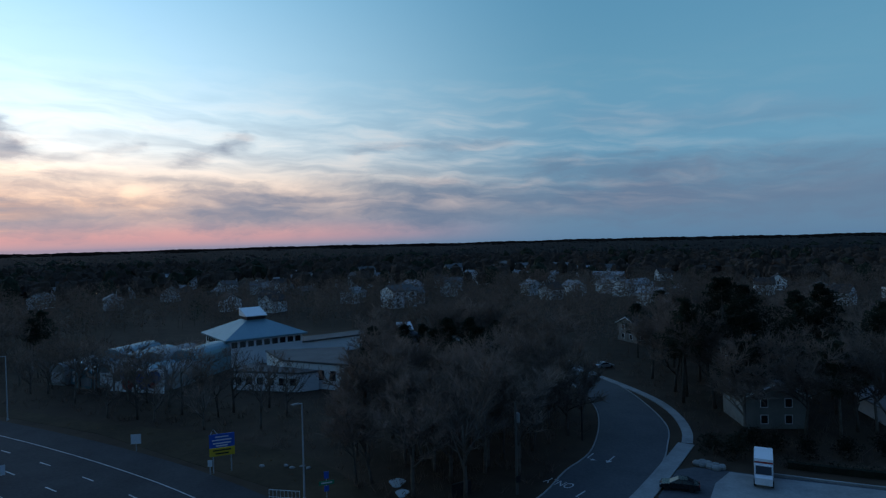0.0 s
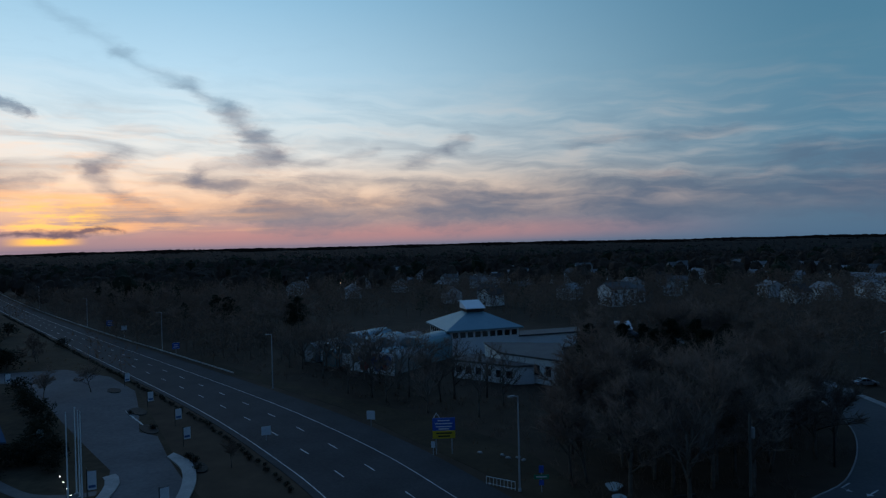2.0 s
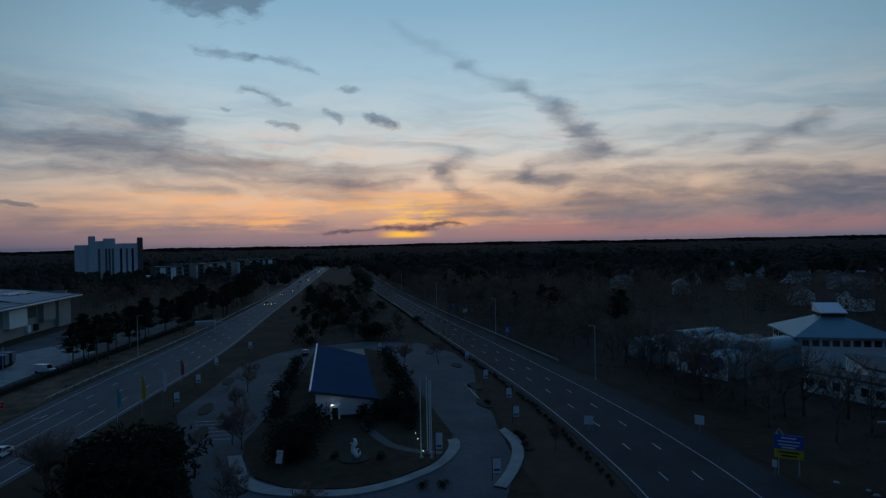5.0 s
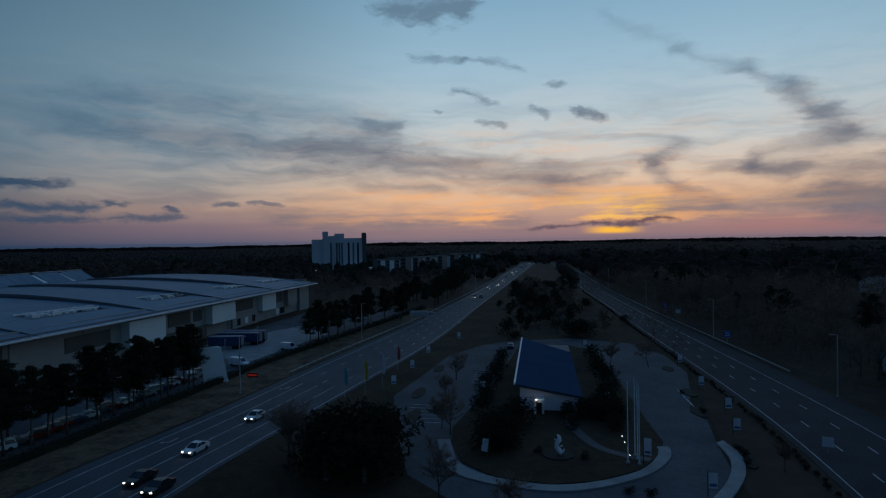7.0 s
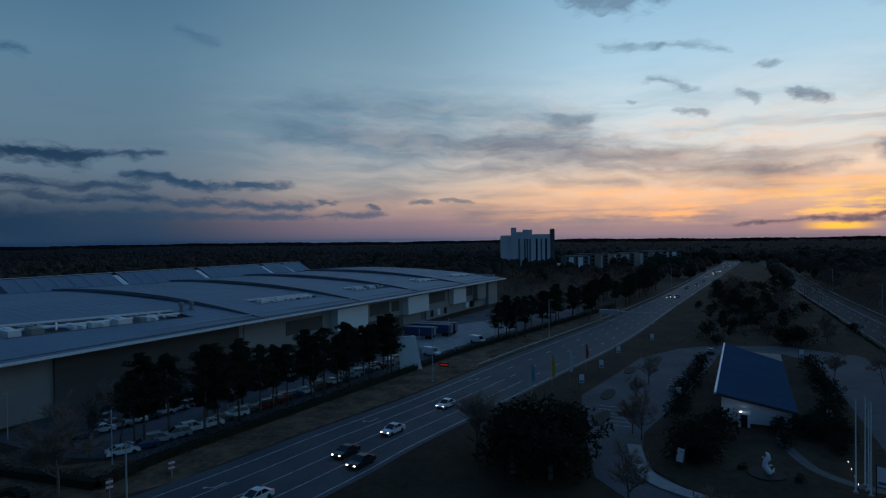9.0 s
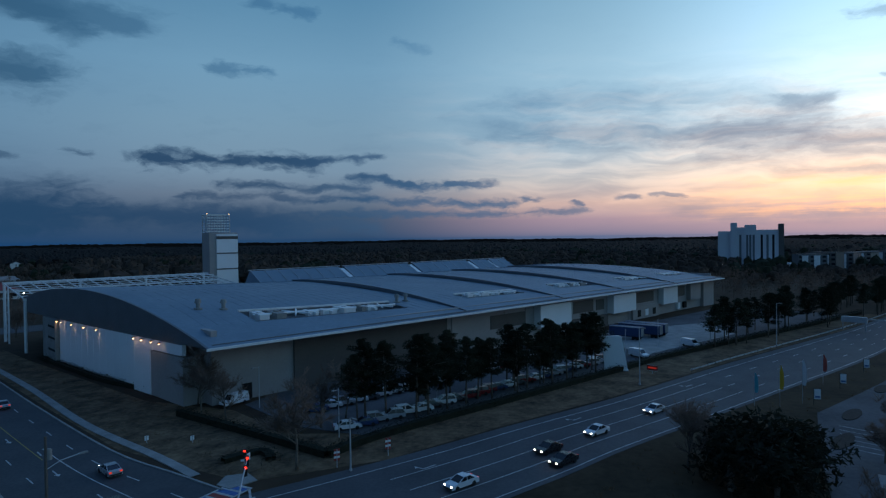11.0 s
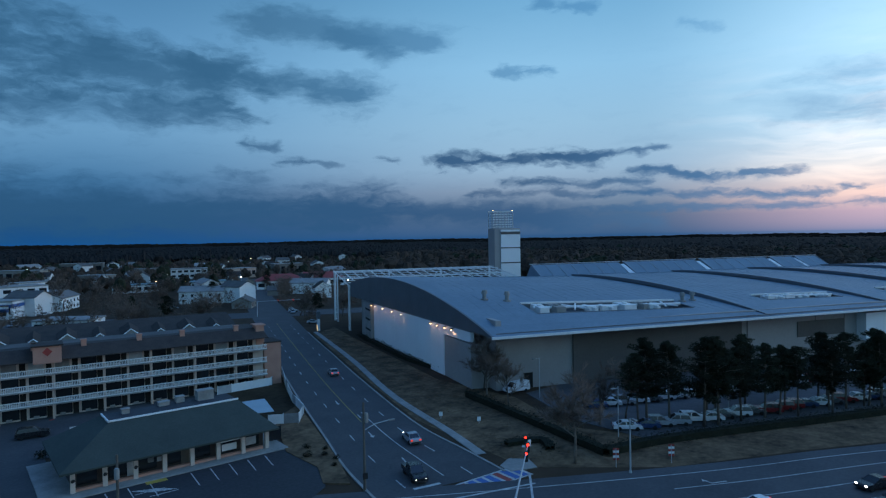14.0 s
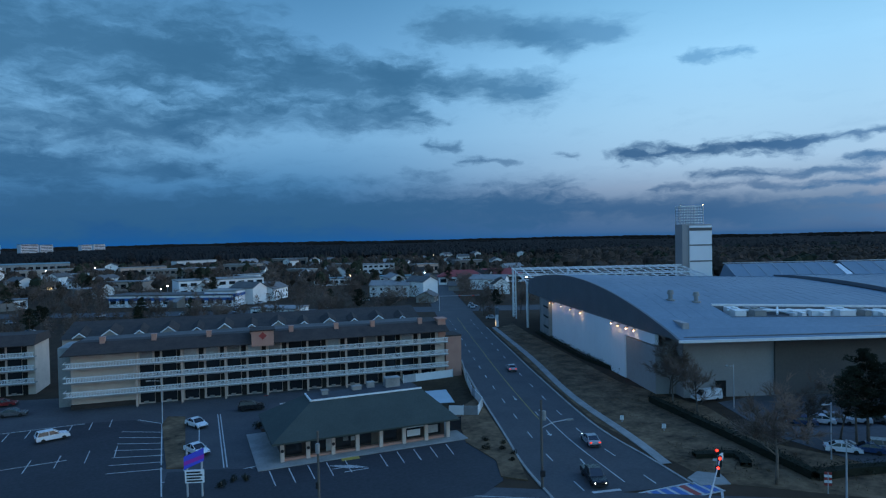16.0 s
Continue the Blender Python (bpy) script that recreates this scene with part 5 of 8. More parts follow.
# ---- restaurant with a deep green mansard ----
REST = pose(-29.3, -85.0, 0.1, 0, 0, 167.7)
rest = thing("restaurant", "low restaurant with a deep green shingled roof", "restaurant", REST)
W, D = 28.8, 17.0
part("wall", Solid().box(1.8, W - 1.4, 3.0, D - 1.5, 0, 3.4), M_BROWN, rest, "dark brown brick walls")
part("apron", Solid().box(-2.0, W + 1.2, -0.6, D, -0.3, 0.12), M_KERB, rest, "pale concrete walk")
part("flower_kerb", Solid().box(1.6, W - 2, 1.6, 2.2, 0.12, 0.45), M_PINK, rest, "low reddish planter kerb")
q = Solid()
q.v = [(0, 0, 3.25), (W, 0, 3.25), (W, D, 3.25), (0, D, 3.25), (7.2, 8.6, 6.5), (W - 3.2, 8.6, 6.5), (W - 3.2, 13.6, 6.5), (7.2, 13.6, 6.5), (0, 0, 3.0), (W, 0, 3.0), (W, D, 3.0), (0, D, 3.0)]
q.f = [(0, 1, 5, 4), (1, 2, 6, 5), (2, 3, 7, 6), (3, 0, 4, 7), (8, 9, 1, 0), (9, 10, 2, 1), (10, 11, 3, 2), (11, 8, 0, 3), (11, 10, 9, 8)]
rr = part("roof", q, M_GREEN, rest, "deep green shingled mansard roof")
part("roof_deck", Solid().box(7.2, W - 3.2, 8.6, 13.6, 6.2, 6.52), M_DARKROOF, rr, "dark blue flat roof deck")
part("deck_edge", Solid().box(7.1, W - 3.1, 8.45, 8.65, 6.48, 6.72).box(7.0, 7.2, 8.45, 13.6, 6.48, 6.72), M_WHITE, rr, "white roof edge")
for x, y, sx, sy, sz in ((9.5, 11.5, 1.0, 0.9, 0.7), (14.8, 12.3, 1.5, 1.0, 0.6), (17.5, 12.8, 1.2, 1.0, 0.9), (20.4, 11.6, 2.5, 1.6, 1.5)):
    part("roof_unit", Solid().box(x, x + sx, y, y + sy, 6.5, 6.5 + sz).box(x - 0.1, x + sx + 0.1, y - 0.1, y + sy + 0.1, 6.5 + sz, 6.58 + sz), M_KERB, rr, "grey rooftop unit")
for i in range(8):
    x = 1.6 + i * 3.68
    post = part("post", Solid().prism([(x - 0.28, 1.3), (x + 0.28, 1.3), (x + 0.24, 1.85), (x - 0.24, 1.85)], 0.1, 3.05), M_CREAM, rest, "pale cream porch post")
    part("window", Solid().box(x + 0.7, x + 3.0, 2.93, 3.0, 0.5, 2.6), M_GLASS, rest)
    if i < 3:
        part("medallion", Solid().tube(((x, 1.29, 1.7), (x, 1.24, 1.7)), 0.25, 10), M_BLACK, post)
part("white_panel", Solid().box(20.6, 23.8, 2.2, 2.3, 2.15, 2.95), M_SCREEN, rest, "white sign panel under the eave")
for x0, x1, z0, z1, mat in ((21.0, 23.2, 0.6, 1.6, M_SCREEN), (24.6, 26.2, 0.7, 1.9, M_CURTAIN), (10.8, 11.6, 1.4, 2.0, M_CURTAIN), (12.0, 12.6, 1.3, 1.9, M_CURTAIN), (8.2, 9.2, 0.1, 2.1, M_CURTAIN)):
    part("window_poster", Solid().box(x0, x1, 2.88, 2.93, z0, z1), mat, rest)
part("door", Solid().box(15.2, 16.8, 2.9, 3.0, 0.1, 2.4), M_POLEWOOD, rest, "brown wooden entrance door")
part("access_pad", Solid().box(9.6, 12.2, -1.6, -0.6, -0.05, 0.03), M_YELLOW, rest, "yellow ramp pad")
rear = part("rear_walls", Solid().box(4, W - 4, D - 2, D + 4.0, 0, 3.6), M_CREAM, rest, "plain cream rear block")

# fence around the pool yard
fence = thing("pool_fence", "tall pale board fence around the pool yard", "fence", kind="")
pts = [(-70, -116.8), (-81.8, -114.8), (-89.9, -122.0), (-82, -110), (-75.5, -99.3), (-71.6, -91.0), (-67.6, -87.2), (-63.6, -90.6)]
for (x0, y0), (x1, y1) in zip(pts, pts[1:]):
    L = math.hypot(x1 - x0, y1 - y0)
    yaw = math.degrees(math.atan2(y1 - y0, x1 - x0))
    n = max(1, int(L / 2.4))
    for i in range(n):
        k = (i + 0.5) / n
        part("fence_panel", Solid().box(-L / n / 2 + 0.06, L / n / 2 - 0.06, -0.03, 0.03, 0.05, 1.75), M_WHITE if i % 5 else M_CURTAIN, fence, at=pose(x0 + (x1 - x0) * k, y0 + (y1 - y0) * k, 0.1, 0, 0, yaw))
        part("fence_post", Solid().box(-0.06, 0.06, -0.06, 0.06, 0, 1.9), M_WHITE, fence, at=pose(x0 + (x1 - x0) * i / n, y0 + (y1 - y0) * i / n, 0.1, 0, 0, yaw))

# ---- visitor centre: one slope of blue metal, high along the near left edge ----
VC = pose(-101.5, 56.6, 0.2, 0, 0, 149.0)
vc = thing("visitor_centre", "long low visitor centre with a blue metal roof", "visitor centre", VC)
L, Wd = 53.0, 11.4          # local x away from the eye; local y to the left, so the far side is negative
s = Solid()
s.v = [(-0.8, 0.8, 5.0), (L, 0.8, 5.0), (L - 9, -Wd, 2.9), (-0.8, -Wd, 2.9), (-0.8, 0.8, 4.75), (L, 0.8, 4.75), (L - 9, -Wd, 2.65), (-0.8, -Wd, 2.65)]
s.f = [(3, 2, 1, 0), (4, 5, 6, 7), (0, 1, 5, 4), (1, 2, 6, 5), (2, 3, 7, 6), (3, 0, 4, 7)]
vr = part("roof", s, M_BLUEROOF, vc, "single-slope blue metal roof")
part("eave_trim", Solid().box(-0.9, L + 0.1, 0.8, 1.15, 4.7, 5.12), M_WHITE, vr, "white roof edge")
part("front_trim", Solid().prism([(-1.0, 1.1), (-0.8, 1.1), (-0.8, -Wd), (-1.0, -Wd)], [4.6, 4.6, 2.5, 2.5], [4.85, 4.85, 2.75, 2.75]), M_DARKROOF, vr)
part("wall", Solid().prism([(0, 0), (L - 2, 0), (L - 10, -Wd + 0.8), (0, -Wd + 0.8)], 0, [4.7, 4.7, 2.75, 2.75]), M_SCREEN, vc, "white painted walls")
part("porch", Solid().box(-2.6, 0.0, -4.4, -2.6, 0, 2.6), M_SCREEN, vc, "white entrance porch")
part("porch_door", Solid().box(-2.66, -2.6, -4.0, -3.0, 0, 2.1), M_GLASS, vc)
lampb = part("porch_lamp", Solid().box(-2.9, -2.6, -3.2, -2.8, 2.75, 2.9), M_BLACK, vc)
part("bulb", Solid().ball(-2.8, -3.0, 2.68, 0.16, 0.16, 0.12), G_WHITE, lampb)
data = bpy.data.lights.new("porch_light", "POINT")
data.energy, data.color, data.shadow_soft_size = 10, (1.0, 0.92, 0.8), 0.15
lo = new("porch_light", data)
lo.matrix_world = VC @ Matrix.Translation((-3.0, -3.0, 3.1))
part("annexe", Solid().box(L - 6, L + 3, -11, -4, 0, 2.4).box(L - 6.4, L + 3.4, -11.4, -3.6, 2.4, 2.6), M_BRICKISH, vc, "low brown annexe")

# ---- museum with a teal hipped roof ----
mus = thing("museum_hall", "museum hall with a teal pyramid roof and cupola", "museum", pose(-57.0, 162.6, 0, 0, 0, 36) @ Matrix.Diagonal((0.96, 0.96, 1, 1)))
part("wall", Solid().box(0, 21.5, 0, 21.5, 0, 7.4), M_SCREEN, mus, "white walls with a window band")
q = Solid()
q.v = [(-1.2, -1.2, 7.3), (22.7, -1.2, 7.3), (22.7, 22.7, 7.3), (-1.2, 22.7, 7.3), (8.4, 8.4, 11.3), (13.1, 8.4, 11.3), (13.1, 13.1, 11.3), (8.4, 13.1, 11.3), (-1.2, -1.2, 6.9), (22.7, -1.2, 6.9), (22.7, 22.7, 6.9), (-1.2, 22.7, 6.9)]
q.f = [(0, 1, 5, 4), (1, 2, 6, 5), (2, 3, 7, 6), (3, 0, 4, 7), (4, 5, 6, 7), (8, 9, 1, 0), (9, 10, 2, 1), (10, 11, 3, 2), (11, 8, 0, 3), (11, 10, 9, 8)]
mr = part("roof", q, M_TEALROOF, mus, "teal metal pyramid roof")
part("cupola", Solid().box(8.0, 13.5, 8.0, 13.5, 11.2, 12.1), M_BROWN, mr)
part("cupola_roof", Solid().prism([(7.6, 7.4), (13.9, 7.4), (13.9, 13.9), (7.6, 13.9)], 12.1, [12.3, 12.3, 14.2, 14.2]), M_WHITE, mr, "pale tilted skylight")
for i in range(9):
    for k in range(2):
        s = Solid().box(0, 1.6, -0.08, 0.02, 5.0, 6.5)
        m = pose(0.9 + i * 2.3, 0, 0) if k == 0 else pose(0, 20.6 - i * 2.3, 0, 0, 0, -90)
        part("window", s, M_GLASS, mus, at=m)
part("east_wing", Solid().box(21.5, 46, 2, 10, 0, 4.0), M_SCREEN, mus)
part("east_roof", Solid().box(21.6, 46.4, 1.6, 10.4, 4.0, 4.4), M_DARKROOF, mus)


def flat_wing(name, label, x, y, poly, h, roof_label):
    """A low flat-roofed wing with a parapet and a row of windows on its front edge."""
    t = thing(name, label, "museum", pose(x, y, 0))
    poly = [(a - x, b - y) for a, b in poly]
    NO_TREES.append([(a + x, b + y) for a, b in poly])
    part("wall", Solid().prism(poly, 0, h), M_SIDING, t, "pale panelled wall")
    part("roof", Solid().prism([(a * 1.03, b * 1.03) for a, b in poly], h, h + 0.4), M_FLATROOF, t, roof_label)
    (x0, y0), (x1, y1) = poly[0], poly[1]
    yaw, long = math.degrees(math.atan2(y1 - y0, x1 - x0)), math.hypot(x1 - x0, y1 - y0)
    for i in range(int(long / 2.6)):
        k = (i + 0.5) / int(long / 2.6)
        part("window", Solid().box(-0.7, 0.7, -0.08, 0.02, h * 0.35, h * 0.75), M_GLASS, t, at=pose(x0 + (x1 - x0) * k, y0 + (y1 - y0) * k, 0, 0, 0, yaw))
    return t


flat_wing("museum_wing", "low museum wing under a brown flat roof", -32, 146, [(-37, 140.8), (-20.7, 133.6), (-25.7, 156), (-44.5, 154)], 5.5, "brown flat roof")
flat_wing("museum_wing", "low front wing of the museum with pale walls", -38, 139, [(-47.5, 138), (-32, 134), (-28, 136.0), (-37, 140.6), (-46, 146)], 3.9, "brown flat roof")
mus2 = thing("museum_pavilion", "smaller museum pavilion with a dark hipped roof", "museum", pose(-15, 163, 0, 0, 0, 15))
part("wall", Solid().box(0, 11, 0, 11, 0, 5.6), M_SCREEN, mus2)
q = Solid()
q.v = [(-0.8, -0.8, 5.5), (11.8, -0.8, 5.5), (11.8, 11.8, 5.5), (-0.8, 11.8, 5.5), (4.2, 4.2, 8.0), (6.8, 4.2, 8.0), (6.8, 6.8, 8.0), (4.2, 6.8, 8.0)]
q.f = [(0, 1, 5, 4), (1, 2, 6, 5), (2, 3, 7, 6), (3, 0, 4, 7), (4, 5, 6, 7), (3, 2, 1, 0)]
part("roof", q, M_DARKROOF, mus2)
part("cupola_roof", Solid().prism([(3.6, 3.4), (7.6, 3.4), (7.6, 7.6), (3.6, 7.6)], 8.0, [8.2, 8.2, 9.8, 9.8]), M_WHITE, mus2, "pale tilted skylight")
for i in range(4):
    part("window", Solid().box(1.0 + i * 2.5, 2.4 + i * 2.5, -0.06, 0.02, 3.4, 4.8), M_GLASS, mus2)
part("deck_rail", Solid().box(-1, 13, -3.0, -2.9, 2.6, 3.5), M_STEEL, mus2)
aq = thing("aquarium_shed", "group of pale curved aquarium roofs with a painted wall", "museum", pose(-95.0, 146.2, 0, 0, 0, -16) @ Matrix.Diagonal((0.84, 1, 1, 1)))
NO_TREES.append([(-93, 147), (-80, 142), (-52, 133.5), (-46, 154), (-86, 168)])
rnd = random.Random(3)
for i in range(11):
    back = i > 6
    x, w = ((i - 7) * 8.4 + 6, 8.2) if back else (i * 5.7, rnd.uniform(5.2, 6.4))
    h = rnd.uniform(4.2, 5.4) if back else rnd.uniform(2.9, 4.3)
    arc = [(x + w / 2 - w / 2 * math.cos(math.pi * j / 8), h + (2.0 if back else 1.5) * math.sin(math.pi * j / 8)) for j in range(9)]
    y0 = 11 + 2 * math.sin(i * 1.3) if back else 1.5 + 1.8 * math.sin(i * 2.1)
    part("vault", Solid().profile([(x, 0), *arc, (x + w, 0)][::-1], y0, y0 + (14 if back else 11)), M_KERB if i % 3 == 0 else M_TEALROOF, aq, "pale curved roof vault")
    if not back:
        part("vault_front", Solid().box(x + 0.8, x + w - 0.8, y0 - 0.12, y0, 0.6, h - 0.6), M_SIDING if i % 2 else M_CURTAIN, aq)
mural = part("painted_wall", Solid().box(24, 41, -0.9, -0.5, 0, 5.2), M_SCREEN, aq, "wall painted with blue and red sea shapes")
for i in range(13):
    x, z, r = rnd.uniform(25.5, 39.5), rnd.uniform(1.5, 3.9), rnd.uniform(0.6, 1.5)
    part("painted_shape", Solid().prism([(r * math.cos(a) * 1.3, r * math.sin(a)) for a in (2 * math.pi * j / 9 for j in range(9))], 0, 0.02), (M_SIGNBLUE, M_DARKROOF, M_REDPAINT, M_BLUEPAINT)[i % 4], mural, at=pose(x, -0.92, z, 90, 0, 0))

# ---- houses ----
def house(name, w, d, h, rise, wall, roofm, label, windows=3, storeys=2, near=False):
    t = thing(name, label, "house")
    g = Solid().box(-w / 2, w / 2, -d / 2, d / 2, 0, h)
    for x in (-w / 2, w / 2):
        g.face((x, -d / 2, h), (x, d / 2, h), (x, 0, h + rise))
    part("wall", g, wall, t)
    e, k = 0.5, rise / (d / 2)
    r = Solid()
    for sgn in (-1, 1):
        y = sgn * (d / 2 + e)
        r.v.extend([(-w / 2 - e, y, h - e * k), (w / 2 + e, y, h - e * k), (w / 2 + e, 0, h + rise), (-w / 2 - e, 0, h + rise), (-w / 2 - e, y, h - e * k + 0.25), (w / 2 + e, y, h - e * k + 0.25), (w / 2 + e, 0, h + rise + 0.25), (-w / 2 - e, 0, h + rise + 0.25)])
        b = len(r.v) - 8
        r.f.extend(tuple(b + i for i in f) for f in ((0, 1, 2, 3), (4, 5, 6, 7), (0, 1, 5, 4), (1, 2, 6, 5), (3, 0, 4, 7)))
    roof = part("roof", r, roofm, t)
    if near:
        part("bargeboard", Solid().tube(((-w / 2 - e, -d / 2 - e, h - e * k), (-w / 2 - e, 0, h + rise + 0.1), (-w / 2 - e, d / 2 + e, h - e * k)), 0.13, 4).tube(((w / 2 + e, -d / 2 - e, h - e * k), (w / 2 + e, 0, h + rise + 0.1), (w / 2 + e, d / 2 + e, h - e * k)), 0.13, 4), M_WHITE, roof)
    for s in range(storeys):
        for i in range(windows):
            x = -w / 2 + w * (i + 0.5) / windows
            y = -d / 2 - 0.04
            win = part("window", Solid().box(x - 0.55, x + 0.55, y - 0.04, y + 0.04, s * 2.7 + 0.9, s * 2.7 + 2.2), M_GLASS, t)
            if near:
                part("window_frame", Solid().box(x - 0.68, x + 0.68, y - 0.03, y + 0.03, s * 2.7 + 0.78, s * 2.7 + 2.32), M_WHITE, win)
        for y in (-d / 5, d / 5) if near else (0,):
            for x in (-w / 2 - 0.04, w / 2 + 0.04) if near else (w / 2 + 0.04,):
                win = part("window", Solid().box(x - 0.04, x + 0.04, y - 0.5, y + 0.5, s * 2.7 + 0.9, s * 2.7 + 2.2), M_GLASS, t)
                if near:
                    part("window_frame", Solid().box(x - 0.03, x + 0.03, y - 0.62, y + 0.62, s * 2.7 + 0.78, s * 2.7 + 2.32), M_WHITE, win)
    part("door", Solid().box(-0.5, 0.5, -d / 2 - 0.07, -d / 2, 0.1, 2.2), M_DARK, t)
    part("chimney", Solid().box(w / 4, w / 4 + 0.8, -0.4, 0.4, h, h + rise + 0.9), M_BRICKISH, t)
    return t


near_house = house("house", 10.4, 9.5, 5.4, 1.9, M_BRICKISH, M_SHINGLE, "two-storey grey-brown house with white roof trim", 3, 2, True)
near_house.matrix_basis = pose(54, 106.0, 0, 0, 0, 85) 
house("house", 11, 8, 2.9, 2.0, M_SIDING, M_SHINGLE, "low pale house behind the trees", 3, 1).matrix_basis = pose(76, 104, 0, 0, 0, 80)
for x, y, yaw in ((74, 150, 10), (98, 128, 70), (90, 165, 30), (112, 190, 0), (60, 190, 20)):
    copy_thing(near_house, pose(x, y, 0, 0, 0, yaw))
FAR = [house("house", 11, 9, 5.6, 2.6, M_SIDING, M_SHINGLE, "pale two-storey house among bare trees", 3),
       house("house", 9, 9, 5.6, 3.0, M_SIDING, M_BROWN, "narrow pale house with a brown roof", 2),
       house("house", 22, 10, 6.2, 2.4, M_SIDING, M_SHINGLE, "pale row of town houses", 5),
       house("house", 12, 9, 3.0, 2.2, M_BRICKISH, M_SHINGLE, "low brown house among bare trees", 3, 1),
       house("house", 14, 11, 8.2, 2.6, M_SIDING, M_FLATROOF, "tall white apartment house", 3, 3)]
HOUSES = []
rnd = random.Random(21)


def put_house(kind, az, d, yaw=None):
    x, y = -math.sin(radians(az)) * d, math.cos(radians(az)) * d
    if any(math.hypot(x - a, y - b) < 17 for a, b in HOUSES):
        return
    HOUSES.append((x, y))
    m = pose(x, y, 0, 0, 0, rnd.uniform(0, 360) if yaw is None else yaw)
    if kind not in used:
        used.add(kind)
        FAR[kind].matrix_basis = m
    else:
        copy_thing(FAR[kind], m)


used = set()
put_house(4, 4.2, 305, 40), put_house(0, 3.0, 322, 20), put_house(2, 21.5, 560, 10), put_house(2, 23.5, 590, 30), put_house(4, 22, 600, 0)
for i in range(58):                     # quarter north of the museum
    put_house(rnd.choice((0, 0, 1, 2, 3, 4)), rnd.uniform(-17, 15), rnd.uniform(330, 620))
for i in range(22):
    put_house(rnd.choice((0, 1, 3)), rnd.uniform(14, 34), rnd.uniform(300, 640))
for i in range(16):
    put_house(rnd.choice((0, 3, 1)), rnd.uniform(-40, -18), rnd.uniform(230, 560))
for i in range(72):                    # town beyond the motel
    put_house(rnd.choice((0, 1, 3, 3, 2, 4)), rnd.uniform(137, 186), rnd.uniform(330, 900))
for i in range(18):
    put_house(rnd.choice((0, 1, 3, 2)), rnd.uniform(138, 150), rnd.uniform(300, 520))
for i in range(16):
    put_house(rnd.choice((0, 1)), rnd.uniform(-19, 26), rnd.uniform(300, 480))


# ---- larger buildings far off ----
def block(name, label, category, az, d, w, dep, h, yaw, wall, roofm, windows=0, floors=1, band=None, strip=False):
    x, y = -math.sin(radians(az)) * d, math.cos(radians(az)) * d
    HOUSES.append((x, y))
    t = thing(name, label, category, pose(x, y, 0, 0, 0, yaw))
    part("wall", Solid().box(-w / 2, w / 2, -dep / 2, dep / 2, 0, h), wall, t)
    part("roof", Solid().box(-w / 2 - 0.3, w / 2 + 0.3, -dep / 2 - 0.3, dep / 2 + 0.3, h, h + 0.5), roofm, t)
    if band:
        part("band", Solid().box(-w / 2 - 0.12, w / 2 + 0.12, -dep / 2 - 0.12, dep / 2 + 0.12, h - 2.4, h - 1.0), band, t, "coloured fascia band")
    for f in range(floors):
        for i in range(windows):
            xx = -w / 2 + w * (i + 0.5) / windows
            ww = w / windows * (0.46 if strip else 0.32)
            z = f * (h / floors) + h / floors * 0.3
            for yy in (-dep / 2 - 0.06,):
                part("window", Solid().box(xx - ww, xx + ww, yy - 0.06, yy + 0.06, z, z + h / floors * 0.45), M_GLASS, t)
    return t


block("shop_building", "long white shop building with a blue band", "shop", 168.3, 341, 64, 16, 5.6, 140, M_SCREEN, M_FLATROOF, 14, 1, M_BLUEPAINT)
block("shop_building", "taller white shop end with a blue band", "shop", 164.4, 330, 16, 16, 7.4, 140, M_SCREEN, M_KERB, 4, 1, M_BLUEPAINT)
block("shop_building", "white two-storey shop with a flat roof", "shop", 165.1, 412, 50, 22, 8.6, 178, M_SCREEN, M_KERB, 9, 2)
block("shop_building", "cream shop with a pale roof", "shop", 160.0, 268, 20, 12, 3.8, 130, M_SIDING, M_SHINGLE, 4, 1)
block("shop_building", "low white building with a teal roof", "shop", 149.1, 452, 30, 14, 4.4, 150, M_SIDING, M_TEALROOF, 6, 1)
block("shop_building", "low white flat-roofed shop building", "shop", 155.2, 442, 26, 14, 4.6, 150, M_SIDING, M_TEALROOF, 6, 1)
block("apartment_block", "grey two-storey apartment row behind the shops", "apartment building", 168.0, 566, 54, 14, 9.6, 168, M_BRICKISH, M_SHINGLE, 12, 2)
block("apartment_block", "white three-storey house with a stepped roof", "apartment building", 151.1, 522, 26, 14, 10.5, 150, M_SIDING, M_SHINGLE, 6, 3)
lit = block("shop_building", "low shop row with warm lit windows", "shop", 179.2, 512, 36, 12, 5.4, 178, M_TAN, M_FLATROOF, 8, 1)
for i in range(5):
    part("lit_window", Solid().box(-15 + i * 7, -12 + i * 7, -6.2, -6.1, 0.8, 2.6), G_WINDOW, lit, "warm lit shop window")
block("shop_building", "small white shop with a low roof", "shop", 180.1, 380, 14, 10, 4.4, 178, M_SIDING, M_SHINGLE, 4, 1)
for az, d, w, h in ((174.5, 430, 22, 5), (172.0, 470, 30, 6), (176.5, 600, 34, 7), (162.5, 480, 20, 7), (158.0, 520, 22, 8), (171, 650, 40, 9), (163, 640, 36, 9), (154, 610, 26, 8), (147, 560, 24, 8), (143, 610, 28, 9), (178, 700, 50, 8), (167, 780, 50, 10), (159, 760, 40, 10)):
    block("shop_building", "pale flat-roofed building among bare trees", "shop", az, d, w, 12, h, az + 40 * math.sin(d), (M_SIDING, M_BRICKISH, M_TAN)[d // 10 % 3], M_SHINGLE if d % 20 else M_KERB, 5, 1)
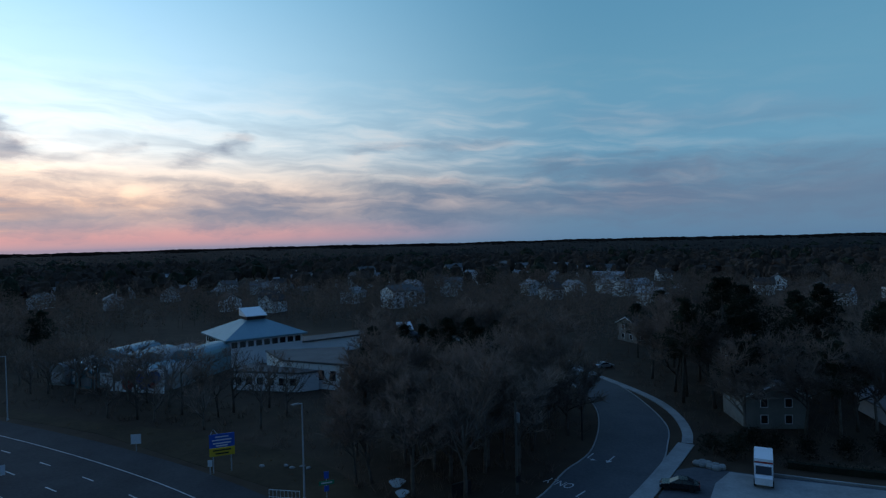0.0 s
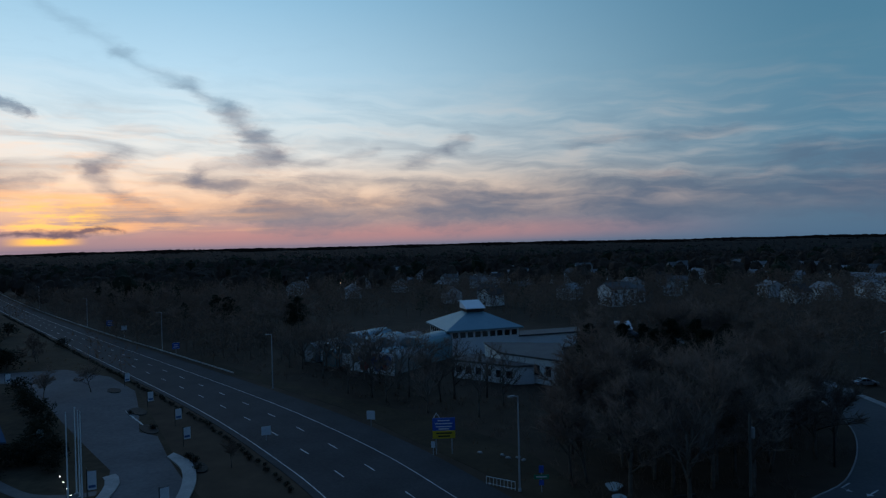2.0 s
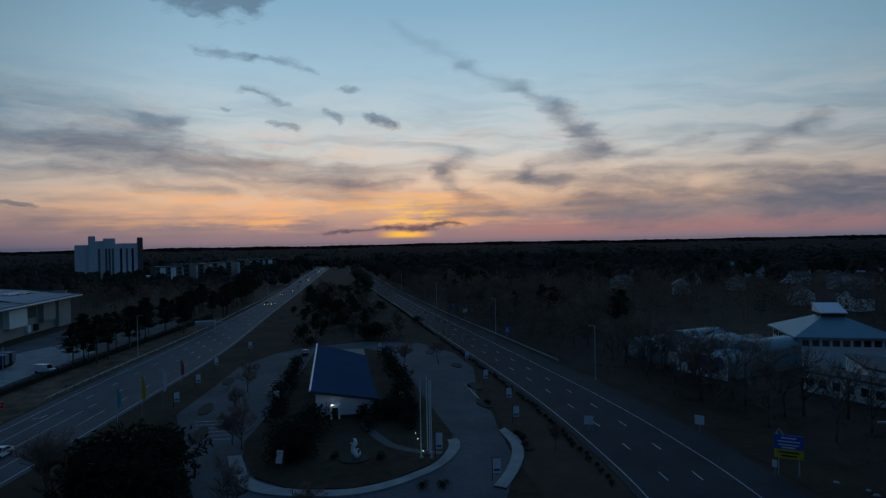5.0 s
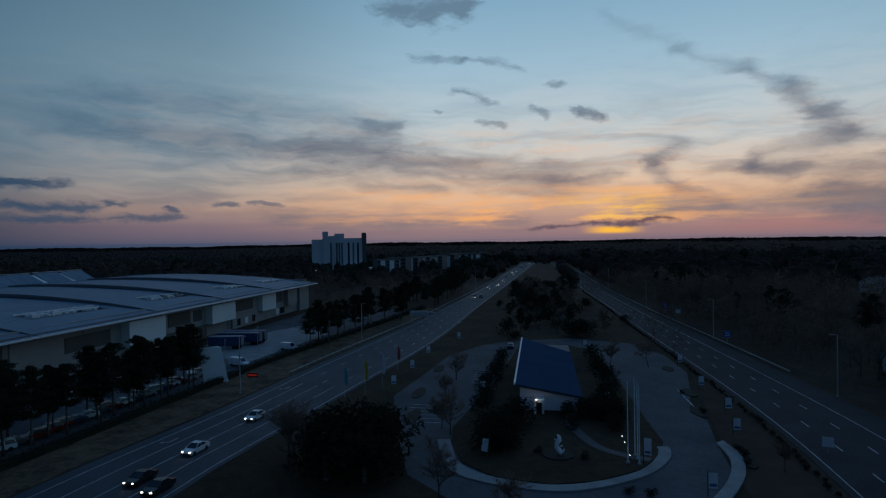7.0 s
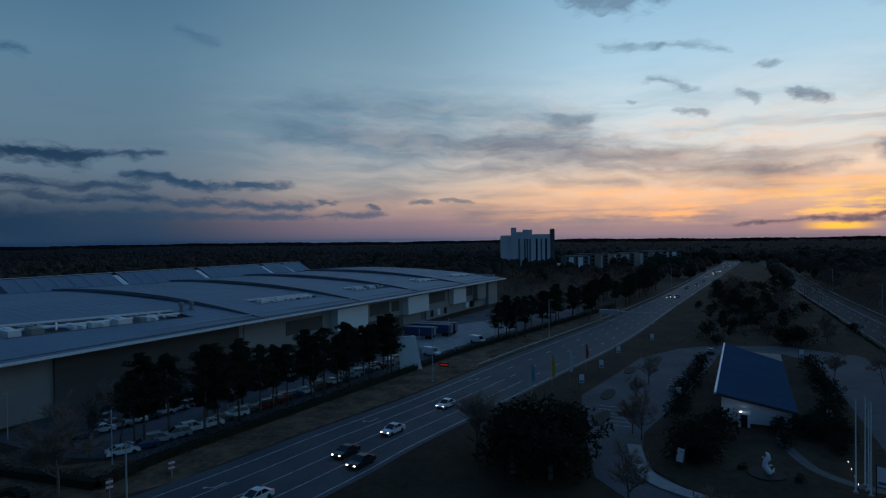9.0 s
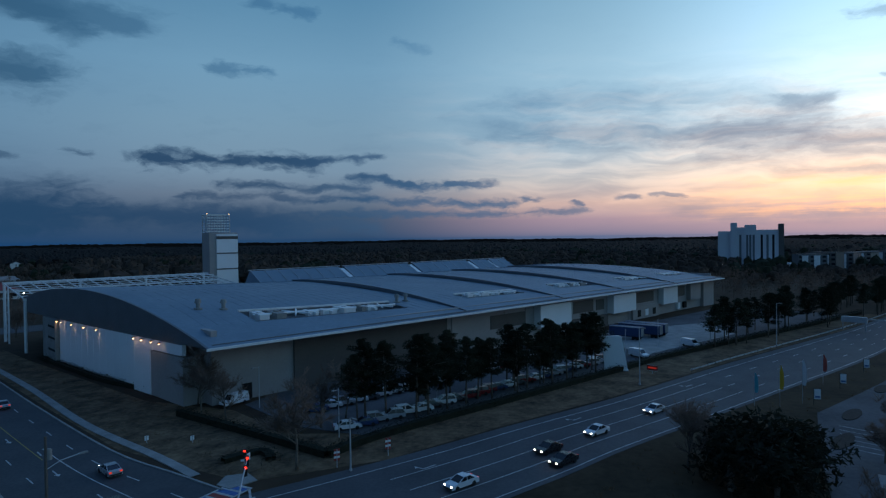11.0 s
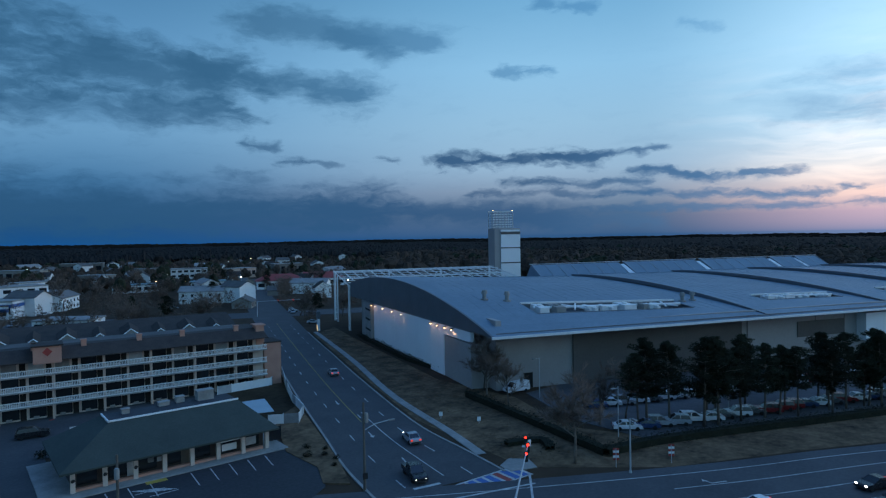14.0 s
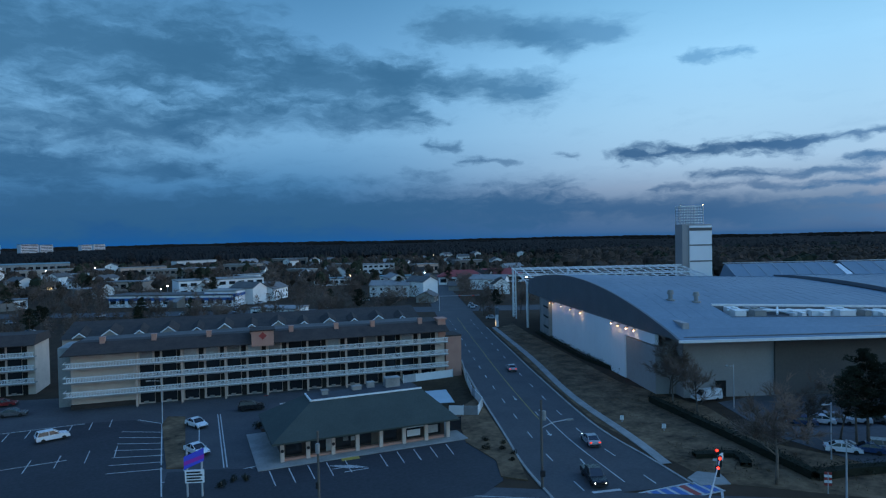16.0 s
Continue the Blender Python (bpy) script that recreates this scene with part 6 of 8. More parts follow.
for az, d, w in ((143.6, 425, 30), (140.2, 440, 34)):
    t = block("fire_station", "white station with a red hipped roof", "station", az, d, w, 18, 5.2, 146, M_SCREEN, M_REDROOF, 5, 1)
    q = Solid()
    a, b = w / 2 + 1, 10
    q.v = [(-a, -b, 5.4), (a, -b, 5.4), (a, b, 5.4), (-a, b, 5.4), (-a + 8, 0, 9.4), (a - 8, 0, 9.4)]
    q.f = [(0, 1, 5, 4), (1, 2, 5), (2, 3, 4, 5), (3, 0, 4), (3, 2, 1, 0)]
    part("hip_roof", q, M_REDROOF, t, "dull red hipped roof")
block("arena", "long low building with a teal roof", "arena", 178.9, 840, 80, 50, 10.5, 176, M_KERB, M_TEALROOF, 12, 1)
for az, d, w, h, f in ((178.9, 1900, 40, 33, 8), (177.8, 1920, 30, 31, 8), (175.1, 2000, 26, 29, 7), (174.2, 2050, 30, 30, 7), (181.5, 1800, 50, 34, 8)):
    block("seafront_hotel", "pale seafront hotel block on the horizon", "hotel", az, d, w, 24, h, az + 20, M_HOTEL, M_FLATROOF, 1, f, None, True)
# tall hotel beyond the hall
hot = thing("tall_hotel", "tall grey-blue hotel with vertical bays", "hotel", pose(-638, 145, 0, 0, 0, 77))
HOUSES.append((-638, 145))
for x0, x1, y0, h, mat in ((-28, -17, 0, 34, M_HOTEL), (-17, -11.5, -2, 42, M_HOTEL), (-11.5, -5, 0, 37.5, M_HOTEL), (-5, 5, -1.5, 39.8, M_HOTEL), (5, 23.5, 0, 35, M_HOTEL), (23.5, 28, -1, 40.4, M_CCDARK)):
    part("bay", Solid().box(x0, x1, y0, 16, 0, h).box(x0 + 0.3, x1 - 0.3, y0 + 0.3, 15.7, h, h + 0.6), mat, hot)
for x in (-9.5, -3.6, -1.0, 1.8, 8.6, 13.4, 18.2):
    part("window_strip", Solid().box(x, x + 1.9, -1.7 if -5 < x < 4 else -0.15, 0.1, 4, 31), M_GLASS if int(x) % 2 == 0 else M_FASCIA, hot, "dark vertical window strip")
part("podium", Solid().box(-2, 34, -14, 0, 0, 5), M_SCREEN, hot, "white low podium")
part("lit_sign", Solid().box(8, 10, -14.1, -14, 2.5, 3.8), G_WINDOW, hot)
rnd = random.Random(8)
for i in range(8):
    az = 73.0 - i * 1.15
    t = block("apartment_block", "flat-roofed apartment block in white and dark grey", "apartment building", az, 600 + 26 * i, 22, 14, rnd.choice((14, 15, 17)), az + rnd.choice((-25, 20)), M_BRICKISH if i % 2 else M_FASCIA, M_FLATROOF, 5, 4)
    for k in range(2):
        part("balcony_bay", Solid().box(-8 + k * 9, -3.6 + k * 9, -7.9, -7.0, 1, 13.0).box(-8.2 + k * 9, -3.4 + k * 9, -8.1, -7.0, 13.0, 13.4), M_SIDING, t, "pale balcony bay")


# ---- trees ----
def bare_meshes(seed, height, spread, levels=4, dense=5, fan=(7, 5, 4)):
    """A winter tree: trunk and limbs in one mesh, thin twigs in another."""
    r = random.Random(seed)
    wood, twig = Solid(), Solid()

    def twigs(p, d, count, long):
        for _ in range(count):
            e = (d + Vector((r.gauss(0, 0.55), r.gauss(0, 0.55), r.gauss(0.1, 0.45)))).normalized()
            q = p + e * long * r.uniform(0.5, 1.3)
            side = e.cross(Vector((r.gauss(0, 1), r.gauss(0, 1), r.gauss(0, 1)))).normalized() * r.uniform(0.026, 0.056)
            twig.face(tuple(p - side), tuple(p + side), tuple(q))

    def limb(p, d, long, rad, level):
        n = 4 if level == 0 else 3
        pts, rs = [p], [rad]
        for i in range(n):
            bend = 0.07 if level == 0 else 0.22
            d = (d + Vector((r.gauss(0, bend), r.gauss(0, bend), 0.06 if level else 0.02))).normalized()
            pts.append(pts[-1] + d * long / n)
            rs.append(rad * (1 - 0.62 * (i + 1) / n))
        (wood if level < 3 else twig).tube([tuple(q) for q in pts], rs, 6 if level == 0 else (4 if level < 3 else 3))
        if level >= levels - 1:
            for q in pts[1:]:
                twigs(q, d, dense, 1.4)
            return
        kids = fan[min(level, 2)]
        for i in range(kids):
            k = r.uniform(0.35, 1.0) if level else r.uniform(0.3, 1.0)
            j = min(n - 1, int(k * n))
            at = pts[j].lerp(pts[j + 1], k * n - j if k < 1 else 1)
            a = r.uniform(0, 2 * math.pi)
            out = Vector((math.cos(a), math.sin(a), 0))
            nd = (d * r.uniform(0.35, 0.9) + out * spread * r.uniform(0.6, 1.2)).normalized()
            limb(at, nd, long * r.uniform(0.42, 0.68) * (0.85 if level == 0 else 1), rs[j] * 0.64, level + 1)
        if level:
            limb(pts[-1], d, long * 0.55, rs[-1], level + 1)

    limb(Vector((0, 0, -0.2)), Vector((r.gauss(0, 0.03), r.gauss(0, 0.03), 1)), height * 0.66, height * 0.02, 0)
    return wood.mesh("trunk", M_BARK, True), twig.mesh("crown", M_TWIG)


def leaf_cloud(solid, r, centre, size, count, leaf):
    for _ in range(count):
        d = Vector((r.gauss(0, 1), r.gauss(0, 1), r.gauss(0, 1))).normalized() * r.uniform(0.45, 1.0)
        p = Vector(centre) + Vector((d.x * size[0], d.y * size[1], d.z * size[2]))
        a, b = (Vector((r.gauss(0, 1), r.gauss(0, 1), r.gauss(0, 0.7))).normalized() * leaf * r.uniform(0.6, 1.3) for _ in range(2))
        solid.face(tuple(p - a * 0.6), tuple(p + b * 0.6), tuple(p + a), )


def pine_meshes(seed, height, low=0.35, wide=0.24):
    r = random.Random(seed)
    wood, crown = Solid(), Solid()
    lean = Vector((r.gauss(0, 0.02), r.gauss(0, 0.02), 1))
    wood.tube([tuple(lean * height * k + Vector((0, 0, -0.2))) for k in (0, 0.3, 0.6, 0.97)], [height * 0.016, height * 0.013, height * 0.009, 0.04], 7)
    for i in range(46):
        k = low + (0.97 - low) * (i + r.random()) / 46
        q = (k - low) / (1 - low)
        reach = height * wide * min(1.0, 0.5 + 3.0 * q) * (1 - 0.8 * q ** 1.3) * r.uniform(0.4, 1.2)
        a = r.uniform(0, 2 * math.pi)
        base = lean * height * k
        tip = base + Vector((math.cos(a) * reach, math.sin(a) * reach, reach * r.uniform(-0.05, 0.45)))
        wood.tube([tuple(base), tuple(base.lerp(tip, 0.5) + Vector((0, 0, 0.1))), tuple(tip)], [0.07, 0.045, 0.02], 4)
        for e in (0.6, 1.0):
            s = reach * r.uniform(0.2, 0.36) + 0.38
            leaf_cloud(crown, r, base.lerp(tip, e) + Vector((0, 0, 0.15)), (s, s, s * 0.55), 64, 0.34)
    leaf_cloud(crown, r, lean * height * 0.96, (0.6, 0.6, 0.9), 80, 0.32)
    return wood.mesh("trunk", M_BARK, True), crown.mesh("crown", M_NEEDLE)


def shrub_mesh(seed, w, h, count=700, leaf=0.3):
    r = random.Random(seed)
    s = Solid()
    for _ in range(9):
        a, k = r.uniform(0, 6.28), r.uniform(0, 0.6)
        leaf_cloud(s, r, (w * k * math.cos(a), w * k * math.sin(a), h * r.uniform(0.3, 0.72)), (w * 0.5, w * 0.5, h * 0.34), count // 9, leaf)
    return s.mesh("crown", M_LEAF)


BARE = [bare_meshes(1, 14, 0.75), bare_meshes(2, 16, 0.6), bare_meshes(3, 12, 0.9), bare_meshes(4, 17, 0.5), bare_meshes(5, 13, 0.8)]
SPARSE = [bare_meshes(6, 14, 0.45, 4, 2, (7, 4, 2)), bare_meshes(7, 13, 0.5, 4, 2, (6, 4, 3)), bare_meshes(8, 15, 0.4, 4, 2, (8, 3, 2))]
PINE = [pine_meshes(11, 14, 0.34, 0.27), pine_meshes(12, 14, 0.4, 0.31), pine_meshes(13, 14, 0.3, 0.24), pine_meshes(14, 18, 0.45, 0.27)]
BUSH = [shrub_mesh(31, 2.2, 3.0), shrub_mesh(32, 1.4, 1.6, 400, 0.22)]
PLACED = []
THIN = Solid().cyl(0, 0, -0.1, 1.2, 0.14, 6).mesh("trunk", M_BARK)


def tree(kind, x, y, height=None, yaw=None, r=random.Random(77), free=False):
    if not free and any(inside(x, y, poly) for poly in NO_TREES):
        return
    if kind == "bare":
        i = r.randrange(5)
        (wood, crown), own = BARE[i], (14, 16, 12, 17, 13)[i]
        lab, cat = "leafless winter tree with fine grey-brown twigs", "tree"
    elif kind == "sparse":
        i = r.randrange(3)
        (wood, crown), own = SPARSE[i], (14, 13, 15)[i]
        lab, cat = "slim leafless winter tree with open branches", "tree"
    elif kind == "pine":
        i = r.randrange(3)
        (wood, crown), own = PINE[i], 14
        lab, cat = "dark green pine with a bare lower trunk", "tree"
    elif kind == "tallpine":
        (wood, crown), own = PINE[3], 18
        lab, cat = "tall dark pine with a high ragged crown", "tree"
    else:
        i = 0 if kind == "bush" else 1
        wood, crown, own = THIN, BUSH[i], (3.8, 2.4)[i]
        lab, cat = ("dense dark evergreen tree", "tree") if i == 0 else ("small dark evergreen shrub", "shrub")
    s = (height or own) / own
    t = thing({"bare": "bare_tree", "sparse": "bare_tree", "pine": "pine_tree", "tallpine": "pine_tree", "bush": "evergreen_tree"}.get(kind, "shrub"), lab, cat, pose(x, y, 0, 0, 0, r.uniform(0, 360) if yaw is None else yaw) @ Matrix.Diagonal((s, s, s, 1)), group="trees" if cat == "tree" else "shrubs")
    part("trunk", wood, None, t)
    part("crown", crown, None, t)
    PLACED.append((x, y))


rnd = random.Random(5)


def lerp_line(points, count, jitter):
    line = resample(points, count)
    return [(p.x + rnd.gauss(0, jitter), p.y + rnd.gauss(0, jitter)) for p in line]


# pines in front of the hall
for x, y in lerp_line([(-98, -38), (-112, -27), (-130, -14), (-150, 0)], 18, 1.1):
    tree("pine", x, y, rnd.uniform(11.5, 15.0), free=True)
for x, y in lerp_line([(-112, -34), (-131, -19), (-146, -8), (-150, -1)], 12, 1.6):
    tree("pine", x, y, rnd.uniform(11, 13.5), free=True)
for x, y in lerp_line([(-186, 34), (-215, 56), (-250, 84), (-300, 122), (-360, 160)], 30, 2.5):
    tree("pine", x, y, rnd.uniform(11, 14.5), free=True)
for x, y in lerp_line([(-196, 34), (-225, 56), (-262, 82), (-320, 118)], 18, 2.5):
    tree("pine", x, y, rnd.uniform(10, 13.5), free=True)
# single bare trees on the lawn by the crossing
for x, y, h in ((-100, -70, 10.5), (-97, -63, 9.5), (-78.6, -40.2, 12), (-97, -45, 10), (-103, -43, 9), (-106, -75, 9)):
    tree("bare", x, y, h, free=True)
# median: dense evergreens, bare trees and shrubs round the visitor centre
for x, y, h in ((-86.5, 20, 12), (-90.5, 23, 11.5), (-83, 16.5, 10), (-93, 26, 9), (-88, 26.5, 10), (-80, 21, 9), (-84, 24.5, 10.5), (-91, 17, 9)):
    tree("bush", x, y, h, free=True)
for x, y, h in ((-85.5, 42.5, 6.4), (-83.5, 41.0, 5.2), (-88, 44.5, 6.4), (-85.4, 45.8, 5.4), (-83.0, 43.6, 4.6), (-90.5, 47.0, 5.6), (-94.5, 62.2, 3.9), (-92.8, 64.6, 4.6), (-90.5, 66.5, 4.6), (-88, 59, 3.4), (-95, 53, 6), (-99, 74, 6), (-93, 67, 5), (-94, 50, 5.2), (-88, 67.5, 5.0), (-91.5, 70, 5.2), (-96, 72, 5.5), (-84.5, 65.0, 4), (-104, 79, 5), (-112, 84, 5.6), (-120, 88, 5.5), (-110, 53.5, 5.0), (-118, 58, 5.4), (-126, 64, 5.0), (-133, 68, 5.0), (-142, 74, 5.5), (-104, 50, 4.5), (-128, 93, 5), (-136, 98, 5.5)):
    tree("bush", x, y, h, free=True)
for x, y, h in ((-88.3, 12.3, 9.5), (-92, 14, 8), (-93.8, 39.2, 7.2), (-71, 28, 7), (-62, 33, 6), (-126.5, 96, 6.3), (-97, 39, 6), (-112, 46, 6), (-130, 56, 6.5), (-122, 104, 6), (-60, 74, 4.5)):
    tree("bare", x, y, h, free=True)
for x, y in ((-66.5, 73.8), (-68.5, 75.0), (-64, 71.5), (-98, 92), (-85.8, 85.5), (-62.6, 50.2), (-60.8, 52.0), (-75, 52.3), (-80, 47.5)):
    tree("shrub", x, y, rnd.uniform(1.4, 2.0), free=True)
for i in range(120):
    k = rnd.random() ** 1.2
    x, y = -165 - 230 * k, 108 + 118 * k + rnd.gauss(0, 12) * (1 - 0.5 * k)
    tree(rnd.choice(("bush", "bare", "bush", "pine", "bush", "bare")), x, y, rnd.uniform(4, 8.5))
tree("pine", -258, 172, 15), tree("pine", -270, 176, 13), tree("bare", -240, 160, 11)
# dark shrub row along the southern edge of the westbound lanes
for p, yaw in dashes([q for q in offset(wbs, 1.4) if -320 < q.x < -44], 0.0, 2.2, 1.0):
    tree("shrub", p.x + rnd.gauss(0, 0.2), p.y + rnd.gauss(0, 0.2), rnd.uniform(0.8, 1.5), free=True)
# woods along the north side


def fill(poly, gap, kinds, h0, h1, most=999):
    """Trees on a loose grid inside a plot of land."""
    xs, ys = [p[0] for p in poly], [p[1] for p in poly]
    spots = []
    y = min(ys)
    while y < max(ys):
        x = min(xs)
        while x < max(xs):
            spots.append((x + rnd.uniform(-0.45, 0.45) * gap, y + rnd.uniform(-0.45, 0.45) * gap))
            x += gap
        y += gap
    rnd.shuffle(spots)
    for x, y in spots[:]:
        if most and inside(x, y, poly) and not any(math.hypot(x - a, y - b) < 10 for a, b in HOUSES):
            before = len(PLACED)
            tree(rnd.choice(kinds), x, y, rnd.uniform(h0, h1))
            most -= len(PLACED) - before


fill([(-12, 80), (-15, 92), (-15, 104), (-8, 118), (2, 128), (20, 134), (25, 120), (24, 107), (18, 94), (10, 80), (2, 76), (-8, 76)], 6.4, ("bare", "bare", "sparse"), 11, 16)
fill([(-140, 158), (-62, 116), (-30, 101), (-28, 114), (-60, 134), (-100, 158), (-136, 176)], 9.0, ("sparse",), 10, 14.0)
fill([(-320, 250), (-140, 160), (-110, 172), (-130, 200), (-300, 280)], 11, ("bare", "bare", "pine", "tallpine"), 10, 15, 34)
fill([(38, 98), (44, 92), (64, 90), (100, 100), (110, 160), (60, 180), (44, 160), (43, 120)], 10, ("tallpine", "bare", "bare", "bare", "bare"), 13, 18, 56)
fill([(-30, 132), (-10, 124), (24, 138), (18, 165), (0, 196), (-30, 150)], 9, ("bare", "bare", "pine"), 11, 16, 22)
for x, y, h, k in ((5.5, 108, 17, "tallpine"), (-2, 128, 14, "pine"), (52, 116, 24, "tallpine"), (58, 122, 22, "tallpine"), (45, 118, 20, "tallpine"), (66, 118, 21, "tallpine"), (72.5, 121, 22, "tallpine"), (80, 112, 19, "tallpine"),
                   (47, 98, 15, "tallpine"), (56, 97, 14, "bare"), (61, 96, 15, "tallpine"), (68, 98, 14, "bare")):
    tree(k, x, y, h, free=True)
for x, y, h, k in ((-13, 95, 17, "bare"), (-9, 101, 16, "bare"), (-5, 92, 15, "bare"), (-2, 86, 13, "bare"), (3, 95, 15, "bare"), (8, 90, 14, "bare"), (13, 97, 13, "bare"), (17, 104, 14, "bare"), (20, 115, 15, "bare"), (21, 126, 15, "bare")):
    tree(k, x, y, h, free=True)
for x, y, h, k in ((-41, 119, 14, "sparse"), (-56, 124.6, 13.5, "sparse"), (-48, 122, 12, "sparse"), (-62, 128, 13, "sparse"), (-67, 130, 13, "sparse"), (-72, 134, 12, "sparse"), (-78, 138, 12.5, "sparse"), (-30, 116, 12, "sparse"), (-35, 122, 12, "sparse"), (-84, 142, 12, "sparse"),
                   (41, 88, 5, "bush"), (44, 91, 5, "bush"), (38.5, 90, 4, "bush"), (47, 90, 4.5, "bush"), (51, 88, 4, "bush"), (56, 87, 4, "bush"), (61, 86, 4.5, "bush")):
    tree(k, x, y, h, free=True)
# by the motel and beyond
for x, y, h in ((-57.5, -72.5, 1.7), (-60, -75.5, 1.4), (-59.6, -71.0, 1.3), (-61.3, -72.9, 1.3), (-59.4, -68.4, 1.3), (-57.6, -66.6, 1.2), (-33.8, -104.5, 2.4), (-39, -103.5, 2.2), (-21.6, -82.5, 1.6), (-23.5, -83.5, 1.4), (-25, -82.8, 1.5)):
    tree("shrub", x, y, h, free=True)
for i in range(150):
    az, d = rnd.uniform(134, 186), rnd.uniform(215, 560)
    x, y = -math.sin(radians(az)) * d, math.cos(radians(az)) * d
    if d < 330 and any(math.hypot(x - a, y - b) < 16 for a, b in HOUSES):
        continue
    tree(rnd.choice(("bare", "bare", "bare", "bare", "pine")), x, y, rnd.uniform(8, 13))

# ---- hedges: clipped leafy boxes ----
def hedge(points, wide, high, label):
    s = Solid()
    r = random.Random(9)
    line = resample(points, max(8, int(sum(math.dist(a, b) for a, b in zip(points, points[1:])) / 0.8)))
    ribbon(s, offset(line, wide * 0.26), offset(line, -wide * 0.26), 0, high * 0.55)
    for p in line:
        k = r.uniform(0.75, 1.15)
        for _ in range(2):
            leaf_cloud(s, r, (p.x + r.gauss(0, wide * 0.16), p.y + r.gauss(0, wide * 0.16), high * 0.48), (wide * 0.5, wide * 0.5, high * 0.55 * k), 30, 0.24)
    return single("hedge", s, M_HEDGE, label, "hedge")


hedge([(-112, -84), (-119, -107), (-129, -127), (-139.5, -147)], 2.6, 1.7, "clipped dark hedge at the foot of the screen wall")
hedge([(-99, -74), (-90, -52), (-84, -38)], 2.4, 2.0, "dark hedge between lawn and car park")
hedge([(-84, -38), (-95, -33), (-120, -15.8), (-149, 4.2), (-172, 19.5), (-206, 47), (-235, 71), (-275, 102)], 2.6, 1.9, "long dark hedge in front of the car park")
hedge([(-79, -52), (-84, -48.5), (-81, -45.5)], 2.6, 1.2, "low clipped hedge at the corner")
hedge([(46, 84), (52, 81), (66, 75)], 1.6, 1.6, "dark hedge behind the truck yard")


# ---- woods that nobody could count ----
def woods(name, label, rows, mat, seed):
    """rows: turn from, to; distance from, to; how many; height from, to."""
    r = random.Random(seed)
    s = Solid()
    for a0, a1, d0, d1, count, h0, h1 in rows:
        for _ in range(count):
            az = radians(r.uniform(a0, a1))
            d = math.sqrt(r.uniform(d0 * d0, d1 * d1))
            x, y = -math.sin(az) * d, math.cos(az) * d
            if any(inside(x, y, p) for p in NO_TREES) or (d < 700 and any(math.hypot(x - a, y - b) < 11 for a, b in HOUSES)):
                continue
            if inside(x, y, MUSEUM):
                continue
            if inside(x, y, HALL_KEEP) or inside(x, y, MEDIAN):
                continue
            h = r.uniform(h0, h1)
            w = h * r.uniform(0.24, 0.4)
            if d < 420:
                s.tube(((x, y, -0.2), (x, y, h * 0.7)), (0.1, 0.04), 3)
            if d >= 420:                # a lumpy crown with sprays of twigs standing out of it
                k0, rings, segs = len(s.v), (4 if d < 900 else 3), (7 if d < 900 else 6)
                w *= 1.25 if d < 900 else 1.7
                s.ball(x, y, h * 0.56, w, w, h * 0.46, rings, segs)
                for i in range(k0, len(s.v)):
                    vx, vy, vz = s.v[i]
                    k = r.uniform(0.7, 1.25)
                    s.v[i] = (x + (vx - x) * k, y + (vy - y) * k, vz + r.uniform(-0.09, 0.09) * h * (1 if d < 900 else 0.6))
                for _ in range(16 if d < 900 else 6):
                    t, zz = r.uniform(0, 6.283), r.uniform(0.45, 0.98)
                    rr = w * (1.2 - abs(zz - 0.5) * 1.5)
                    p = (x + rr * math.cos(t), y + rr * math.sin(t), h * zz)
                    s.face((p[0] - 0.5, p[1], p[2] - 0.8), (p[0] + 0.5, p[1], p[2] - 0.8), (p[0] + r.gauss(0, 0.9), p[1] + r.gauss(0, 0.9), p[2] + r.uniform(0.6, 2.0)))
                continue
            for _ in range(100):
                t, k = r.uniform(0, 6.283), r.uniform(0, 1) ** 0.5
                zz = r.uniform(0.2, 1.0)
                rr = w * k * (1.15 - abs(zz - 0.55) * 1.3)
                p = (x + rr * math.cos(t), y + rr * math.sin(t), h * zz)
                e = (r.gauss(0, 0.85), r.gauss(0, 0.85), r.gauss(0.35, 0.7))
                f = (r.gauss(0, 0.26), r.gauss(0, 0.26), r.gauss(0, 0.14))
                s.face(p, (p[0] + e[0], p[1] + e[1], p[2] + e[2]), (p[0] + f[0], p[1] + f[1], p[2] + f[2]))
    return single(name, s, mat, label, "woods", kind="stuff")


HALL_KEEP = [tuple((HALL @ Vector(p))[:2]) for p in ((35, 60, 0), (310, 60, 0), (310, 260, 0), (35, 260, 0))]
MUSEUM = [(-125, 230), (-105, 135), (-60, 108), (0, 100), (8, 165), (0, 210), (-40, 235)]
MEDIAN = [(-100, 100), (-398, 262), (-640, 405), (-630, 365), (-560, 310), (-380, 196), (-186, 75), (-100, 0)]
woods("woods", "leafless brown woods beyond the road", ((-42, 50, 165, 300, 1000, 8, 15), (-42, 58, 300, 420, 1250, 8, 14)), M_SCRUB, 1)
woods("woods", "leafless woods and scrub among the town", ((132, 192, 225, 420, 620, 4, 8.5), (66, 96, 330, 420, 200, 8, 13)), M_SCRUB, 2)
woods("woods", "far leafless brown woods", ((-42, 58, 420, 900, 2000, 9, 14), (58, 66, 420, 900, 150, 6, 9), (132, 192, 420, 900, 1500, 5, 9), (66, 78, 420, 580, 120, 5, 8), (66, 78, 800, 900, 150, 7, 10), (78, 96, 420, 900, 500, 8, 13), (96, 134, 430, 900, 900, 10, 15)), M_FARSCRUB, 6)
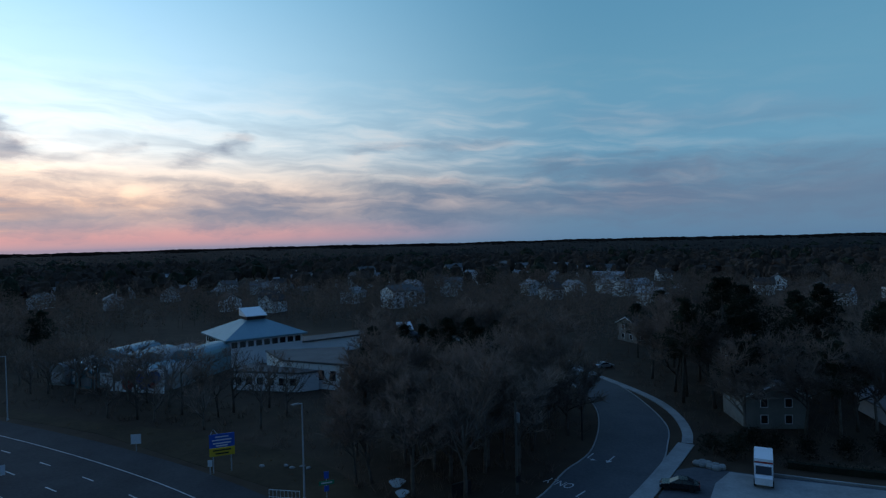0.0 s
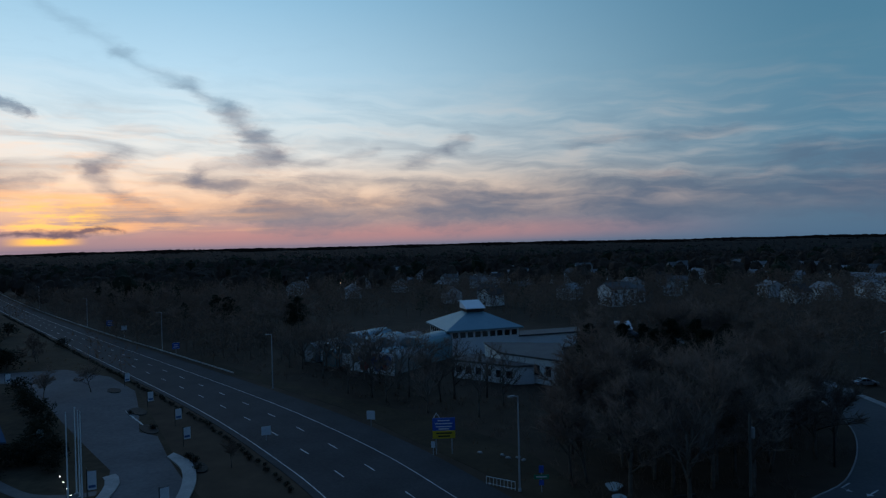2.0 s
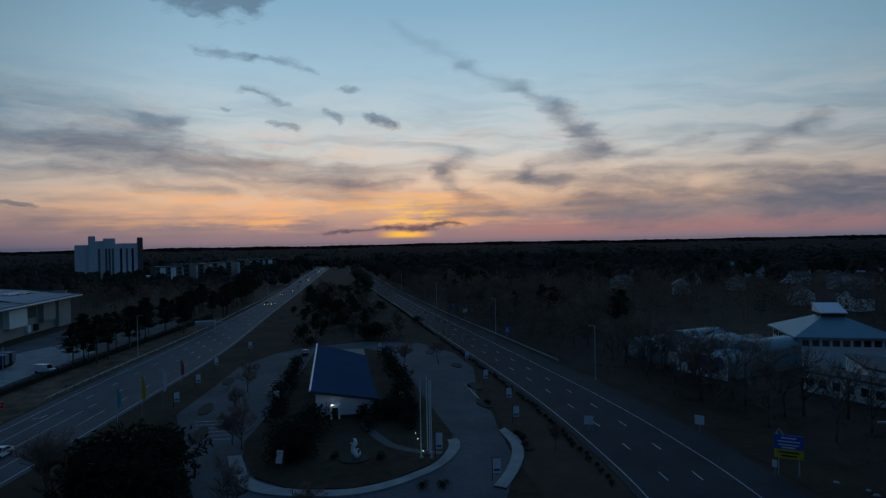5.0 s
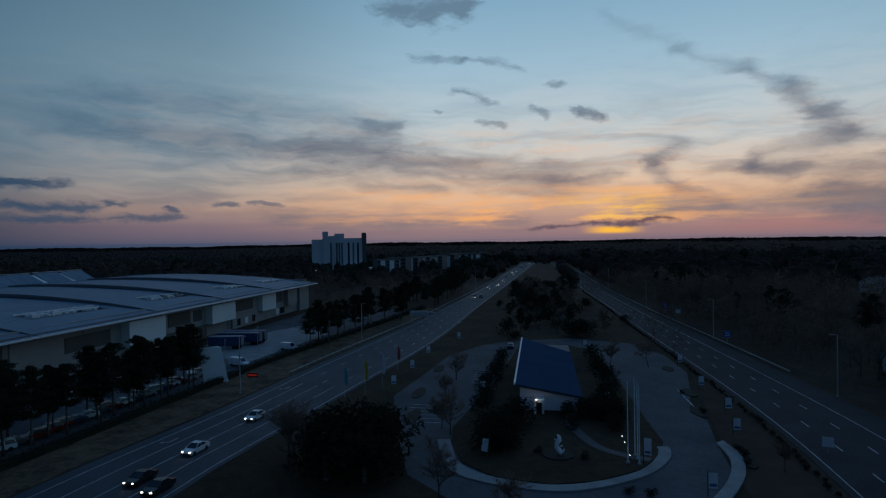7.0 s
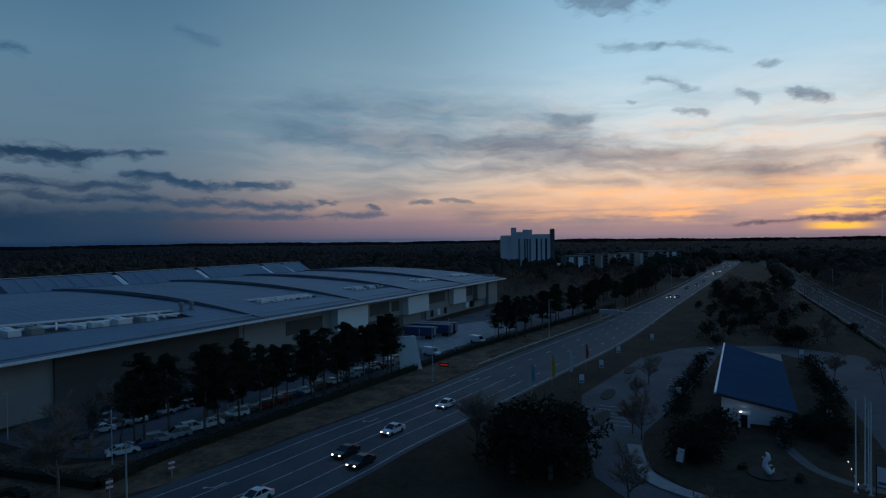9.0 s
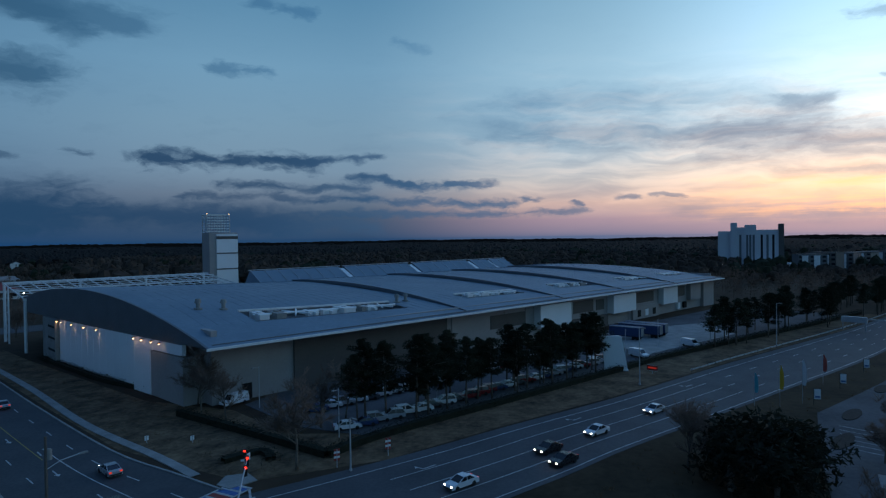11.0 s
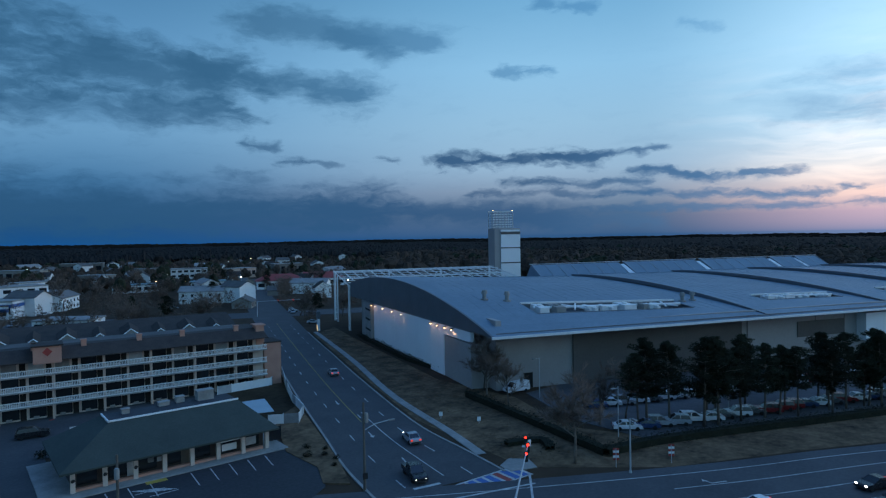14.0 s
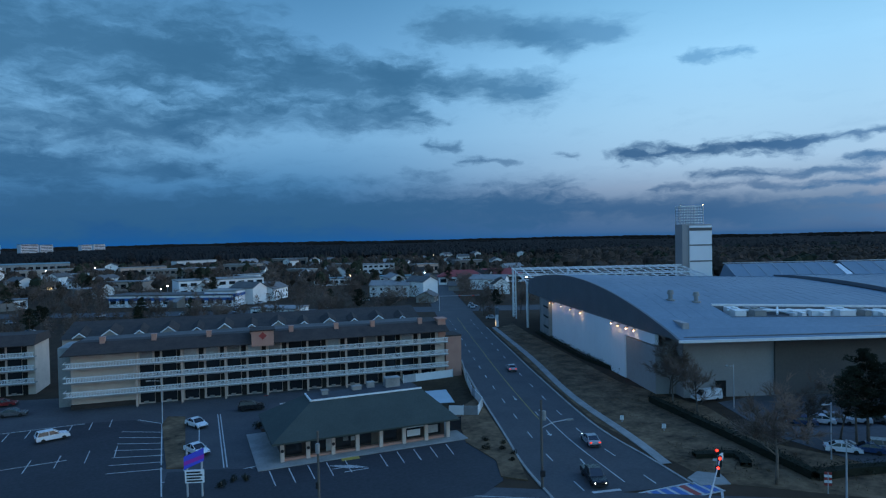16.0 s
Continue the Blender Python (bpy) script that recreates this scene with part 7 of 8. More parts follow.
woods("woods", "dark evergreen trees among the bare woods", ((-42, 66, 260, 1200, 420, 10, 17), (130, 192, 350, 1000, 150, 7, 12), (66, 130, 430, 1200, 260, 9, 15)), M_NEEDLE, 3)


def undergrowth(name, label, plots, mat, seed):
    """Low tangled stems and dead grass on plots of land: poly, how many, height from, to."""
    s, r = Solid(), random.Random(seed)
    for poly, count, h0, h1 in plots:
        xs, ys = [p[0] for p in poly], [p[1] for p in poly]
        made = 0
        while made < count:
            x, y = r.uniform(min(xs), max(xs)), r.uniform(min(ys), max(ys))
            made += 1
            if not inside(x, y, poly) or any(inside(x, y, q) for q in ROADS):
                continue
            h = r.uniform(h0, h1)
            for _ in range(9):
                a = r.uniform(0, 6.283)
                k = r.uniform(0, 0.9)
                p = (x + k * math.cos(a), y + k * math.sin(a), 0.0)
                e = (r.gauss(0, 0.45) * h, r.gauss(0, 0.45) * h, h * r.uniform(0.4, 1.0))
                g = (r.uniform(-0.06, 0.06), r.uniform(-0.06, 0.06), 0)
                s.face((p[0] - g[0], p[1] - g[1], 0), (p[0] + g[0], p[1] + g[1], 0), (p[0] + e[0], p[1] + e[1], e[2]))
    return single(name, s, mat, label, "undergrowth", kind="stuff")


ROADS = [p for p in NO_TREES if p is not VERGE_N]
undergrowth("undergrowth", "tangled brown undergrowth below the bare trees", (
    ([(-160, 164), (-62, 115), (-22, 95), (-10, 78), (4, 74), (16, 86), (26, 108), (26, 140), (0, 190), (-100, 210)], 3600, 0.8, 2.4),
    ([(36, 86), (66, 78), (120, 100), (110, 190), (40, 170), (42, 110)], 1500, 0.8, 2.2)), M_SCRUB, 61)
undergrowth("dead_grass", "tufts of dead grass and weeds on the verges", (
    ([(-52, 60), (-125, 112), (-205, 158), (-398, 262), (-382, 206), (-274, 133), (-186, 77), (-114, 21), (-80, -4), (-60, 20)], 5200, 0.2, 0.7),
    ([(-74, -46), (-86, -32), (-120, -18), (-96, -38), (-104, -66), (-108, -88), (-138, -150), (-134, -162), (-99, -103), (-81, -72)], 3000, 0.12, 0.35),
    ([(-20, 79), (-60, 108), (-145, 151), (-150, 155), (-64, 114), (-22, 94), (-12, 80)], 900, 0.15, 0.5)), M_GRASSBLADE, 62)


def canopy(name, label, a0, a1, step, rows, mat, seed):
    """The closed tops of far woods: uneven crowns side by side, sloping to the ground at the near edge."""
    s, r = Solid(), random.Random(seed)
    count = int((a1 - a0) / step)
    for j, (d, z) in enumerate(rows):
        for i in range(count + 1):
            az, dd = radians(a0 + step * (i + r.uniform(-0.3, 0.3))), d * r.uniform(0.985, 1.015)
            s.v.append((-math.sin(az) * dd, math.cos(az) * dd, -0.3 if not j else z + r.gauss(0, 1.0) + 0.9 * math.sin(i * 0.11 + d)))
    for j in range(len(rows) - 1):
        for i in range(count):
            p = j * (count + 1) + i
            s.f.append((p, p + 1, p + count + 2, p + count + 1))
    return single(name, s, mat, label, "woods", kind="stuff")


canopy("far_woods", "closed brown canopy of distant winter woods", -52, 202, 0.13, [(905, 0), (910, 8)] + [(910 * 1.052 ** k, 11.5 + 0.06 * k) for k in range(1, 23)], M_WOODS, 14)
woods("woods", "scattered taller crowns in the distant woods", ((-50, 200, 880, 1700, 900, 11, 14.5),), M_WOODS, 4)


def far_ridge(name, d, h, seed, step):
    """A ragged line of tree tops far away."""
    s, r = Solid(), random.Random(seed)
    az = -75.0
    top = h
    while az < 220:
        a = radians(az)
        x, y = -math.sin(a), math.cos(a)
        w = r.uniform(0.6, 1.4) * step
        hh = h * (1 + 0.16 * math.sin(az * 0.21 + seed) + 0.1 * math.sin(az * 0.9)) + r.uniform(-2.2, 2.6)
        dd = d + r.uniform(-60, 60)
        b = radians(az + w)
        x2, y2 = -math.sin(b), math.cos(b)
        m = radians(az + w / 2)
        xm, ym = -math.sin(m), math.cos(m)
        s.face((x * dd, y * dd, -0.5), (x2 * dd, y2 * dd, -0.5), (x2 * dd, y2 * dd, hh * 0.93), (xm * dd, ym * dd, hh), (x * dd, y * dd, hh * 0.9))
        s.face((x * dd, y * dd, hh * 0.9), (xm * dd, ym * dd, hh), (xm * (dd + 90), ym * (dd + 90), hh * 0.9), (x * (dd + 90), y * (dd + 90), hh * 0.86))
        s.face((xm * dd, ym * dd, hh), (x2 * dd, y2 * dd, hh * 0.93), (x2 * (dd + 90), y2 * (dd + 90), hh * 0.88), (xm * (dd + 90), ym * (dd + 90), hh * 0.9))
        az += w * 0.8
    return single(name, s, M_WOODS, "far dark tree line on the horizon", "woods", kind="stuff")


for i, (d, h) in enumerate(((2300, 15), (2800, 16), (3300, 16), (3900, 16), (4500, 17))):
    far_ridge("horizon_woods", d, h, i + 1, 0.25)


# ---- street lamps, signs, poles ----
def street_lamp(x, y, yaw, high=12.2, lit=False):
    t = thing("street_lamp", "tall galvanised street lamp with one short arm", "street lamp", pose(x, y, 0, 0, 0, yaw), group="street lamps")
    part("pole", Solid().tube(((0, 0, 0), (0, 0, high)), (0.13, 0.08), 8).cyl(0, 0, 0, 0.35, 0.22, 8), M_STEEL, t)
    part("arm", Solid().tube(((0, 0, high - 0.05), (0.8, 0, high + 0.05)), 0.05, 6), M_STEEL, t)
    part("lamp_head", Solid().prism([(0.5, -0.16), (1.45, -0.2), (1.45, 0.2), (0.5, 0.16)], high - 0.04, high + 0.14), M_KERB, t)
    return t


for x, y, yaw in ((-18.1, 77.2, 225), (-83.5, 117.6, 240), (-147, 150.8, 240), (-225, 191, 240), (-330, 250, 240), (-138.4, 9.6, 50), (-193, 50.6, 50), (-272, 107, 50), (-365, 172, 50), (-79.6, -32.6, 55)):
    street_lamp(x, y, yaw, 12.2 if x != -79.6 else 7.4)


def lot_lamp(x, y, h=8.0, arm=1.8, yaw=0):
    t = thing("lot_lamp", "slim pale car park lamp on a pole", "street lamp", pose(x, y, 0, 0, 0, yaw), group="lot lamps")
    part("pole", Solid().tube(((0, 0, 0), (0, 0, h)), (0.1, 0.07), 7), M_STEEL, t)
    part("arm", Solid().tube(((0, 0, h - 0.3), (arm, 0, h)), 0.045, 5), M_STEEL, t)
    part("lamp_head", Solid().box(arm - 0.1, arm + 0.7, -0.15, 0.15, h - 0.06, h + 0.1), M_KERB, t)


for x, y, h in ((-106.5, -62, 8), (-93, -40, 8), (-118, -30, 8), (-138, -14, 8), (-165, 8, 8), (-198, 34, 8), (-21.3, -118.6, 7.8), (-186, 18, 8)):
    lot_lamp(x, y, h)


def utility_pole(x, y, h, yaw, arm=True):
    t = thing("utility_pole", "weathered timber utility pole with a street light arm", "utility pole", pose(x, y, 0, 0, 0, yaw), group="utility poles")
    part("pole", Solid().tube(((0, 0, 0), (0, 0, h)), (0.19, 0.13), 8), M_POLEWOOD, t)
    part("transformer", Solid().cyl(0.35, 0, h - 2.6, h - 1.5, 0.28, 10).cyl(0.35, 0, h - 1.5, h - 1.4, 0.2, 10), M_KERB, t, "pale grey transformer can")
    if arm:
        part("arm", Solid().tube(((0, 0, h - 3.6), (1.5, 0, h - 3.0), (3.6, 0, h - 2.8)), 0.06, 6), M_STEEL, t)
        part("lamp_head", Solid().box(3.4, 4.3, -0.17, 0.17, h - 2.92, h - 2.74), M_KERB, t)
    part("cable_box", Solid().box(-0.3, 0.3, -0.35, -0.15, 1.6, 2.4), M_BLACK, t)


utility_pole(-54.3, -57.1, 11.3, 158)
utility_pole(8.5, 77.5, 11.6, 30, False)
utility_pole(-30.2, -71.0, 8.6, 60, False)
lamp2 = thing("street_lamp", "dark street lamp with a long curved arm", "street lamp", pose(21.1, 97.4, 0, 0, 0, 0))
part("pole", Solid().tube(((0, 0, 0), (0, 0, 6.6)), (0.14, 0.09), 8), M_BLACK, lamp2)
part("arm", Solid().tube(((0, 0, 6.4), (1.4, 0, 6.75), (2.6, 0, 6.8)), 0.05, 6), M_BLACK, lamp2)
part("lamp_head", Solid().box(2.4, 3.1, -0.14, 0.14, 6.7, 6.85), M_BLACK, lamp2)


def board_sign(name, label, x, y, yaw, w, z0, z1, front, back=None, bars=0, barm=None, posts=1, lean=0):
    t = thing(name, label, "sign", pose(x, y, 0, lean, 0, yaw))
    for i in range(posts):
        px = 0 if posts == 1 else -w / 2 + 0.3 + (w - 0.6) * i / (posts - 1)
        part("post", Solid().box(px - 0.05, px + 0.05, 0.03, 0.13, 0, z1), M_STEEL, t)
    panel = part("panel", Solid().box(-w / 2, w / 2, -0.03, 0.03, z0, z1), front, t)
    part("rim", Solid().box(-w / 2, w / 2, -0.04, -0.031, z1 - 0.06, z1).box(-w / 2, w / 2, -0.04, -0.031, z0, z0 + 0.06), barm or M_WHITE, panel)
    for i in range(bars):
        h = (z1 - z0) / (bars + 1)
        z = z1 - h * (i + 1)
        k = 0.36 if i % 2 else 0.28
        part("writing_bar", Solid().box(-w * k, w * k, -0.05, -0.03, z - h * 0.2, z + h * 0.2), barm or M_WHITE, panel)
    return t


# large highway sign: blue above yellow
hs = thing("highway_sign", "blue and yellow highway guide sign on posts", "sign", pose(-32.0, 87.6, 0, 0, 0, 22))
for px in (-1.2, 1.2):
    part("post", Solid().box(px - 0.08, px + 0.08, 0.05, 0.2, 0, 5.2), M_STEEL, hs)
blue = part("blue_panel", Solid().box(-1.7, 1.7, -0.05, 0.05, 3.6, 5.5), M_SIGNBLUE, hs, "blue upper panel")
yel = part("yellow_panel", Solid().box(-1.7, 1.7, -0.05, 0.05, 2.4, 3.56), M_SIGNYEL, hs, "yellow lower panel")
for z, w in ((5.1, 0.9), (4.65, 1.3), (4.2, 1.2), (3.85, 0.8)):
    part("writing_bar", Solid().box(-w, w, -0.07, -0.05, z - 0.09, z + 0.09), M_WHITE, blue)
for z, w in ((3.2, 1.2), (2.75, 0.9)):
    part("writing_bar", Solid().box(-w, w, -0.07, -0.05, z - 0.1, z + 0.1), M_BLACK, yel)
part("brace", Solid().tube(((-1.5, 0, 5.5), (-1.1, 0.4, 6.2), (-0.6, 0, 5.5)), 0.07, 5), M_STEEL, hs)
board_sign("road_sign", "white road sign beside the highway", -49.2, 97.6, 10, 1.5, 1.2, 2.7, M_BANNER)
board_sign("road_sign", "white road sign beside the highway", -62.3, 85.6, 40, 1.5, 1.0, 2.4, M_BANNER)
board_sign("road_sign", "small white marker sign", -33.4, 86.6, 10, 0.6, 1.2, 2.1, M_BANNER)
board_sign("road_sign", "pale sign among the trees by the highway", -186, 173, 50, 1.8, 2.6, 4.2, M_BANNER)
board_sign("road_sign", "blue service sign beside the highway", -205, 184, 50, 2.4, 2.0, 4.4, M_SIGNBLUE, bars=2)
board_sign("road_sign", "blue service sign beside the highway", -140, 149, 50, 2.0, 1.5, 3.4, M_SIGNBLUE, bars=2)
ss = thing("street_sign_post", "green and blue street name signs on one post", "sign", pose(-15.4, 77.7, 0, 0, 0, 20))
part("post", Solid().cyl(0, 0, 0, 3.4, 0.05, 6), M_STEEL, ss)
part("blue_sign", Solid().box(-0.3, 0.3, -0.05, 0.0, 2.5, 3.4), M_SIGNBLUE, ss)
part("green_sign", Solid().box(-0.95, 0.95, -0.09, -0.05, 1.75, 2.25), M_SIGNGREEN, ss)
part("blue_sign", Solid().box(-0.3, 0.3, -0.05, 0.0, 0.9, 1.6), M_SIGNBLUE, ss)
part("writing_bar", Solid().box(-0.7, 0.7, -0.11, -0.09, 1.92, 2.08), M_WHITE, ss)
gate = thing("traffic_gate", "short white steel railing beside the highway", "railing", pose(-22.8, 78.2, 0, 0, 0, -12))
for i in range(9):
    part("baluster", Solid().cyl(i * 0.52, 0, 0, 1.1, 0.035, 5), M_WHITE, gate)
part("rail", Solid().tube(((0, 0, 1.1), (4.2, 0, 1.1)), 0.05, 5).tube(((0, 0, 0.2), (4.2, 0, 0.2)), 0.04, 5), M_WHITE, gate)


def banner(x, y, yaw, z0=1.2, z1=3.0, w=1.0, pole=3.2, mat=None):
    t = thing("banner", "pale printed banner hung on a short post", "banner", pose(x, y, 0.1, 0, 0, yaw), group="lot banners")
    part("post", Solid().cyl(-w / 2 - 0.08, 0, 0, pole, 0.06, 7), M_BLACK, t)
    part("bracket", Solid().box(-w / 2 - 0.1, w / 2, -0.02, 0.02, z1, z1 + 0.06).box(-w / 2 - 0.1, w / 2, -0.02, 0.02, z0 - 0.06, z0), M_BLACK, t)
    cl = part("cloth", Solid().box(-w / 2, w / 2, -0.02, 0.02, z0, z1), mat or M_BANNER, t)
    part("printed_band", Solid().box(-w / 2 + 0.1, w / 2 - 0.1, -0.035, -0.02, z0 + 0.25, z0 + 0.6), M_BANNERBLUE, cl, "dark blue printed bar")


for x, y in ((-57.6, 58.8), (-73.2, 79.8), (-83.1, 88.6), (-98.5, 97.6), (-118.7, 110.9), (-96.2, 72.3), (-127.5, 40.3), (-141.9, 49.6), (-159.3, 60.4), (-177.8, 77.7), (-147, 103), (-114, 55.0)):
    d = math.hypot(x, y)
    banner(x, y, math.degrees(math.atan2(y, x)) - 90 + 12, 1.1 if d > 90 else 1.0, 3.0, 1.05)
figb = thing("banner", "white banner leaning from a garden post", "banner", pose(-82.0, 39.5, 0.2, 0, 8, 60))
part("post", Solid().cyl(0.5, 0, 0, 3.4, 0.06, 6), M_POLEWOOD, figb)
part("cloth", Solid().box(-0.45, 0.45, -0.02, 0.02, 0.7, 2.6), M_BANNER, figb)


def feather(x, y, h, mat, colour):
    t = thing("feather_flag", colour + " feather flag on a thin pole", "flag", pose(x, y, 0, 0, 0, 30), group="feather flags")
    part("pole", Solid().tube(((0, 0, 0), (0, 0, h * 0.8), (0.25, 0, h)), 0.035, 5), M_STEEL, t)
    s = Solid()
    for i in range(8):
        k0, k1 = i / 8, (i + 1) / 8
        z0, z1 = h * (0.42 + 0.57 * k0), h * (0.42 + 0.57 * k1)
        w0, w1 = (0.75 + 0.25 * math.sin(k0 * 3)) * (1 if k0 < 0.7 else 1 - (k0 - 0.7) * 2.2), (0.75 + 0.25 * math.sin(k1 * 3)) * (1 if k1 < 0.7 else 1 - (k1 - 0.7) * 2.2)
        for y0 in (-0.015, 0.015):
            s.face((0.05, y0, z0), (w0, y0 + 0.06 * math.sin(i), z0), (w1, y0 + 0.06 * math.sin(i + 1), z1), (0.05, y0, z1))
    part("cloth", s, mat, t)


feather(-146.6, 47.4, 6.2, M_FLAGRED, "red"), feather(-128.6, 38.1, 8.3, M_BANNER, "white"), feather(-125.5, 33.4, 7.8, M_FLAGYEL, "yellow"), feather(-125.0, 29.0, 6.3, M_FLAGTEAL, "teal")
# flag poles in a row at the garden
for i, (x, y, h) in enumerate(((-69.6, 57.6, 11.4), (-71.2, 58.6, 11.2), (-72.6, 59.3, 11.3), (-70.8, 56.6, 11.5))):
    t = thing("flagpole", "bare white flagpole in the garden row", "flagpole", pose(x, y, 0.2), group="flagpoles")
    part("pole", Solid().tube(((0, 0, 0), (0, 0, h)), (0.11, 0.06), 8), M_WHITE, t)
    part("finial", Solid().ball(0, 0, h + 0.08, 0.1, 0.1, 0.1), M_STEEL, t)
    part("foot", Solid().cyl(0, 0, 0, 0.3, 0.3, 10), M_KERB, t)
banner(-69.3, 58.8, 40, 1.4, 3.8, 1.0, 4.2)
for i in range(4):
    x, y = -79.0 + 2.47 * i, 62.1 - 1.5 * i
    t = thing("path_lamp", "tiny lit path lamp on a short post", "lamp", pose(x, y, 0.2), group="path lamps")
    part("post", Solid().cyl(0, 0, 0, 0.7, 0.04, 6), M_BLACK, t)
    part("bulb", Solid().ball(0, 0, 0.76, 0.06, 0.06, 0.06), G_WHITE, t)
# white leaping-dolphin statue on a round bed
bed = Solid().prism([(-77.8 + 2.3 * math.cos(a), 49.6 + 2.3 * math.sin(a)) for a in (2 * math.pi * i / 20 for i in range(20))], 0.0, 0.36)
single("flower_bed", bed, M_MULCH, "round dark mulched flower bed", "planting bed")
st = Solid()
st.tube(((0.35, 0, 0), (0.2, 0, 0.5), (-0.2, 0, 1.0), (-0.15, 0, 1.6), (0.2, 0, 2.1), (0.15, 0, 2.6), (-0.1, 0, 2.9)), (0.32, 0.38, 0.34, 0.3, 0.36, 0.26, 0.06), 10)
st.tube(((0.1, 0, 1.0), (0.55, 0, 1.25), (0.75, 0, 1.2)), (0.14, 0.1, 0.02), 6).tube(((-0.1, 0, 2.0), (-0.5, 0, 2.2), (-0.6, 0, 2.1)), (0.12, 0.08, 0.02), 6)
st.tube(((0.3, 0, 0.1), (0.8, 0, 0.5), (0.9, 0, 0.9)), (0.2, 0.16, 0.03), 6)
single("statue", st, M_SCREEN, "white leaping dolphin statue on a flower bed", "statue", smooth=True, at=pose(-77.8, 49.6, 0.34, 0, 0, 60))
# welcome sign and fallen logs
single("entry_sign", Solid().box(-1.4, 1.4, -0.15, 0.15, 0, 1.7).box(-1.0, 1.0, -0.17, -0.15, 1.0, 1.2).box(-0.8, 0.8, -0.17, -0.15, 0.6, 0.75), M_BLACK, "black low sign board with pale marks", "sign", at=pose(1.5, 77.5, 0, 0, 0, 30))
for i, (x, y) in enumerate(((-22.4, 88.5), (-21, 89), (-20, 88.2), (-23.5, 89.4), (-27, 89.5))):
    single("stone", Solid().ball(0, 0, 0.1, 0.5, 0.35, 0.2, 4, 7), M_KERB, "pale flat stone on the verge", "stone", "stones", at=pose(x, y, 0, 0, 0, 40 * i))
# open puddles; the pale colour stands in for sky mirrored in the water
for x, y, r in ((-6.9, 82.0, 1.0), (-6.0, 78.5, 0.8)):
    single("pond", Solid().prism([(x + r * (1 + 0.25 * math.sin(3 * a)) * math.cos(a), y + 1.5 * r * math.sin(a)) for a in (2 * math.pi * i / 18 for i in range(18))], -0.2, 0.12), M_POOL, "puddle among bare trees, sky reflection painted as pale colour", "water", kind="structure")


# guard rails
def guard_rail(line, label):
    t = thing("guard_rail", label, "guard rail")
    for p, yaw in dashes(line, 0, 3.8, 0.5):
        part("post", RAILPOST, None, t, at=pose(p.x, p.y, 0, 0, 0, yaw))
    s = Solid()
    ribbon(s, line, offset(line, 0.07), 0.48, 0.8)
    part("beam", s, M_STEEL, t)


RAILPOST = Solid().box(-0.07, 0.07, -0.12, -0.01, 0, 0.82).mesh("post", M_POLEWOOD)
guard_rail([p for p in offset(wbn, -1.2) if -560 < p.x < -98], "long galvanised guard rail along the highway")
guard_rail([p for p in offset(ebs, 1.2) if -560 < p.x < -150], "galvanised guard rail along the eastbound lanes")

# box on a gantry arm by the eastbound lanes, white panel of the yard
gan = thing("gantry_sign", "pale overhead sign box on two posts", "sign", pose(-227, 82.5, 0, 0, 0, 55))
part("box", Solid().box(-3.6, 3.6, -0.5, 0.5, 2.8, 4.6), M_STEEL, gan)
part("post", Solid().cyl(-3.2, 0, 0, 2.8, 0.14, 7), M_STEEL, gan), part("post", Solid().cyl(3.2, 0, 0, 2.8, 0.14, 7), M_STEEL, gan)
part("beam", Solid().box(3.6, 16, -0.15, 0.15, 3.9, 4.2).cyl(16, 0, 0, 4.2, 0.14, 7), M_STEEL, gan)
single("yard_screen", Solid().prism([(-4.6, -0.5), (0.8, -0.5), (0.8, 0.5), (-4.6, 0.5)], 0, 0.4).profile([(-4.6, 0.4), (0.7, 0.4), (-0.7, 7.9), (-1.2, 8.3), (-4.8, 8.1), (-5.2, 7.6)], -0.35, 0.35), M_SCREEN, "tall leaning white panel beside the service yard", "panel", at=pose(-152.3, 7.2, 0, 0, 0, 92))


def trailer(x, y, yaw, long, label):
    """A dark blue box trailer on its wheels and landing legs."""
    t = thing("box_trailer", label, "trailer", pose(x, y, 0.1, 0, 0, yaw), group="yard trailers")
    part("box", Solid().box(-long / 2, long / 2, -1.25, 1.25, 1.1, 3.9), M_TRAILER, t)
    part("top_rail", Solid().box(-long / 2, long / 2, -1.29, -1.25, 3.75, 3.9).box(-long / 2, long / 2, 1.25, 1.29, 3.75, 3.9), M_STEEL, t)
    part("rear_door", Solid().box(long / 2, long / 2 + 0.05, -1.15, 1.15, 1.2, 3.8), M_KERB, t)
    part("chassis", Solid().box(-long / 2, long / 2, -0.5, 0.5, 0.8, 1.1), M_BLACK, t)
    for xx in (long / 2 - 1.2, long / 2 - 2.5):
        for yy in (-1.05, 1.05):
            part("wheel", Solid().tube(((xx, yy - 0.14, 0.5), (xx, yy + 0.14, 0.5)), 0.5, 12), M_TYRE, t)
    part("landing_leg", Solid().box(-long / 2 + 2.4, -long / 2 + 2.55, -0.9, -0.75, 0, 1.1), M_STEEL, t)
    part("landing_leg", Solid().box(-long / 2 + 2.4, -long / 2 + 2.55, 0.75, 0.9, 0, 1.1), M_STEEL, t)


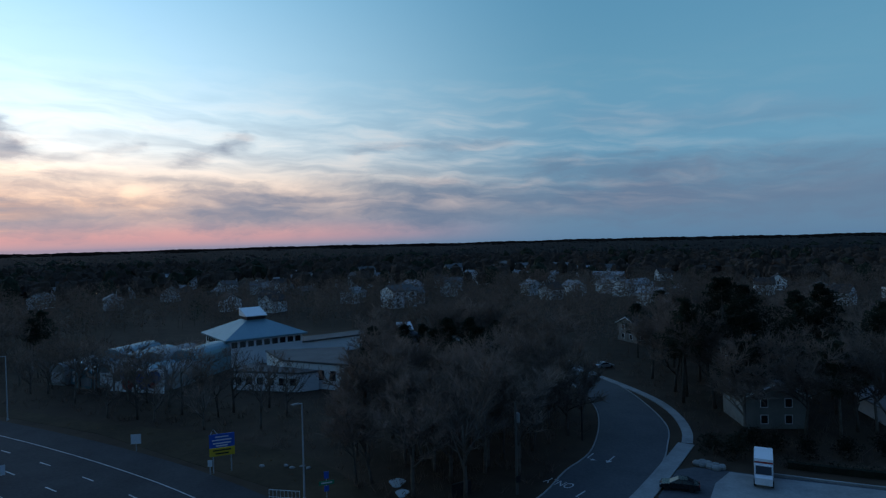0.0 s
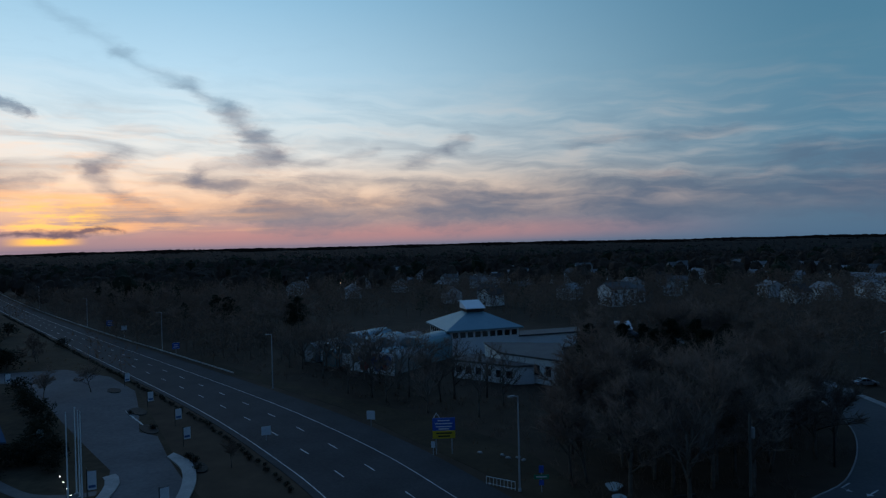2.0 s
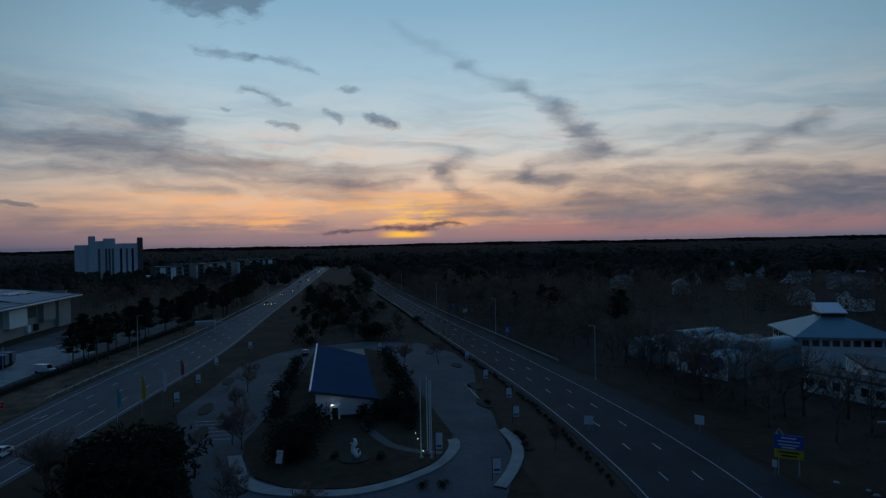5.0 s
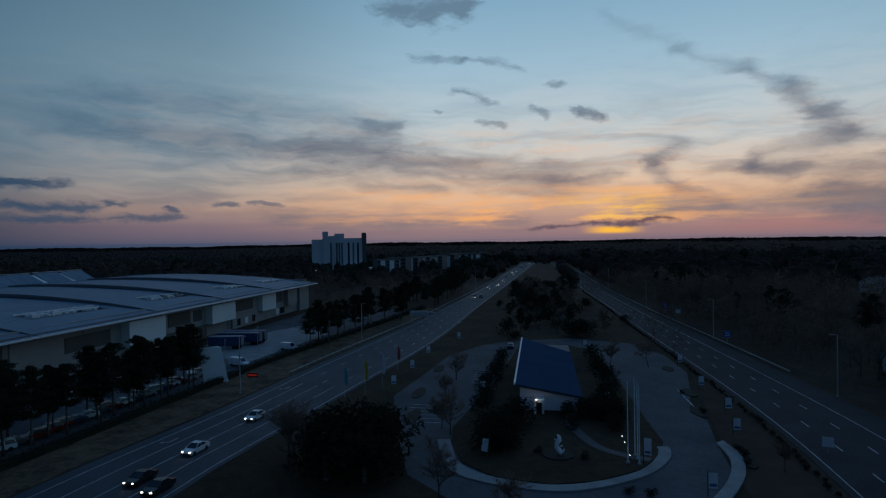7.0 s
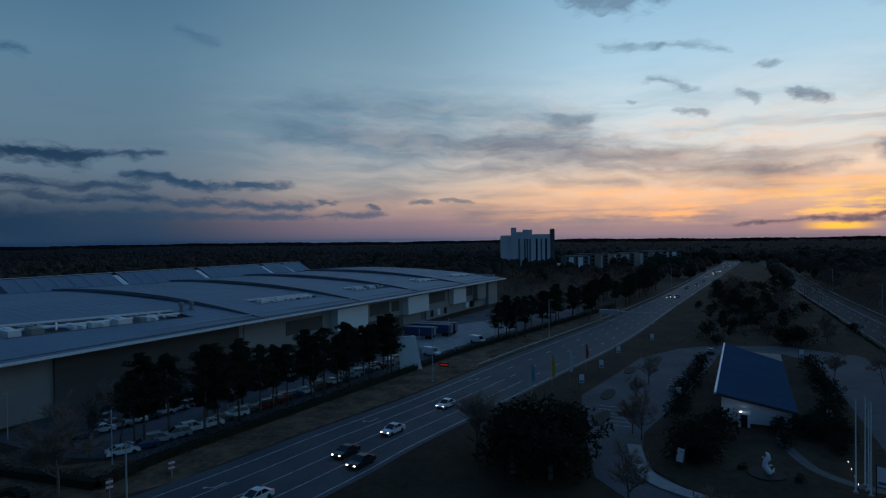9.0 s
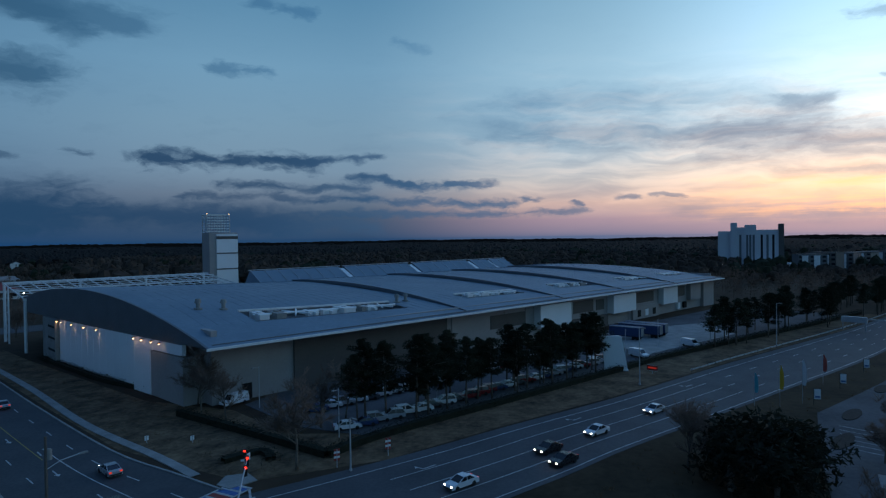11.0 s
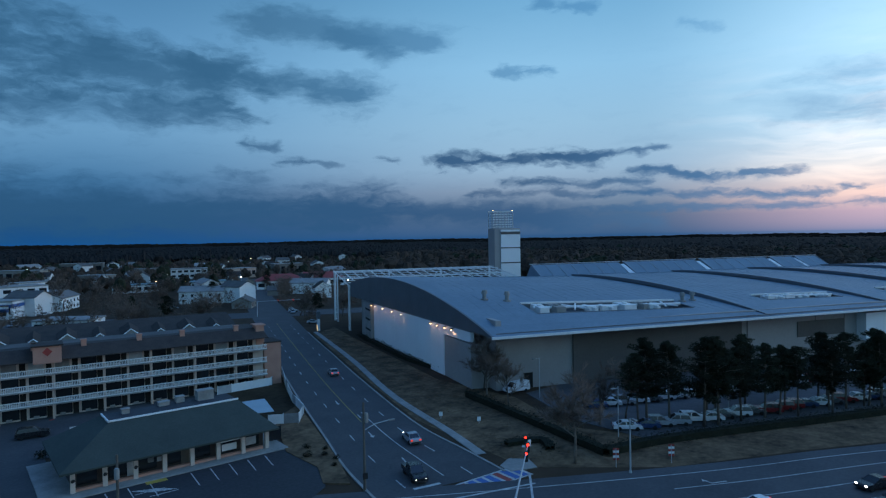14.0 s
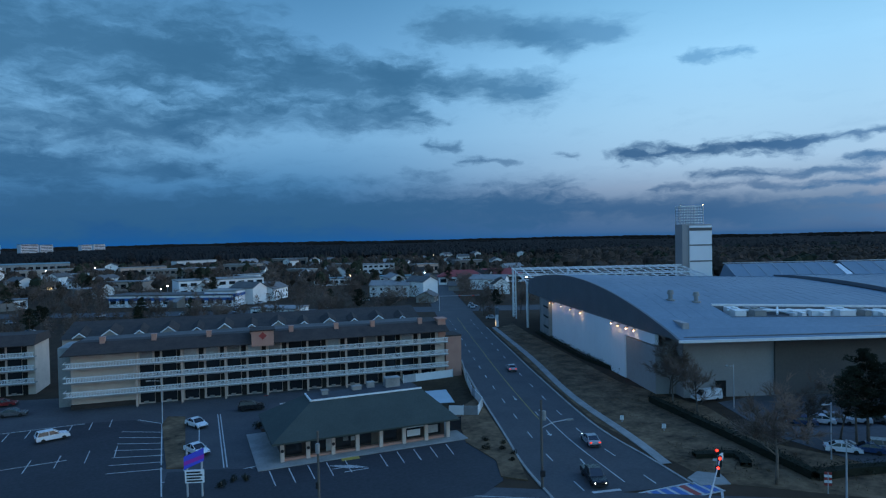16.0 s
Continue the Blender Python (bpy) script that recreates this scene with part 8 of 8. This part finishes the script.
trailer(-205, 14.5, 62, 13.5, "dark blue box trailer parked at the docks"), trailer(-209, 16.5, 62, 13.5, "dark blue box trailer parked at the docks"), trailer(-199, 10.0, 66, 10.0, "shorter dark blue box trailer at the docks")
lit = board_sign("lit_sign", "small lit red sign beside the road", -150.1, 13.2, 60, 2.6, 0.7, 2.0, M_REDPAINT)
part("lit_bar", Solid().box(-1.0, 1.0, -0.06, -0.04, 1.2, 1.55), G_SIGN, lit)
for x, y in ((-80.5, -35.0), (-86.5, -29.5)):
    t = thing("marker_post", "white and red chevron marker post", "sign", pose(x, y, 0, 0, 0, -50))
    part("post", Solid().cyl(0, 0, 0, 2.6, 0.05, 6), M_STEEL, t)
    for i in range(5):
        part("chevron", Solid().box(-0.42, 0.42, -0.04, 0, 1.0 + 0.34 * i, 1.3 + 0.34 * i), M_WHITE if i % 2 else M_REDPAINT, t)
for x, y in ((-84.5, -69.2), (-86, -62)):
    board_sign("utility_marker", "small white box on the lawn", x, y, -40, 0.6, 0.4, 1.1, M_SCREEN)

# traffic signals
def signal_head(t, x, y, z, yaw):
    h = part("signal_head", Solid().box(-0.2, 0.2, -0.16, 0.16, -0.6, 0.6), M_BLACK, t, "black signal housing, red lit", at=pose(x, y, z, 0, 0, yaw))
    part("lens", Solid().tube(((0, -0.165, 0.36), (0, -0.2, 0.36)), 0.17, 10), G_RED, h, "lit red lens")
    part("lens", Solid().tube(((0, -0.165, 0), (0, -0.18, 0)), 0.15, 10), M_BLACK, h)
    part("lens", Solid().tube(((0, -0.165, -0.36), (0, -0.18, -0.36)), 0.15, 10), M_BLACK, h)


sg = thing("traffic_signal", "traffic signal mast arm over the crossing", "traffic light", pose(-40, -27, 0, 0, 0, 0))
part("mast", Solid().tube(((0, 0, 0), (0, 0, 6.8)), (0.2, 0.15), 8), M_STEEL, sg)
part("arm", Solid().tube(((0, 0, 6.4), (-23.4, -11.6, 7.0)), (0.14, 0.07), 8), M_STEEL, sg)
for k, dz in ((0.985, -0.1), (0.9, -0.35)):
    signal_head(sg, -23.4 * k, -11.6 * k, 6.4 + 0.6 * k + dz, 135)
part("sign_plate", Solid().box(-24.4, -23.8, -11.9, -11.8, 6.6, 7.4), M_BANNER, sg)
ped = thing("traffic_signal", "corner signal post with street signs", "traffic light", pose(-74.1, -45.5, 0.1, 0, 0, 0))
part("mast", Solid().tube(((0, 0, 0), (0, 0, 3.4)), (0.08, 0.07), 8), M_STEEL, ped)
signal_head(ped, 0, 0, 3.4, 125)
part("street_sign", Solid().box(-0.5, 0.5, -0.03, 0.03, 2.35, 2.6), M_BANNER, ped, at=pose(0, 0, 0, 0, 0, 125))
far_sig = thing("traffic_signal", "far traffic signal on a span, red lit", "traffic light", pose(-152, -222, 0, 0, 0, 0))
part("mast", Solid().tube(((0, 0, 0), (0, 0, 6.6)), (0.2, 0.14), 7), M_STEEL, far_sig)
part("arm", Solid().tube(((0, 0, 6.4), (-14, 10, 6.6)), 0.09, 6), M_STEEL, far_sig)
for k in (0.5, 0.85):
    signal_head(far_sig, -14 * k, 10 * k, 6.2, 145)
# motel sign, glowing blue
ms = thing("motel_sign", "tall motel sign lit blue and violet", "sign", pose(-18.1, -81.4, 0, 0, 0, 150))
part("pole", Solid().cyl(0.9, 0.15, 0, 6.2, 0.12, 8).cyl(-0.9, 0.15, 0, 6.2, 0.12, 8), M_STEEL, ms)
face = part("lit_face", Solid().prism([(-1.2, -0.12), (1.2, -0.12), (1.2, 0.12), (-1.2, 0.12)], [3.6, 4.6, 4.6, 3.6], [5.2, 6.2, 6.2, 5.2]), G_BLUE, ms, "glowing blue sign face")
part("lit_band", Solid().prism([(-1.2, -0.15), (1.3, -0.15), (1.3, -0.12), (-1.2, -0.12)], [4.1, 5.0, 5.0, 4.1], [4.6, 5.5, 5.5, 4.6]), G_MAGENTA, face, "glowing violet band")
board = part("letter_board", Solid().box(-1.1, 1.2, -0.1, 0.1, 1.9, 3.5), M_SCREEN, ms, "white changeable letter board")
for i in range(4):
    part("writing_bar", Solid().box(-0.9, 1.0 - 0.2 * (i % 2), -0.12, -0.1, 2.05 + 0.36 * i, 2.25 + 0.36 * i), M_BLACK, board)
obelisk = thing("entrance_sign", "slim white pylon sign at the street corner", "sign", pose(-141, -170, 0, 0, 0, 60))
part("pylon", Solid().prism([(-0.9, -0.4), (0.9, -0.4), (0.9, 0.4), (-0.9, 0.4)], 0, 6.6), M_SCREEN, obelisk)
part("lit_base", Solid().box(-0.7, 0.7, -0.46, -0.4, 0.3, 2.0), G_WINDOW, obelisk)
part("top_box", Solid().box(-1.0, 1.0, -0.5, 0.5, 4.2, 6.8), M_FASCIA, obelisk)


# ---- vehicles: local x ahead ----
def paint(name, c):
    return material(name, c, tuple(k * 0.85 for k in c), 0.28, 0.0, scale=0.6, fine=5, bump=0.0, spec=0.6)


P_WHITE, P_SILVER, P_BLACK = paint("white_car_paint", (0.75, 0.75, 0.76)), paint("silver_car_paint", (0.36, 0.37, 0.39)), paint("black_car_paint", (0.012, 0.012, 0.014))
P_RED, P_BLUE, P_GREY = paint("red_car_paint", (0.22, 0.02, 0.02)), paint("blue_car_paint", (0.03, 0.06, 0.14)), paint("grey_car_paint", (0.1, 0.105, 0.11))
WHEEL = Solid().tube(((0, -0.11, 0), (0, 0.11, 0)), 0.33, 14).mesh("wheel", M_TYRE)


def vehicle(kind, mat, label, lights=False):
    shape = {"sedan": (4.7, 1.8, [(-2.35, 0.3), (-2.32, 0.85), (-2.2, 0.95), (-1.5, 1.0), (0.95, 0.95), (2.1, 0.78), (2.32, 0.6), (2.35, 0.3)], [(-1.75, 0.97), (-0.95, 1.42), (0.15, 1.44), (1.15, 0.93)]),
             "suv": (4.8, 1.9, [(-2.35, 0.35), (-2.4, 1.0), (-2.3, 1.08), (0.95, 1.08), (2.15, 0.95), (2.36, 0.75), (2.4, 0.35)], [(-2.25, 1.06), (-2.0, 1.68), (0.1, 1.72), (1.05, 1.06)]),
             "van": (5.6, 2.0, [(-2.8, 0.4), (-2.8, 1.2), (1.6, 1.2), (2.5, 1.05), (2.75, 0.85), (2.8, 0.4)], [(-2.78, 1.18), (-2.7, 2.15), (0.9, 2.15), (1.75, 1.18)]),
             "pickup": (5.6, 1.95, [(-2.8, 0.45), (-2.8, 1.1), (1.2, 1.1), (2.6, 1.0), (2.8, 0.8), (2.8, 0.45)], [(-0.9, 1.08), (-0.75, 1.78), (0.6, 1.8), (1.4, 1.08)])}[kind]
    long, wide, low, cab = shape
    t = thing("car" if kind != "van" else "van", label, "car" if kind not in ("van", "pickup") else kind)
    w = wide / 2
    part("body", Solid().profile(low[::-1], -w, w), mat, t)
    n = len(cab)
    c = Solid()
    c.v = [(x, -w * (0.94 if i in (0, n - 1) else 0.8), z) for i, (x, z) in enumerate(cab)] + [(x, w * (0.94 if i in (0, n - 1) else 0.8), z) for i, (x, z) in enumerate(cab)]
    c.f = [tuple(range(n - 1, -1, -1)), tuple(range(n, 2 * n))] + [(i, i + 1, n + i + 1, n + i) for i in range(n - 1)]
    cabin = part("cabin", c, M_GLASS if kind != "van" else mat, t, "dark tinted glass" if kind != "van" else "")
    (x1, z1), (x2, z2) = cab[1], cab[2]
    part("roof", Solid().prism([(x1, -w * 0.8), (x2, -w * 0.8), (x2, w * 0.8), (x1, w * 0.8)], z1 - 0.02, z1 + 0.05), mat, cabin)
    xm = (cab[0][0] + cab[3][0]) / 2
    frame_bars = Solid()
    for sgn in (-1, 1):
        for i in (1, 2):
            (xa, za), (xb, zb) = cab[i - 1 if i == 1 else 3], cab[i]
            frame_bars.tube(((xa, sgn * w * 0.93, za), (xb, sgn * w * 0.8, zb)), 0.05, 4)
        frame_bars.tube(((xm, sgn * w * 0.95, cab[0][1] - 0.05), (xm, sgn * w * 0.81, z1)), 0.05, 4)
    part("window_frame", frame_bars, mat, cabin)
    if kind == "van":
        part("windscreen", Solid().face((1.72, -0.85, 1.24), (1.72, 0.85, 1.24), (1.0, 0.76, 2.08), (1.0, -0.76, 2.08)), M_GLASS, cabin)
        for sgn in (-1, 1):
            part("rear_window", Solid().box(-2.82, -2.74, sgn * 0.45 - 0.35, sgn * 0.45 + 0.35, 1.25, 1.9), M_GLASS, cabin)
    for x in (-long * 0.3, long * 0.31):
        for sgn in (-1, 1):
            part("wheel", WHEEL, None, t, at=pose(x, sgn * (w - 0.08), 0.33))
    for sgn in (-1, 1):
        part("headlight", Solid().ball(long / 2 - 0.08, sgn * w * 0.72, 0.68, 0.1, 0.2, 0.09, 4, 8), G_HEAD if lights else M_STEEL, t)
        part("tail_light", Solid().box(-long / 2 - 0.02, -long / 2 + 0.1, sgn * w * 0.75 - 0.17, sgn * w * 0.75 + 0.17, 0.72, 0.9), G_TAIL if lights else M_REDPAINT, t)
        part("mirror", Solid().ball(cab[3][0] - 0.25, sgn * (w + 0.08), 1.0, 0.08, 0.12, 0.09, 4, 6), mat, t)
    part("front_bumper", Solid().box(long / 2 - 0.1, long / 2 + 0.04, -w * 0.9, w * 0.9, 0.3, 0.5), M_BLACK, t)
    part("rear_bumper", Solid().box(-long / 2 - 0.04, -long / 2 + 0.1, -w * 0.9, w * 0.9, 0.35, 0.55), M_BLACK, t)
    return t


def park(proto, spots, group="", z=0.09):
    for i, (x, y, yaw) in enumerate(spots):
        m = pose(x, y, z, 0, 0, yaw)
        if i == 0:
            proto.matrix_basis = m
            if group:
                proto["group"] = group
        else:
            copy_thing(proto, m)


park(vehicle("sedan", P_WHITE, "white saloon car driving with lamps lit", True), [(-102.4, 0.4, -37), (-117.0, 10.6, -37), (-77.4, -16.6, -36)], "cars on the road")
park(vehicle("sedan", P_BLACK, "black saloon car driving with lamps lit", True), [(-92.6, -6.6, -36), (-88.2, -4.2, -36)], "cars on the road")
park(vehicle("pickup", P_BLACK, "dark pickup waiting at the crossing", True), [(-61.3, -54.9, 60)])
park(vehicle("sedan", P_SILVER, "pale saloon driving up the side street", True), [(-96.8, -111.7, 240), (-72.0, -65.0, 240)], "cars on the road")
spots = []
rnd = random.Random(12)
for i in range(52):
    k = i / 26 if i < 26 else (i - 26) / 26
    x, y = (-97 - 68 * k, -40 + 44 * k) if i < 26 else (-106 - 66 * k, -50 + 42 * k)
    if rnd.random() < 0.9:
        spots.append((x + rnd.gauss(0, 0.2), y + rnd.gauss(0, 0.2), -58 + (180 if rnd.random() < 0.5 else 0) + rnd.gauss(0, 2)))
rnd.shuffle(spots)
for i, (kind, mat, lab) in enumerate((("sedan", P_WHITE, "white saloon car parked under the pines"), ("suv", P_SILVER, "silver estate car parked under the pines"), ("sedan", P_GREY, "grey saloon car parked under the pines"), ("suv", P_WHITE, "white estate car parked under the pines"), ("sedan", P_BLUE, "dark blue saloon car parked under the pines"), ("suv", P_RED, "dark red car parked under the pines"))):
    park(vehicle(kind, mat, lab), spots[i::6], "parked cars")
park(vehicle("van", P_WHITE, "white delivery van parked by the hall"), [(-107.5, -68.0, -20), (-169.6, 11.6, 40), (-188, 27, 40)], "", 0.1)
park(vehicle("suv", P_WHITE, "white police-style car parked in the lot"), [(-4.8, -119.5, 188)], "", 0.12)
park(vehicle("sedan", P_WHITE, "white car parked in the motel lot"), [(-25.6, -112.5, 105), (-22.3, -98.2, 105)], "", 0.08)
park(vehicle("suv", P_BLACK, "black car parked in the motel lot"), [(8.5, -119.0, 170), (10.5, -108, 185), (-36.6, -117.0, 160)], "", 0.12)
park(vehicle("sedan", P_GREY, "grey car parked beside the motel"), [(0.5, -141, 165), (-161, 86.8, 150)], "", 0.1)
park(vehicle("sedan", P_RED, "dark red car parked beside the motel"), [(2.0, -151, 165)], "", 0.08)
park(vehicle("sedan", P_BLACK, "black saloon parked by the street"), [(28.9, 77.6, 160)], "", 0.1)
park(vehicle("sedan", P_SILVER, "pale car parked along the street"), [(30, 158, 100), (26, 156, 100), (38.5, 151, 20)], "street cars", 0.08)
spots = []
for i in range(24):
    az, d = rnd.uniform(137, 182), rnd.uniform(235, 330)
    spots.append((-math.sin(radians(az)) * d, math.cos(radians(az)) * d, rnd.choice((140, 50, 150))))
park(vehicle("sedan", P_SILVER, "pale car on the far avenue"), spots, "far cars", 0.07)
line = between(ebn, ebs, 0.36)
far = [(p.x, p.y, yaw + 180) for i, (p, yaw) in enumerate(dashes([q for q in line if q.x < -300], 0, 42, 8, 900)) if i % 3 != 1]
line = between(ebn, ebs, 0.58)
far += [(p.x, p.y, yaw + 180) for i, (p, yaw) in enumerate(dashes([q for q in line if q.x < -240], 0, 61, 20, 900)) if i % 3]
park(vehicle("suv", P_GREY, "oncoming car with bright headlamps on the highway", True), far, "highway cars")


# box truck in the yard
bt = thing("box_truck", "white box truck parked on pale concrete", "truck", pose(40.6, 79.8, 0.12, 0, 0, 243))
part("box", Solid().box(-3.6, 1.3, -1.1, 1.1, 0.9, 3.1), M_SCREEN, bt, "white cargo box")
part("stripe", Solid().box(1.3, 1.32, -1.05, 1.05, 2.55, 2.75), M_REDPAINT, bt)
cab = part("cab", Solid().profile([(1.4, 0.5), (1.4, 2.5), (2.0, 2.5), (2.6, 1.5), (3.3, 1.3), (3.4, 0.5)][::-1], -1.0, 1.0), P_WHITE, bt)
part("windscreen", Solid().face((2.06, -0.9, 2.44), (2.62, -0.9, 1.56), (2.62, 0.9, 1.56), (2.06, 0.9, 2.44)), M_GLASS, cab)
for x in (-2.4, 2.5):
    for sgn in (-1, 1):
        part("wheel", WHEEL, None, bt, at=pose(x, sgn * 0.98, 0.42) @ Matrix.Diagonal((1.25, 1.4, 1.25, 1)))
part("chassis", Solid().box(-3.5, 3.2, -0.5, 0.5, 0.6, 1.0), M_BLACK, bt)
single("low_wall", ribbon(Solid(), resample([(42.1, 81.3), (52, 76.6), (66, 71)], 20), resample([(42.2, 81.6), (52.2, 76.9), (66.2, 71.3)], 20), 0, 0.35), M_KERB, "low pale kerb wall behind the yard", "wall", kind="structure")
for i in range(8):
    single("rock", Solid().ball(0, 0, 0.3, 0.7, 0.55, 0.45, 5, 7), M_KERB, "pale boulder beside the yard", "stone", "boulders", at=pose(36.2 - 0.3 * i + 1.2 * (i % 2), 83.6 + 0.35 * i, 0, 0, 0, 50 * i))
# scattered lights of the town and beyond
rnd = random.Random(31)
DOT = Solid().ball(0, 0, 0, 0.4, 0.4, 0.4, 4, 6)
D_WARM, D_WHITE, D_RED = DOT.mesh("lamp", G_WARM), DOT.mesh("lamp", G_WHITE), DOT.mesh("lamp", G_RED)
LPOLE = Solid().cyl(0, 0, -7.5, 0, 0.1, 5).mesh("pole", M_STEEL)
for az, d, z, me in [(rnd.uniform(137, 184), rnd.uniform(300, 900), 7.5, D_WHITE if rnd.random() < 0.6 else D_WARM) for _ in range(22)] + [(rnd.uniform(76, 104), rnd.uniform(450, 1200), 8, D_WARM if rnd.random() < 0.5 else D_WHITE) for _ in range(14)] + [(rnd.uniform(-20, 40), rnd.uniform(300, 700), 6, D_WARM) for _ in range(7)]:
    t = thing("distant_lamp", "distant lit street lamp", "street lamp", pose(-math.sin(radians(az)) * d, math.cos(radians(az)) * d, z), group="distant lamps")
    part("bulb", me, None, t)
    part("pole", LPOLE, None, t)
